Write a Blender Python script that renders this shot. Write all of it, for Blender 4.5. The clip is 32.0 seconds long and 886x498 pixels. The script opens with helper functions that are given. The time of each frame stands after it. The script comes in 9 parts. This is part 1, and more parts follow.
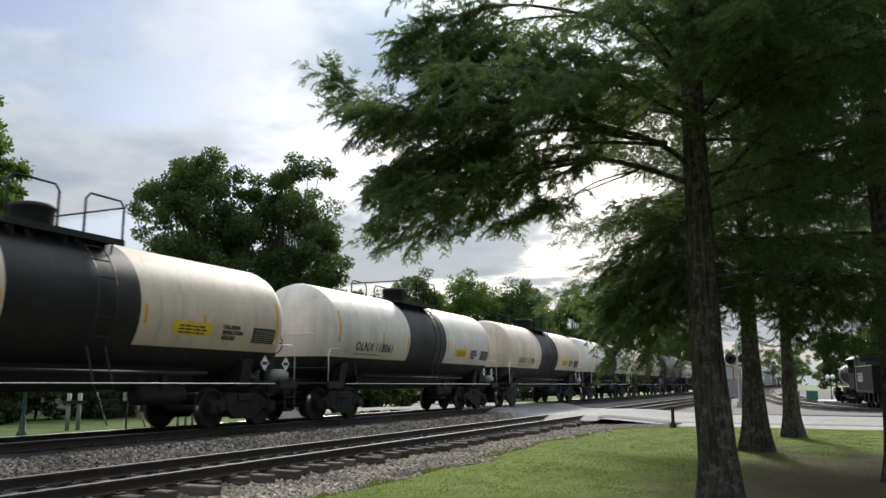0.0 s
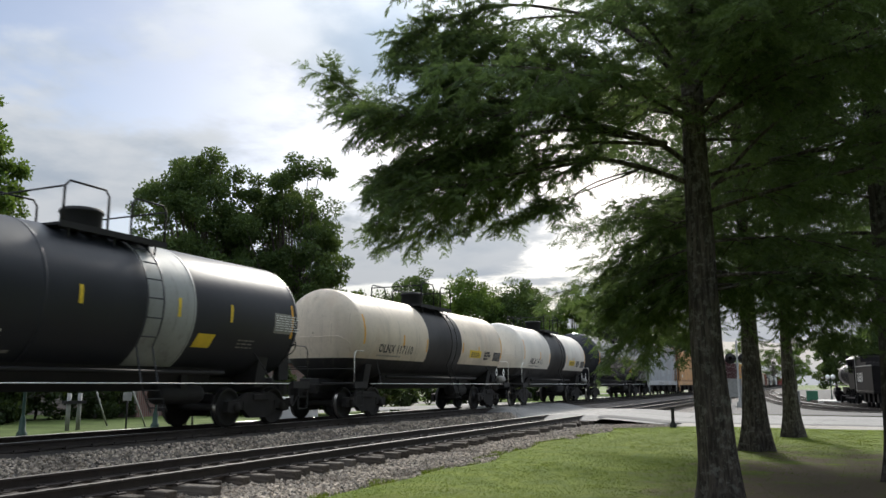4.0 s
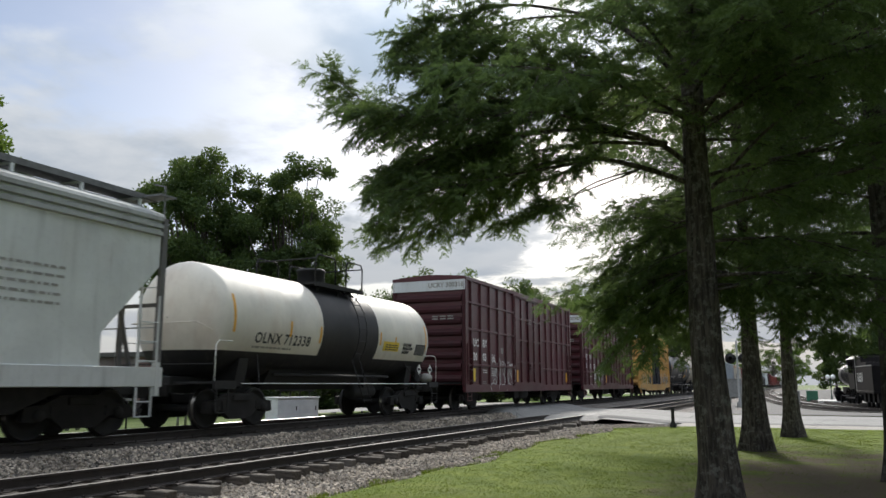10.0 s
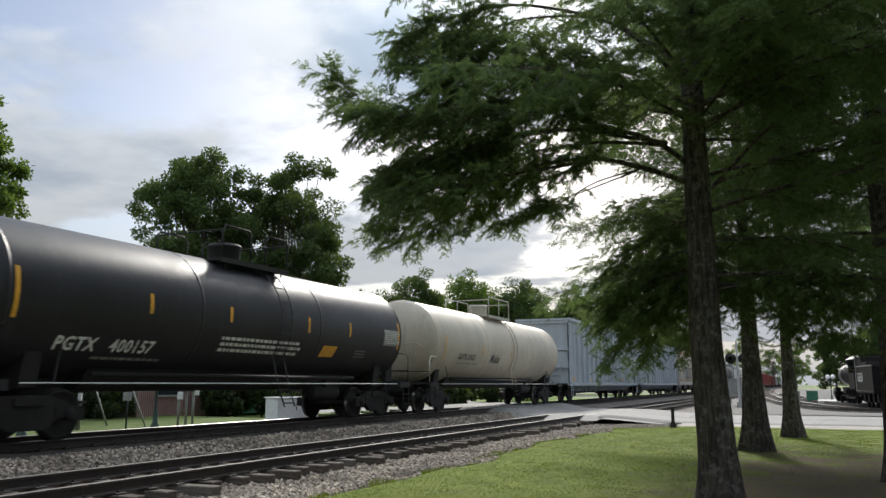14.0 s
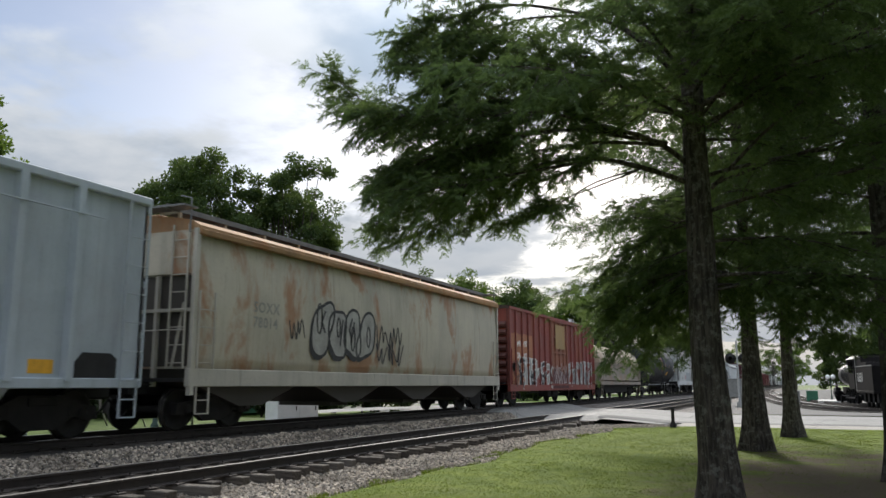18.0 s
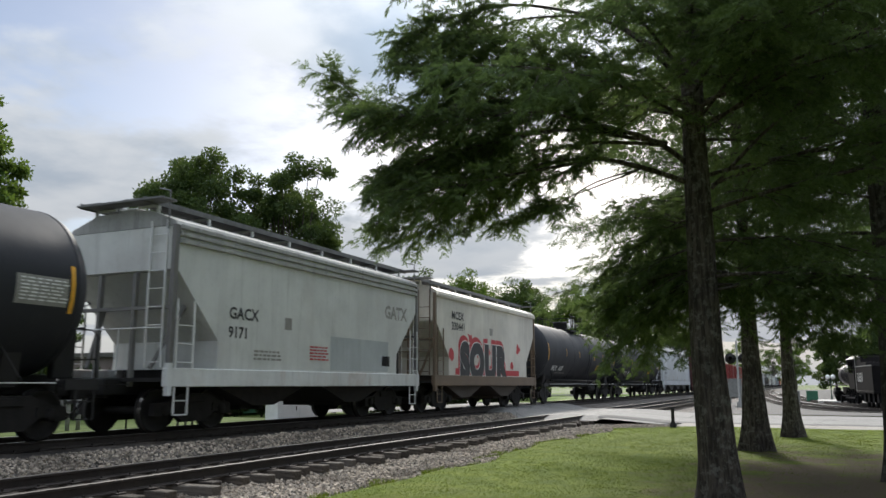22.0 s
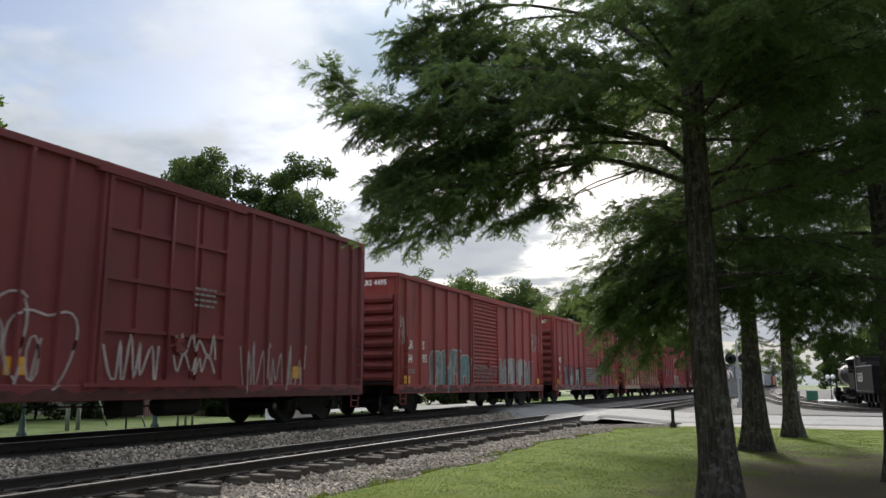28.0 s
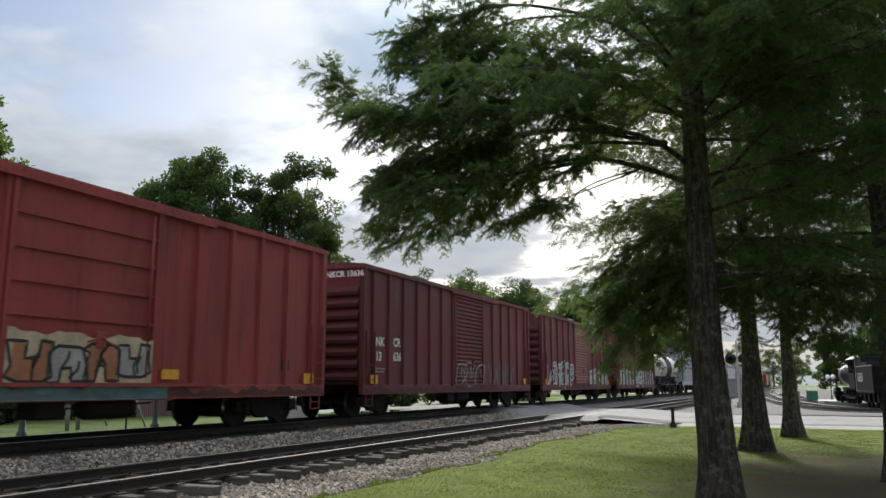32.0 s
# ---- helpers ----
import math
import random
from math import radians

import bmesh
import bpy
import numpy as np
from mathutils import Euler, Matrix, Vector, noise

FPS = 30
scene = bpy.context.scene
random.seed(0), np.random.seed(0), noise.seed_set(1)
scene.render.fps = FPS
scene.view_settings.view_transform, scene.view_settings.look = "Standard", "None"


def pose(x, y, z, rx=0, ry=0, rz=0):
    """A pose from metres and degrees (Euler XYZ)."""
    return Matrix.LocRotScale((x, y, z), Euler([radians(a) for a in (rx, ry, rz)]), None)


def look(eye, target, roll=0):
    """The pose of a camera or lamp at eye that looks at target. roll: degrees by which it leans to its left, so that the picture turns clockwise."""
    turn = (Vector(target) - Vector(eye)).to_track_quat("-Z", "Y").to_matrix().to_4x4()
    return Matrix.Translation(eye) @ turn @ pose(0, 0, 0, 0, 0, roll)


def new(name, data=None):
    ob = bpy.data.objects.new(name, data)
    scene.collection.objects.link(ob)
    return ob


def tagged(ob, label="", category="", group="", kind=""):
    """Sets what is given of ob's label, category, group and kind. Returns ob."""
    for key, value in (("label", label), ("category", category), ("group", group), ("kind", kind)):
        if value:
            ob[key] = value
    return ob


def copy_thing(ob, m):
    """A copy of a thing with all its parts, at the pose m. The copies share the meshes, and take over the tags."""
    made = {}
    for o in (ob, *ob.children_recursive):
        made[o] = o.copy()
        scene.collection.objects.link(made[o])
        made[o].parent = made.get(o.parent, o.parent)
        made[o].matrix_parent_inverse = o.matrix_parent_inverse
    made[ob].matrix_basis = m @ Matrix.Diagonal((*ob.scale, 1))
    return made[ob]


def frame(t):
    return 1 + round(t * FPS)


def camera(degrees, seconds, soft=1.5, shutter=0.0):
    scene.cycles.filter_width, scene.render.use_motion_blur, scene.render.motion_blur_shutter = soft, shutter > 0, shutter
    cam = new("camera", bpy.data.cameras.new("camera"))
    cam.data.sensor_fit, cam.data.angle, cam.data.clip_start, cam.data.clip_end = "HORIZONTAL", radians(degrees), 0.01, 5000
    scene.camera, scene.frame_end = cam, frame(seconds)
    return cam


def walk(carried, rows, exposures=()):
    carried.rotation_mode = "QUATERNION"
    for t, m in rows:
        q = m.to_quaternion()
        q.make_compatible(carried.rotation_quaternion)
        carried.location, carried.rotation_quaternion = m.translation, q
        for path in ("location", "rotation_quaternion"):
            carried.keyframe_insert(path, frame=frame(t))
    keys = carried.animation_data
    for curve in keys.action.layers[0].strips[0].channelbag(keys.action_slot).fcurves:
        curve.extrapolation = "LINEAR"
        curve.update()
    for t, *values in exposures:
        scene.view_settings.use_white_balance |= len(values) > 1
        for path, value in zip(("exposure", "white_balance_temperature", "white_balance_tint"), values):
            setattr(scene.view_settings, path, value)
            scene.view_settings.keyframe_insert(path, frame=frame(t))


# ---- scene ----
cam = camera(58.5, 32.0, soft=1.5, shutter=0.1)
VIEW = look((0, 0, 1.5), (-0.40384, 0.89909, 1.66896))
walk(cam, [(0, VIEW), (32, VIEW)], exposures=((0, 0.48), (32, 0.48)))

# ---- sky and sun: bright broken overcast, the sun behind thin cloud ahead ----
SUN_AZ, SUN_EL = -15.0, 31.0          # degrees clockwise from +y, and above the horizon
_a, _e = radians(SUN_AZ), radians(SUN_EL)
SUN_DIR = Vector((math.sin(_a) * math.cos(_e), math.cos(_a) * math.cos(_e), math.sin(_e)))

world = bpy.data.worlds.new("sky")
scene.world = world
world.use_nodes = True
wn, wl = world.node_tree.nodes, world.node_tree.links
wn.clear()


def wnode(kind, **kw):
    n = wn.new(kind)
    for k, v in kw.items():
        if k == "operation":
            n.operation = v
        elif k == "values":
            for i, x in enumerate(v):
                if x is not None:
                    n.inputs[i].default_value = x
    return n


def wmath(op, a, b=None):
    n = wn.new("ShaderNodeMath")
    n.operation = op
    for i, x in enumerate((a, b)):
        if x is None:
            continue
        if isinstance(x, (int, float)):
            n.inputs[i].default_value = x
        else:
            wl.new(x, n.inputs[i])
    return n.outputs[0]


tc = wn.new("ShaderNodeTexCoord")
sep = wn.new("ShaderNodeSeparateXYZ")
wl.new(tc.outputs["Generated"], sep.inputs[0])
zz = wmath("ADD", wmath("MAXIMUM", sep.outputs["Z"], 0.0), 0.16)
comb = wn.new("ShaderNodeCombineXYZ")
wl.new(wmath("DIVIDE", sep.outputs["X"], zz), comb.inputs[0])
wl.new(wmath("DIVIDE", sep.outputs["Y"], zz), comb.inputs[1])
comb.inputs[2].default_value = 3.7


def wnoise(scale, detail, rough, dist):
    n = wn.new("ShaderNodeTexNoise")
    n.inputs["Scale"].default_value = scale
    n.inputs["Detail"].default_value = detail
    n.inputs["Roughness"].default_value = rough
    n.inputs["Distortion"].default_value = dist
    wl.new(comb.outputs[0], n.inputs["Vector"])
    return n.outputs["Fac"]


def wramp(fac, stops):
    n = wn.new("ShaderNodeValToRGB")
    n.color_ramp.interpolation = "EASE"
    els = n.color_ramp.elements
    while len(els) < len(stops):
        els.new(0.5)
    for el, (p, c) in zip(els, stops):
        el.position, el.color = p, (*c, 1)
    wl.new(fac, n.inputs["Fac"])
    return n.outputs["Color"]


sky = wn.new("ShaderNodeTexSky")
sky.sky_type = "NISHITA"
sky.sun_disc = False
sky.sun_elevation, sky.sun_rotation = _e, _a
sky.air_density, sky.dust_density, sky.ozone_density = 1.0, 1.5, 1.0
blue = wn.new("ShaderNodeMixRGB")
blue.blend_type, blue.inputs[0].default_value = "MULTIPLY", 1.0
wl.new(sky.outputs[0], blue.inputs[1])
blue.inputs[2].default_value = (0.080, 0.082, 0.086, 1)
cover = wramp(wnoise(1.05, 8.0, 0.55, 0.1), [(0.43, (0.10,) * 3), (0.535, (1, 1, 1))])
puff = wramp(wnoise(1.9, 8.0, 0.52, 0.1), [(0.36, (0.36, 0.43, 0.525)), (0.58, (0.63, 0.665, 0.71))])
dot = wn.new("ShaderNodeVectorMath")
dot.operation = "DOT_PRODUCT"
wl.new(tc.outputs["Generated"], dot.inputs[0])
dot.inputs[1].default_value = SUN_DIR
halo = wmath("POWER", wmath("MAXIMUM", dot.outputs["Value"], 0.0), 34.0)
height = wmath("MAXIMUM", sep.outputs["Z"], 0.0)
rise = wmath("ADD", wmath("MULTIPLY", height, 0.12), wmath("MULTIPLY", wmath("MULTIPLY", height, height), 2.0))
base = wmath("ADD", wmath("MULTIPLY", halo, 0.55), wmath("ADD", rise, 0.555))
low_sky = wmath("MAXIMUM", wmath("SUBTRACT", 1.0, wmath("MULTIPLY", height, 3.4)), 0.0)
haze = wn.new("ShaderNodeMixRGB")
wl.new(low_sky, haze.inputs[0])
wl.new(puff, haze.inputs[1])
haze.inputs[2].default_value = (0.66, 0.69, 0.73, 1)
cloud = wn.new("ShaderNodeMixRGB")
cloud.blend_type, cloud.inputs[0].default_value = "MULTIPLY", 1.0
wl.new(haze.outputs[0], cloud.inputs[1])
wl.new(base, cloud.inputs[2])
mix = wn.new("ShaderNodeMixRGB")
wl.new(wmath("MAXIMUM", cover, low_sky), mix.inputs[0])
wl.new(blue.outputs[0], mix.inputs[1])
wl.new(cloud.outputs[0], mix.inputs[2])
bg = wn.new("ShaderNodeBackground")
bg.inputs["Strength"].default_value = 1.0
wl.new(mix.outputs[0], bg.inputs["Color"])
wout = wn.new("ShaderNodeOutputWorld")
wl.new(bg.outputs[0], wout.inputs["Surface"])

sun = new("sun", bpy.data.lights.new("sun", "SUN"))
sun.data.energy, sun.data.angle, sun.data.color = 3.2, radians(9), (1.0, 0.95, 0.87)
sun.matrix_basis = look(SUN_DIR * 50, (0, 0, 0))

# ---- materials ----


class Nodes:
    """A small wrapper that builds one node material."""

    def __init__(self, name):
        self.m = bpy.data.materials.new(name)
        self.m.use_nodes = True
        self.n, self.l = self.m.node_tree.nodes, self.m.node_tree.links
        self.n.clear()
        self.out = self.n.new("ShaderNodeOutputMaterial")
        self.tc = self.n.new("ShaderNodeTexCoord")

    def put(self, socket, value):
        if isinstance(value, (int, float)):
            socket.default_value = value
        elif isinstance(value, tuple):
            socket.default_value = (*value, 1) if len(value) == 3 and socket.type == "RGBA" else value
        else:
            self.l.new(value, socket)

    def coords(self, scale=(1, 1, 1), loc=(0, 0, 0), which="Object"):
        n = self.n.new("ShaderNodeMapping")
        n.inputs["Scale"].default_value = scale
        n.inputs["Location"].default_value = loc
        self.l.new(self.tc.outputs[which], n.inputs[0])
        return n.outputs[0]

    def noise(self, scale, detail=4, rough=0.55, dist=0.0, vec=None):
        n = self.n.new("ShaderNodeTexNoise")
        n.inputs["Scale"].default_value, n.inputs["Detail"].default_value = scale, detail
        n.inputs["Roughness"].default_value, n.inputs["Distortion"].default_value = rough, dist
        self.l.new(vec if vec is not None else self.tc.outputs["Object"], n.inputs["Vector"])
        return n.outputs["Fac"]

    def ramp(self, fac, a, b, lo=0.0, hi=1.0):
        n = self.n.new("ShaderNodeMapRange")
        n.interpolation_type = "SMOOTHSTEP"
        for i, x in enumerate((fac, a, b, lo, hi)):
            self.put(n.inputs[i], x)
        return n.outputs[0]

    def math(self, op, a, b=0.0):
        n = self.n.new("ShaderNodeMath")
        n.operation = op
        self.put(n.inputs[0], a), self.put(n.inputs[1], b)
        return n.outputs[0]

    def mix(self, fac, a, b, mode="MIX"):
        n = self.n.new("ShaderNodeMixRGB")
        n.blend_type = mode
        self.put(n.inputs[0], fac), self.put(n.inputs[1], a), self.put(n.inputs[2], b)
        return n.outputs[0]

    def bump(self, height, strength, dist=0.02):
        n = self.n.new("ShaderNodeBump")
        n.inputs["Strength"].default_value, n.inputs["Distance"].default_value = strength, dist
        self.l.new(height, n.inputs["Height"])
        return n.outputs[0]

    def surface(self, color, rough=0.6, metal=0.0, normal=None, spec=0.5):
        p = self.n.new("ShaderNodeBsdfPrincipled")
        self.put(p.inputs["Base Color"], color), self.put(p.inputs["Roughness"], rough)
        self.put(p.inputs["Metallic"], metal), self.put(p.inputs["Specular IOR Level"], spec)
        if normal is not None:
            self.l.new(normal, p.inputs["Normal"])
        self.l.new(p.outputs[0], self.out.inputs["Surface"])
        return p


def plain(name, col, rough=0.6, metal=0.0, var=0.2, scale=2.5, bump=0.15, bscale=30.0, spec=0.5):
    """One colour, mottled at two sizes, with fine relief."""
    k = Nodes(name)
    a, b = k.noise(scale, 4), k.noise(scale * 9, 3)
    f = k.math("ADD", k.math("MULTIPLY", a, 0.65), k.math("MULTIPLY", b, 0.35))
    dark, light = tuple(c * (1 - var) for c in col), tuple(min(1, c * (1 + var)) for c in col)
    c = k.mix(k.ramp(f, 0.3, 0.7), dark, light)
    k.surface(c, rough, metal, k.bump(k.noise(bscale, 3), bump, 0.01), spec)
    return k.m


PAINTS = {}


def paint(col, grime=(0.05, 0.042, 0.035), dirt=0.35, rust=0.0, rough=0.6, low=None, seed=0.0, dip=None):
    """Weathered wagon paint: vertical streaks, blotches and rust; low: a colour worn through below a height, as (z, colour); dip: the same with a masked edge."""
    key = (col, grime, dirt, rust, rough, low, seed, dip)
    if key in PAINTS:
        return PAINTS[key]
    k = Nodes("wagon_paint")
    big = k.noise(0.55, 4, 0.6, 0.3, k.coords((1, 1, 1), (seed, seed * 2, 0)))
    streak = k.noise(1.0, 5, 0.65, 0.0, k.coords((5.0, 5.0, 0.35), (seed, 0, 0)))
    fine = k.noise(14, 4, 0.6)
    c = k.mix(k.ramp(big, 0.3, 0.7), tuple(x * 0.86 for x in col), tuple(min(1, x * 1.10) for x in col))
    c = k.mix(k.math("MULTIPLY", k.ramp(streak, 0.52, 0.78), dirt), c, grime)
    c = k.mix(k.math("MULTIPLY", k.ramp(fine, 0.5, 0.8), dirt * 0.5), c, grime)
    broad = k.noise(1.0, 4, 0.6, 0.2, k.coords((1.4, 1.4, 0.16), (seed + 3, seed, 0)))
    c = k.mix(k.math("MULTIPLY", k.ramp(broad, 0.48, 0.70), dirt * 0.75), c, tuple(0.45 * x + 0.4 * g for x, g in zip(col, grime)))
    runs = k.noise(1.0, 3, 0.5, 0.0, k.coords((16, 16, 0.22), (0, seed, 1)))
    c = k.mix(k.math("MULTIPLY", k.ramp(runs, 0.60, 0.74), dirt * 0.7), c, tuple(0.3 * x + 0.3 * g for x, g in zip(col, grime)))
    if rust:
        patch = k.math("MULTIPLY", k.ramp(k.noise(0.9, 6, 0.65, 0.4, k.coords((1, 1, 0.5), (seed + 5, 1, 2))), 0.50, 0.64), rust)
        c = k.mix(patch, c, (0.33, 0.13, 0.045))
    sepn = k.n.new("ShaderNodeSeparateXYZ")
    k.l.new(k.tc.outputs["Object"], sepn.inputs[0])
    if low:
        edge = k.math("ADD", sepn.outputs["Z"], k.math("MULTIPLY", k.noise(1.6, 4), 0.5))
        c = k.mix(k.ramp(edge, low[0] + 0.30, low[0] + 0.18), c, low[1])
    if dip:
        c = k.mix(k.ramp(sepn.outputs["Z"], dip[0] + 0.01, dip[0] - 0.01), c, k.mix(k.math("MULTIPLY", k.ramp(streak, 0.5, 0.8), 0.25), dip[1], grime))
    k.surface(c, k.ramp(big, 0.2, 0.8, rough - 0.08, rough + 0.14), 0.0, k.bump(k.noise(2.2, 3), 0.12, 0.03), 0.36 if sum(col) < 0.1 else 0.45)
    PAINTS[key] = k.m
    return k.m


def leafy(name, dark, light, translucency=0.35, through_tint=(0.22, 0.30, 0.03)):
    k = Nodes(name)
    geo = k.n.new("ShaderNodeNewGeometry")
    isl = geo.outputs["Random Per Island"]
    c = k.mix(isl, dark, light)
    c = k.mix(k.ramp(k.noise(0.5, 3), 0.35, 0.7, 0.0, 0.45), c, tuple(x * 0.55 for x in dark))
    p = k.n.new("ShaderNodeBsdfPrincipled")
    k.put(p.inputs["Base Color"], c), k.put(p.inputs["Roughness"], 0.65), k.put(p.inputs["Specular IOR Level"], 0.25)
    t = k.n.new("ShaderNodeBsdfTranslucent")
    k.put(t.inputs["Color"], k.mix(0.35, c, through_tint))
    m = k.n.new("ShaderNodeMixShader")
    m.inputs[0].default_value = translucency
    k.l.new(p.outputs[0], m.inputs[1]), k.l.new(t.outputs[0], m.inputs[2])
    k.l.new(m.outputs[0], k.out.inputs["Surface"])
    return k.m


def bark_material(name, a, b, lichen=0.25):
    k = Nodes(name)
    ridges = k.noise(1.0, 6, 0.65, 0.3, k.coords((22, 22, 2.6)))
    c = k.mix(k.ramp(ridges, 0.35, 0.65), a, b)
    c = k.mix(k.ramp(k.noise(9, 6, 0.75), 0.50, 0.62, 0.0, lichen), c, (0.30, 0.30, 0.26))
    c = k.mix(k.ramp(k.noise(1.3, 3), 0.45, 0.7, 0.0, 0.5), c, tuple(x * 0.5 for x in a))
    k.surface(c, 0.9, 0.0, k.bump(ridges, 0.9, 0.05), 0.2)
    return k.m


M_STEEL = plain("rolled_steel_worn", (0.42, 0.40, 0.38), 0.28, 1.0, 0.15, 3, 0.05)
M_SIDETOP = plain("dull_rail_head", (0.095, 0.082, 0.072), 0.62, 0.0, 0.3, 5, 0.15)
M_RAIL = plain("rusty_rail_steel", (0.032, 0.024, 0.020), 0.8, 0.0, 0.3, 6, 0.3, 60)
M_BLACK = plain("grimy_black_iron", (0.012, 0.011, 0.011), 0.75, 0.0, 0.35, 4, 0.3, 25)
M_TRUCK = plain("truck_iron", (0.013, 0.011, 0.010), 0.9, 0.0, 0.4, 5, 0.4, 25)
M_WHEEL = plain("wheel_iron", (0.016, 0.014, 0.013), 0.8, 0.0, 0.3, 5, 0.2, 25)
M_WHITEPIPE = plain("white_painted_pipe", (0.72, 0.72, 0.70), 0.5, 0.0, 0.12, 5, 0.05)
M_DECAL_W = plain("white_lettering", (0.74, 0.74, 0.72), 0.6, 0.0, 0.12, 6, 0.0)
M_DECAL_K = plain("black_lettering", (0.025, 0.025, 0.028), 0.6, 0.0, 0.2, 6, 0.0)
M_DECAL_G = plain("faded_grey_lettering", (0.26, 0.25, 0.23), 0.6, 0.0, 0.2, 6, 0.0)
M_AMBER = plain("amber_reflective_tape", (0.72, 0.36, 0.03), 0.5, 0.0, 0.15, 8, 0.0)
M_YELLOW = plain("yellow_placard", (0.74, 0.52, 0.03), 0.5, 0.0, 0.12, 6, 0.0)
M_RED = plain("red_spray_paint", (0.45, 0.03, 0.04), 0.55, 0.0, 0.2, 6, 0.0)
M_BLUE = plain("blue_paint", (0.03, 0.05, 0.22), 0.55, 0.0, 0.2, 6, 0.0)
M_GALV = plain("galvanised_grating", (0.16, 0.16, 0.16), 0.6, 0.4, 0.25, 6, 0.2)


def tie_material():
    k = Nodes("weathered_timber")
    info = k.n.new("ShaderNodeObjectInfo")
    grain = k.noise(1.0, 6, 0.7, 0.2, k.coords((2.2, 30, 30)))
    c = k.mix(k.ramp(grain, 0.3, 0.7), (0.040, 0.032, 0.027), (0.15, 0.13, 0.11))
    c = k.mix(k.ramp(info.outputs["Random"], 0.0, 0.5, 0.75, 0.0), c, (0.04, 0.034, 0.03))
    c = k.mix(k.ramp(info.outputs["Random"], 0.72, 1.0, 0.0, 0.5), c, (0.17, 0.155, 0.14))
    k.surface(c, 0.9, 0.0, k.bump(grain, 0.7, 0.03), 0.2)
    return k.m


def stone_material(name, a, b, c3):
    k = Nodes(name)
    geo = k.n.new("ShaderNodeNewGeometry")
    c = k.mix(geo.outputs["Random Per Island"], a, b)
    c = k.mix(k.ramp(k.noise(0.8, 4), 0.42, 0.7, 0.0, 0.7), c, c3)
    c = k.mix(k.ramp(k.noise(60, 3), 0.4, 0.7, 0.0, 0.3), c, (0.5, 0.48, 0.45))
    k.surface(c, 0.9, 0.0, k.bump(k.noise(80, 3), 0.3, 0.01), 0.3)
    return k.m


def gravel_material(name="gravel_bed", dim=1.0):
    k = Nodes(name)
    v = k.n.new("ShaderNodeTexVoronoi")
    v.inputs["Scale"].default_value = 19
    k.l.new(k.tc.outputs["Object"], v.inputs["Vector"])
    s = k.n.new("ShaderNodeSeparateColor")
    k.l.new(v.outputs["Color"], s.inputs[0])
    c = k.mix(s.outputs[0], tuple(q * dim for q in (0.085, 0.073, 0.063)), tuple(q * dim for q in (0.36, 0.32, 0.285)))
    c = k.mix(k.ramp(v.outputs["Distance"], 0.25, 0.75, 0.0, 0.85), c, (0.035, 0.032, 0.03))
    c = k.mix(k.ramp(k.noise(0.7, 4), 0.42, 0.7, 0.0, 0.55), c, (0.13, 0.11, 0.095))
    k.surface(c, 0.95, 0.0, k.bump(v.outputs["Distance"], -0.8, 0.04), 0.2)
    return k.m


def lawn_material():
    k = Nodes("mown_lawn")
    big, mid, fine = k.noise(0.33, 4, 0.6, 0.4), k.noise(2.0, 4), k.noise(26, 4, 0.7)
    c = k.mix(k.ramp(mid, 0.3, 0.7), (0.070, 0.112, 0.007), (0.145, 0.192, 0.013))
    c = k.mix(k.ramp(k.noise(0.7, 5, 0.6, 0.5), 0.40, 0.62, 0.0, 0.45), c, (0.065, 0.110, 0.014))
    c = k.mix(k.ramp(fine, 0.35, 0.75, 0.0, 0.4), c, (0.195, 0.232, 0.024))
    # bare soil where the trees stand
    sp = k.n.new("ShaderNodeSeparateXYZ")
    k.l.new(k.tc.outputs["Object"], sp.inputs[0])
    ex = k.math("ADD", k.math("MULTIPLY", k.math("SUBTRACT", sp.outputs["X"], 1.0), 0.30), 0.0)
    ey = k.math("MULTIPLY", k.math("SUBTRACT", sp.outputs["Y"], 13.5), 0.125)
    r = k.math("ADD", k.math("MULTIPLY", ex, ex), k.math("MULTIPLY", ey, ey))
    r = k.math("ADD", r, k.math("MULTIPLY", k.math("SUBTRACT", k.noise(0.9, 6, 0.7), 0.5), 4.4))
    soil = k.mix(fine, (0.075, 0.052, 0.036), (0.17, 0.125, 0.09))
    c = k.mix(k.ramp(r, 1.1, 0.1, 0.0, 0.92), c, soil)
    c = k.mix(k.ramp(big, 0.55, 0.75, 0.0, 0.5), c, (0.15, 0.15, 0.05))
    k.surface(c, 0.95, 0.0, k.bump(fine, 0.35, 0.04), 0.15)
    return k.m


def asphalt_material(name, a, b):
    k = Nodes(name)
    g = k.noise(70, 4, 0.7)
    c = k.mix(k.ramp(g, 0.3, 0.7), a, b)
    c = k.mix(k.ramp(k.noise(0.4, 5, 0.6, 0.5), 0.45, 0.7, 0.0, 0.5), c, tuple(x * 0.7 for x in a))
    cr = k.n.new("ShaderNodeTexVoronoi")
    cr.feature = "DISTANCE_TO_EDGE"
    cr.inputs["Scale"].default_value = 0.35
    k.l.new(k.tc.outputs["Object"], cr.inputs["Vector"])
    c = k.mix(k.ramp(cr.outputs["Distance"], 0.0, 0.012, 0.6, 0.0), c, (0.05, 0.05, 0.05))
    k.surface(c, 0.88, 0.0, k.bump(g, 0.4, 0.01), 0.3)
    return k.m


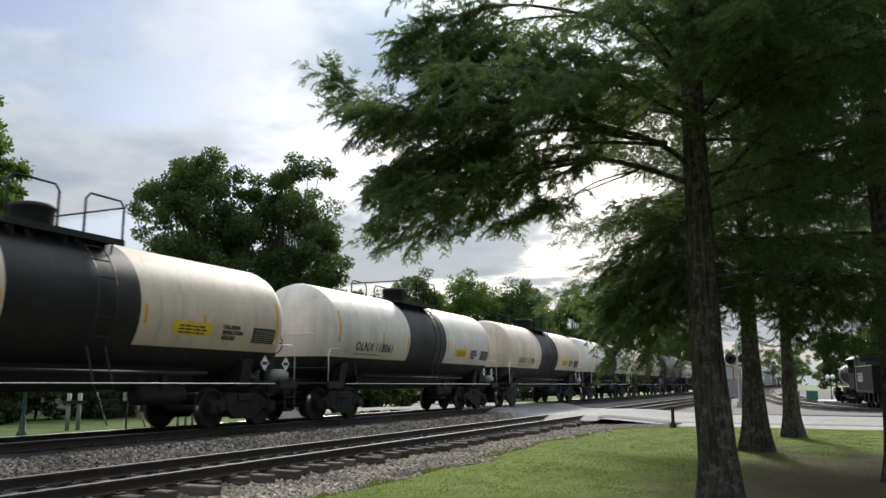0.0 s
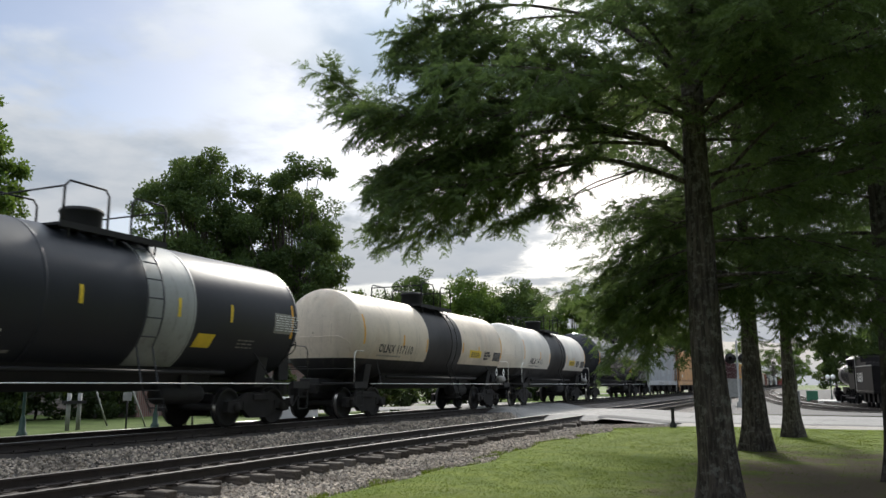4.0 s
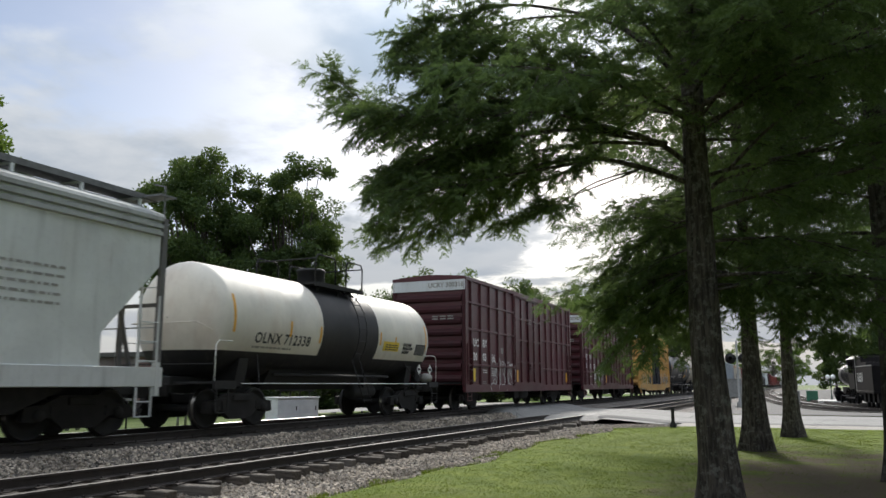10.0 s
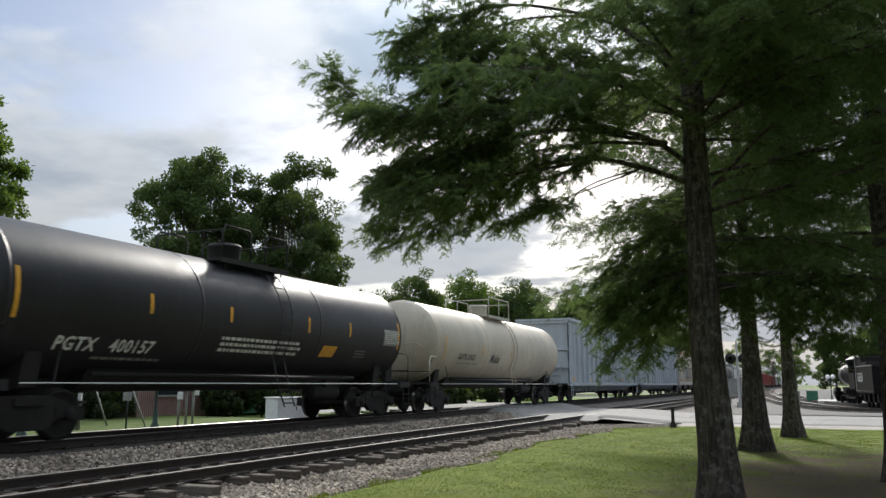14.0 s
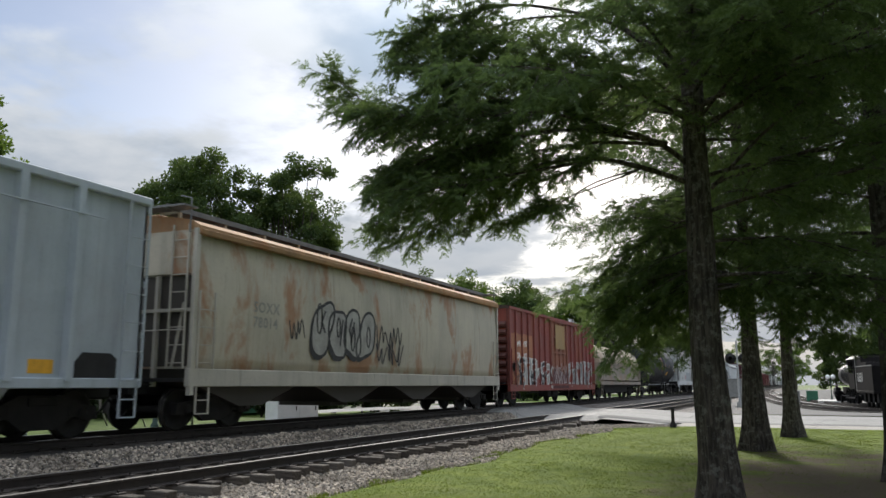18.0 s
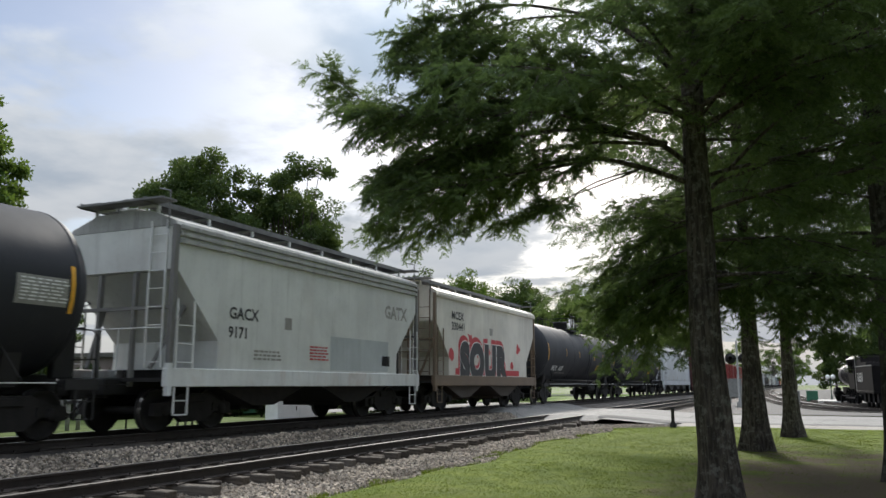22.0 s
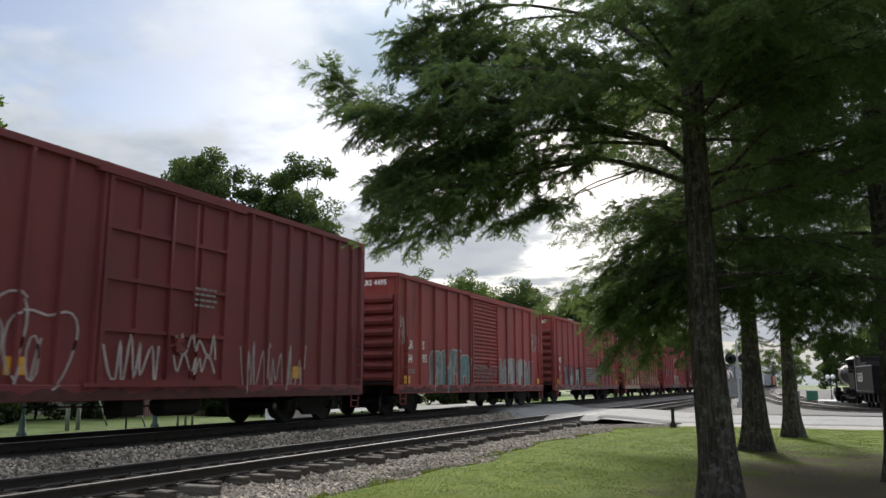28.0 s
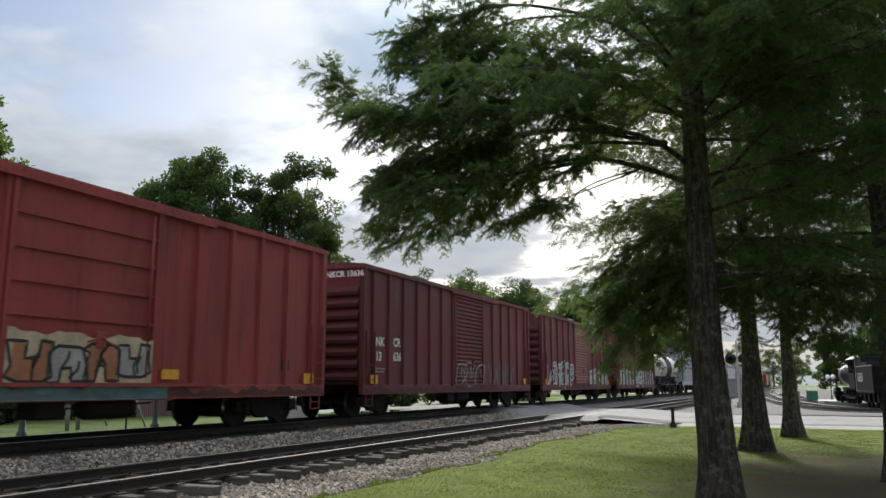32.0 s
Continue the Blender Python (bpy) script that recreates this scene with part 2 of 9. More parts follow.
def ground_material():
    k = Nodes("rough_ground")
    n1, n2 = k.noise(0.05, 4, 0.6, 0.3), k.noise(1.5, 5)
    grass = k.mix(k.ramp(n2, 0.3, 0.7), (0.075, 0.13, 0.02), (0.15, 0.21, 0.04))
    grit = k.mix(k.ramp(k.noise(25, 4), 0.3, 0.7), (0.13, 0.12, 0.11), (0.33, 0.31, 0.28))
    c = k.mix(k.ramp(n1, 0.5, 0.56), grass, grit)
    k.surface(c, 0.95, 0.0, k.bump(n2, 0.4, 0.05), 0.2)
    return k.m


M_TIE = tie_material()
M_STONE = stone_material("ballast_stone", (0.030, 0.026, 0.022), (0.63, 0.53, 0.42), (0.11, 0.085, 0.060))
M_GRAVEL = gravel_material()
M_DARK_GRAVEL = gravel_material("dark_gravel", 0.22)
M_LAWN = lawn_material()
M_ROAD = asphalt_material("bleached_asphalt", (0.17, 0.165, 0.155), (0.29, 0.28, 0.265))
M_ROADEDGE = asphalt_material("dark_asphalt", (0.085, 0.082, 0.08), (0.15, 0.145, 0.14))
M_LOT = asphalt_material("gravel_lot", (0.065, 0.063, 0.06), (0.125, 0.12, 0.115))
M_SHOULDER = asphalt_material("pale_gravel_shoulder", (0.24, 0.22, 0.19), (0.37, 0.345, 0.31))
M_STREET = asphalt_material("grey_street", (0.085, 0.082, 0.075), (0.14, 0.135, 0.12))
M_GROUND = ground_material()
M_VERGE = plain("rough_verge_grass", (0.085, 0.115, 0.035), 0.95, 0.0, 0.35, 0.8, 0.4, 30, spec=0.1)
M_BLADE = leafy("grass_blade", (0.080, 0.122, 0.006), (0.155, 0.200, 0.012), 0.4)
M_CYPRESS = leafy("cypress_needles", (0.048, 0.080, 0.036), (0.13, 0.185, 0.075), 0.52, (0.22, 0.31, 0.065))
M_CYPBARK = bark_material("cypress_bark", (0.030, 0.025, 0.021), (0.105, 0.088, 0.075), 0.34)
M_OAK = leafy("oak_leaves", (0.036, 0.068, 0.022), (0.092, 0.140, 0.046), 0.34)
M_HEDGE = leafy("hedge_leaves", (0.016, 0.030, 0.011), (0.042, 0.066, 0.022), 0.2)
M_LIGHTLEAF = leafy("bright_leaves", (0.055, 0.11, 0.02), (0.13, 0.20, 0.045), 0.4)
M_OAKBARK = bark_material("oak_bark", (0.05, 0.042, 0.036), (0.13, 0.115, 0.10), 0.1)

# ---- mesh building ----


class Mb:
    """Collects vertices and faces of one mesh."""

    def __init__(self):
        self.v, self.f, self.m, self.s = [], [], [], []

    def add(self, verts, faces, m=0, smooth=False):
        o = len(self.v)
        self.v.extend(verts)
        for f in faces:
            self.f.append([i + o for i in f])
            self.m.append(m), self.s.append(smooth)
        return self

    def box(self, x0, x1, y0, y1, z0, z1, m=0, c=0.0):
        if c <= 0:
            vs = [(x, y, z) for x in (x0, x1) for y in (y0, y1) for z in (z0, z1)]
            return self.add(vs, [(0, 1, 3, 2), (4, 6, 7, 5), (0, 4, 5, 1), (2, 3, 7, 6), (0, 2, 6, 4), (1, 5, 7, 3)], m)
        vs, ids = [], {}
        for i, x in enumerate((x0, x1)):
            for j, y in enumerate((y0, y1)):
                for k, z in enumerate((z0, z1)):
                    sx, sy, sz = 1 - 2 * i, 1 - 2 * j, 1 - 2 * k
                    ids[i, j, k, 0] = len(vs); vs.append((x, y + sy * c, z + sz * c))
                    ids[i, j, k, 1] = len(vs); vs.append((x + sx * c, y, z + sz * c))
                    ids[i, j, k, 2] = len(vs); vs.append((x + sx * c, y + sy * c, z))
        fs = []
        for i in (0, 1):
            q = [ids[i, 0, 0, 0], ids[i, 1, 0, 0], ids[i, 1, 1, 0], ids[i, 0, 1, 0]]
            fs.append(q if i else q[::-1])
            q = [ids[0, i, 0, 1], ids[1, i, 0, 1], ids[1, i, 1, 1], ids[0, i, 1, 1]]
            fs.append(q[::-1] if i else q)
            q = [ids[0, 0, i, 2], ids[1, 0, i, 2], ids[1, 1, i, 2], ids[0, 1, i, 2]]
            fs.append(q if i else q[::-1])
        for a in (0, 1):
            for b in (0, 1):
                fs.append([ids[a, b, 0, 0], ids[a, b, 1, 0], ids[a, b, 1, 1], ids[a, b, 0, 1]])
                fs.append([ids[a, 0, b, 0], ids[a, 1, b, 0], ids[a, 1, b, 2], ids[a, 0, b, 2]])
                fs.append([ids[0, a, b, 1], ids[1, a, b, 1], ids[1, a, b, 2], ids[0, a, b, 2]])
                for k in (0, 1):
                    fs.append([ids[a, b, k, 0], ids[a, b, k, 1], ids[a, b, k, 2]])
        return self.add(vs, fs, m)

    def tube(self, pts, r, n=6, m=0, caps=True, r2=None):
        pts = [Vector(p) for p in pts]
        vs, fs = [], []
        side = None
        for i, p in enumerate(pts):
            d = (pts[min(i + 1, len(pts) - 1)] - pts[max(i - 1, 0)]).normalized()
            if side is None:
                side = d.orthogonal().normalized()
            side = (side - d * side.dot(d)).normalized()
            up = d.cross(side)
            rr = r if r2 is None else r + (r2 - r) * i / (len(pts) - 1)
            for j in range(n):
                a = 2 * math.pi * j / n
                vs.append(tuple(p + (side * math.cos(a) + up * math.sin(a)) * rr))
        for i in range(len(pts) - 1):
            for j in range(n):
                a, b = i * n + j, i * n + (j + 1) % n
                fs.append((a, b, b + n, a + n))
        self.add(vs, fs, m, n > 5)
        if caps:
            o = len(self.v) - len(vs)
            self.f += [[o + j for j in range(n)][::-1], [o + len(vs) - n + j for j in range(n)]]
            self.m += [m, m]
            self.s += [False, False]
        return self

    def prism(self, prof, axis, a, b, m=0, smooth=False):
        """A closed outline pushed from a to b along x (outline in y, z), y (x, z) or z (x, y)."""
        n = len(prof)
        put = {"x": lambda p, t: (t, p[0], p[1]), "y": lambda p, t: (p[0], t, p[1]), "z": lambda p, t: (p[0], p[1], t)}[axis]
        vs = [put(p, a) for p in prof] + [put(p, b) for p in prof]
        self.add(vs, [(i, (i + 1) % n, n + (i + 1) % n, n + i) for i in range(n)], m, smooth)
        self.add(vs, [list(range(n))[::-1], list(range(n, 2 * n))], m)
        return self

    def lathe(self, prof, n=24, m=0, axis="z", at=(0, 0, 0)):
        """prof: (radius, height) pairs turned about an axis through at."""
        vs, fs = [], []
        for r, h in prof:
            for j in range(n):
                a = 2 * math.pi * j / n
                u, w = r * math.cos(a), r * math.sin(a)
                p = {"z": (u, w, h), "x": (h, u, w), "y": (u, h, w)}[axis]
                vs.append((p[0] + at[0], p[1] + at[1], p[2] + at[2]))
        for i in range(len(prof) - 1):
            for j in range(n):
                a, b = i * n + j, i * n + (j + 1) % n
                fs.append((a, b, b + n, a + n))
        return self.add(vs, fs, m, True)


def part(name, mb, mats, parent=None, label="", recalc=True):
    """Links a collected mesh as one object, under its thing where one is given."""
    me = bpy.data.meshes.new(name)
    me.from_pydata(mb.v, [], mb.f)
    for mt in (mats if isinstance(mats, (list, tuple)) else [mats]):
        me.materials.append(mt)
    me.polygons.foreach_set("material_index", mb.m)
    me.polygons.foreach_set("use_smooth", mb.s)
    if recalc:
        bm = bmesh.new()
        bm.from_mesh(me)
        bmesh.ops.recalc_face_normals(bm, faces=bm.faces)
        bm.to_mesh(me)
        bm.free()
    me.update()
    ob = new(name, me)
    if parent is not None:
        ob.parent = parent
    if label:
        tagged(ob, label)
    return ob


def shared(name, me, parent=None, m=None):
    """Another object on a mesh that is already there."""
    ob = new(name, me)
    if parent is not None:
        ob.parent = parent
    if m is not None:
        ob.matrix_basis = m
    return ob


def root(name, label, category, group="", m=None):
    e = new(name)
    e.empty_display_size = 0.3
    if m is not None:
        e.matrix_basis = m
    return tagged(e, label, category, group)


def arc(c, r, a0, a1, n, plane="yz", x=0.0):
    """Points on an arc, for bent pipes."""
    out = []
    for i in range(n + 1):
        a = radians(a0 + (a1 - a0) * i / n)
        u, w = c[0] + r * math.cos(a), c[1] + r * math.sin(a)
        out.append((x, u, w) if plane == "yz" else (u, x, w))
    return out


def lettering(name, words, size, material, parent, y, z, x=1.6, bold=0.009, gap=1.0, shear=0.0, wrap=None, face="side", label=""):
    """Flat letters on a wagon's side (face +x, reading along +y) or on its front end (face -y). wrap: (radius, axis height) of a tank."""
    cu = bpy.data.curves.new(name, "FONT")
    cu.body, cu.size, cu.offset, cu.space_character, cu.shear = words, size, bold, gap, shear
    cu.resolution_u = 6 if size > 1 else 2
    tmp = new("tmp", cu)
    dg = bpy.context.evaluated_depsgraph_get()
    me = bpy.data.meshes.new_from_object(tmp.evaluated_get(dg))
    bpy.data.objects.remove(tmp)
    bpy.data.curves.remove(cu)
    for v in me.vertices:
        u, w = v.co.x, v.co.y
        if face == "side":
            zz2 = z + w
            xx = x
            if wrap:
                xx = math.sqrt(max(0.01, wrap[0] ** 2 - (zz2 - wrap[1]) ** 2)) + 0.008
            v.co = (xx, y + u, zz2)
        else:
            v.co = (x + u, y, z + w)
    me.materials.clear()
    me.materials.append(material)
    ob = new(name, me)
    ob.parent = parent
    if label:
        tagged(ob, label)
    return ob

# ---- ground ----
RAIL_MAIN, RAIL_SIDE = 0.507, 0.233
X_MAIN, X_SIDE = -13.33, -9.31


def sheet(name, xs, ys, zf, mat, kind="structure", label="", category=""):
    """A ground sheet over a grid of x and y, at heights zf(x, y)."""
    b = Mb()
    for x in xs:
        for y in ys:
            b.v.append((x, y, zf(x, y)))
    n = len(ys)
    for i in range(len(xs) - 1):
        for j in range(n - 1):
            b.f.append([i * n + j, (i + 1) * n + j, (i + 1) * n + j + 1, i * n + j + 1])
            b.m.append(0), b.s.append(True)
    ob = part(name, b, mat, recalc=False)
    return tagged(ob, label, category or name, kind=kind)


def steps(a, b, d):
    n = max(1, round((b - a) / d))
    return [a + (b - a) * i / n for i in range(n + 1)]


def smooth(a, b, t):
    t = min(1, max(0, (t - a) / (b - a)))
    return t * t * (3 - 2 * t)


def ground_z(x, y):
    return -0.24 - 0.08 * smooth(44, 62, y) * smooth(-8, -3, x)


def lot_z(x, y):
    return -0.01 - 0.24 * smooth(44, 62, y) * smooth(-8, -3, x)


sheet("ground", [-1600, -700, -300, -120, -60, -30, -18, -12, -8, -5.5, -3, 0, 5, 12, 25, 60, 150, 400, 1600],
      [-1600, -500, -150, -40, 0, 20, 34, 44, 48, 52, 56, 60, 64, 80, 120, 250, 600, 1600, 2400], ground_z, M_GROUND, label="rough grass and gritty ground", category="ground")


def lawn_edge(y):
    return -6.15 + 0.22 * math.sin(y * 0.55) + 0.12 * math.sin(y * 1.7 + 1) + (0.55 * smooth(12, 8, y)) + 1.9 * smooth(27.5, 31, y)


def lawn():
    b = Mb()
    ys = steps(-12, 30.6, 0.4)
    n = 40
    for y in ys:
        e = lawn_edge(y)
        for i in range(n + 1):
            t = (i / n) ** 1.5
            x = e + (26 - e) * t
            z = 0.03 * noise.noise(Vector((x * 0.25, y * 0.25, 0))) + 0.012 * noise.noise(Vector((x * 1.3, y * 1.3, 4)))
            b.v.append((x, y, z - (0.06 if i == 0 else 0)))
    m = n + 1
    for j in range(len(ys) - 1):
        for i in range(n):
            b.f.append([j * m + i, j * m + i + 1, (j + 1) * m + i + 1, (j + 1) * m + i])
            b.m.append(0), b.s.append(True)
    ob = part("lawn", b, M_LAWN, recalc=False)
    tagged(ob, "mown green lawn with bare soil under the trees", "lawn", kind="structure")


lawn()


def lawn_height(x, y):
    return 0.03 * noise.noise(Vector((x * 0.25, y * 0.25, 0))) + 0.012 * noise.noise(Vector((x * 1.3, y * 1.3, 4)))


def soil_amount(x, y):
    r = ((x - 1.0) * 0.30) ** 2 + ((y - 13.5) * 0.125) ** 2
    return smooth(1.25, 0.25, r + 0.5 * noise.noise(Vector((x * 0.9, y * 0.9, 6))))


def grass_blades():
    rng = random.Random(7)
    vs, fs = [], []
    count = 0
    while count < 150000:
        y = 8.6 + (30.3 - 8.6) * rng.random() ** 1.5
        e = lawn_edge(y)
        x = e - 0.75 + rng.random() * (3.9 + 0.06 * y - e)
        if x < e + 0.1 and noise.noise(Vector((x * 2.1, y * 1.1, 3.0))) < 0.10 + 0.75 * (e - x):
            continue
        if rng.random() < soil_amount(x, y) * 0.93:
            continue
        h = rng.uniform(0.010, 0.030) * (2.2 if x < e + 0.12 else 1.0)
        a = rng.random() * 6.283
        wx, wy = 0.0042 * math.cos(a) * (0.7 + y * 0.05), 0.0042 * math.sin(a) * (0.7 + y * 0.05)
        lx, ly = rng.uniform(-0.045, 0.045), rng.uniform(-0.045, 0.045)
        z = (lawn_height(x, y) if x > e else bed_height(x, y) + 0.02) - 0.006
        o = len(vs)
        vs += [(x - wx, y - wy, z), (x + wx, y + wy, z), (x + lx, y + ly, z + h)]
        fs.append((o, o + 1, o + 2))
        count += 1
    me = bpy.data.meshes.new("grass")
    me.from_pydata(vs, [], fs)
    me.materials.append(M_BLADE)
    tagged(new("grass", me), "short green grass blades on the lawn", "grass", kind="stuff")



# ballast: one profile across both tracks, from beyond the main line to the lawn
BED = [(-19.5, -0.10), (-17.2, 0.02), (-15.4, 0.30), (-14.75, 0.325), (-11.9, 0.325), (-11.55, 0.28), (-10.95, 0.02), (-10.7, -0.03), (-8.7, -0.05), (-8.1, -0.11), (-7.1, -0.105), (-6.4, -0.06), (-5.4, -0.06), (-3.9, -0.07)]


def bed_z(x):
    for (a, za), (b, zb) in zip(BED, BED[1:]):
        if a <= x <= b:
            return za + (zb - za) * (x - a) / (b - a)
    return -0.1


def bed_height(x, y):
    return bed_z(x) + 0.022 * noise.noise(Vector((x * 2.2, y * 2.2, 9)))


sheet("ballast", [-19.5, -17.2, -15.4, -14.75] + steps(-14.4, -11.66, 0.2), steps(-30, 33, 0.3), bed_height, M_DARK_GRAVEL, label="darker ballast under the main line", category="ballast")
sheet("ballast", steps(-11.66, -3.9, 0.22), steps(-30, 33, 0.3), bed_height, M_GRAVEL, label="crushed grey ballast beside the side track", category="ballast")
sheet("ballast", [x for x, z in BED], [44.2, 60, 100, 200, 400, 900], lambda x, y: bed_z(x) - (0.12 * smooth(-10, -8, x)), M_GRAVEL, label="crushed grey ballast beyond the crossing", category="ballast")


grass_blades()


def stones():
    rng = random.Random(3)
    oct_v = [(1, 0, 0), (-1, 0, 0), (0, 1, 0), (0, -1, 0), (0, 0, 1), (0, 0, -1)]
    oct_f = [(0, 2, 4), (2, 1, 4), (1, 3, 4), (3, 0, 4), (2, 0, 5), (1, 2, 5), (3, 1, 5), (0, 3, 5)]
    vs, fs = [], []
    count = 0
    while count < 60000:
        y = 7.0 + 26.0 * rng.random() ** 1.7
        x = rng.uniform(-11.75, lawn_edge(y) + 0.35)
        if x > lawn_edge(y) - 0.5 and rng.random() < 0.55:
            continue
        s = 0.016 + 0.036 * rng.random() ** 1.5
        z = bed_height(x, y) + s * 0.25
        if -10.75 < x < -7.9 and rng.random() < 0.15:
            continue
        q = Euler((rng.random() * 6, rng.random() * 6, rng.random() * 6)).to_matrix()
        k = [s * rng.uniform(0.75, 1.25) for _ in range(6)]
        o = len(vs)
        for c, kk in zip(oct_v, k):
            p = q @ Vector(c) * kk
            vs.append((x + p.x, y + p.y, z + p.z * 0.8))
        fs += [(a + o, b + o, c + o) for a, b, c in oct_f]
        count += 1
    me = bpy.data.meshes.new("ballast_stones")
    me.from_pydata(vs, [], fs)
    me.materials.append(M_STONE)
    tagged(new("ballast_stones", me), "loose grey ballast stones between the tracks", "stones", kind="stuff")


# ---- tracks ----
RAIL_PROF = [(-0.075, -0.17), (0.075, -0.17), (0.075, -0.155), (0.015, -0.135), (0.010, -0.05), (0.036, -0.038), (0.036, -0.006), (0.028, 0.0), (-0.028, 0.0), (-0.036, -0.006), (-0.036, -0.038), (-0.010, -0.05), (-0.015, -0.135), (-0.075, -0.155)]


def rail(track, dx, z, y0, y1, head):
    b = Mb()
    ys = [y0, y1]
    n = len(RAIL_PROF)
    for y in ys:
        b.v += [(dx + p[0], y, z + p[1]) for p in RAIL_PROF]
    for i in range(n):
        b.f.append([i, (i + 1) % n, n + (i + 1) % n, n + i])
        b.m.append(1 if i in (6, 7, 8) else 0), b.s.append(False)
    return part("rail", b, [M_RAIL, head], track)


def tie_mesh():
    b = Mb()
    b.box(-1.3, 1.3, -0.115, 0.115, -0.17, 0.0, 0, 0.014)
    ob = part("tie", b, M_TIE)
    me = ob.data
    bpy.data.objects.remove(ob)
    return me


TIE = tie_mesh()


def track(name, label, x, zr, near, far_ties, head):
    t = tagged(new(name), label, "railway track", kind="structure")
    t.matrix_basis = pose(x, 0, 0)
    for s in (-1, 1):
        rail(t, s * GAUGE_X, zr, -30, 900, head)
    rng = random.Random(int(-x * 10))
    y = near[0]
    plates = Mb()
    while y < near[1]:
        yy = y + rng.uniform(-0.03, 0.03)
        rough = 2.2 if zr < 0.4 else 1.0
        shared("tie", TIE, t, pose(rng.uniform(-0.09, 0.09) * rough, yy, zr - 0.174 + rng.uniform(-0.012, 0.002), rng.uniform(-0.6, 0.6), rng.uniform(-0.4, 0.4), rng.uniform(-1.6, 1.6) * rough))
        for s in (-1, 1):
            plates.box(s * GAUGE_X - 0.16, s * GAUGE_X + 0.16, yy - 0.09, yy + 0.09, zr - 0.176, zr - 0.158)
            for q in (-1, 1):
                plates.box(s * GAUGE_X + q * 0.09 - 0.012, s * GAUGE_X + q * 0.09 + 0.012, yy - 0.03, yy - 0.006, zr - 0.16, zr - 0.125)
        y += 0.56
    tagged(part("tie_plates", plates, M_RAIL, t, recalc=False), kind="stuff")
    rest = Mb()
    for i in range(int((far_ties[1] - far_ties[0]) / 0.56)):
        yy = far_ties[0] + i * 0.56
        rest.box(-1.3, 1.3, yy - 0.11, yy + 0.11, zr - 0.34, zr - 0.172)
    tagged(part("far_ties", rest, M_TIE, t, recalc=False), kind="stuff")
    return t


# ---- the road over the tracks ----


def road_z(x, y):
    hump = smooth(-4.0, -8.2, x) * RAIL_SIDE + smooth(-10.6, -12.4, x) * (RAIL_MAIN - RAIL_SIDE)
    if x < -15:
        hump = RAIL_MAIN - 0.35 * smooth(-15, -24, x)
    edge = 0.16 * (smooth(33.6, 32.4, y) + smooth(43.6, 44.6, y)) * (1 if -15.5 < x < -7.5 else 0.4)
    return hump - 0.008 - edge - 0.02 * smooth(-3, 6, x)


sheet("road", sorted(set(steps(-24, -16, 1.0) + steps(-16, -2, 0.25) + steps(-2, 60, 4))), steps(32.3, 44.7, 0.31), road_z, M_ROAD, label="bleached grey asphalt road over a level crossing", category="road")


def apron_z(x, y):
    return 0.012 + 0.16 * smooth(-6.0, -8.3, x) * smooth(30.5, 32.5, y) - 0.05 * smooth(31.2, 30.4, y)


sheet("road_shoulder", steps(-4.4, 60, 0.8), steps(30.3, 32.9, 0.26), apron_z, M_SHOULDER, label="pale gravelly shoulder beside the road", category="shoulder")


def road_edge():
    b = Mb()
    xs = steps(-7.8, 60, 0.5)
    for x in xs:
        w = 0.10 * math.sin(x * 0.7) + 0.05 * math.sin(x * 2.1)
        z = road_z(x, 33.8)
        b.v += [(x, 32.75 + w, apron_z(x, 32.7) + 0.004), (x, 33.0 + w * 0.6, z + 0.012), (x, 34.1 + w * 1.6, z + 0.014)]
    for i in range(len(xs) - 1):
        for j in (0, 1):
            b.f.append([i * 3 + j, i * 3 + j + 1, (i + 1) * 3 + j + 1, (i + 1) * 3 + j])
            b.m.append(0), b.s.append(True)
    tagged(part("road_edge", b, M_ROADEDGE, recalc=False), "dark broken asphalt edge of the road", "road edge", kind="structure")


road_edge()
sheet("gravel_lot", steps(-6.0, 70, 2.0), sorted(set(steps(44.6, 66, 1.0) + steps(66, 300, 13))), lot_z, M_LOT, label="grey gravel between the road and the yard tracks", category="gravel lot")
# street behind the main line
sheet("street", [-22.2, -20.4], [-40, -10, 6, 12], lambda x, y: -0.03, M_STREET, label="grey path running along the far side", category="street")
sheet("verge", steps(-48, -20.0, 2.0), steps(12, 31, 2.5), lambda x, y: -0.02 + 0.04 * noise.noise(Vector((x * 0.3, y * 0.3, 2))), M_VERGE, label="strip of green grass beyond the street", category="verge")

# ---- railway wagons: own space with x across (the seen side is +x), y along, z up from the rail head ----
GAUGE_X = 0.752
WHEEL_R = 0.457


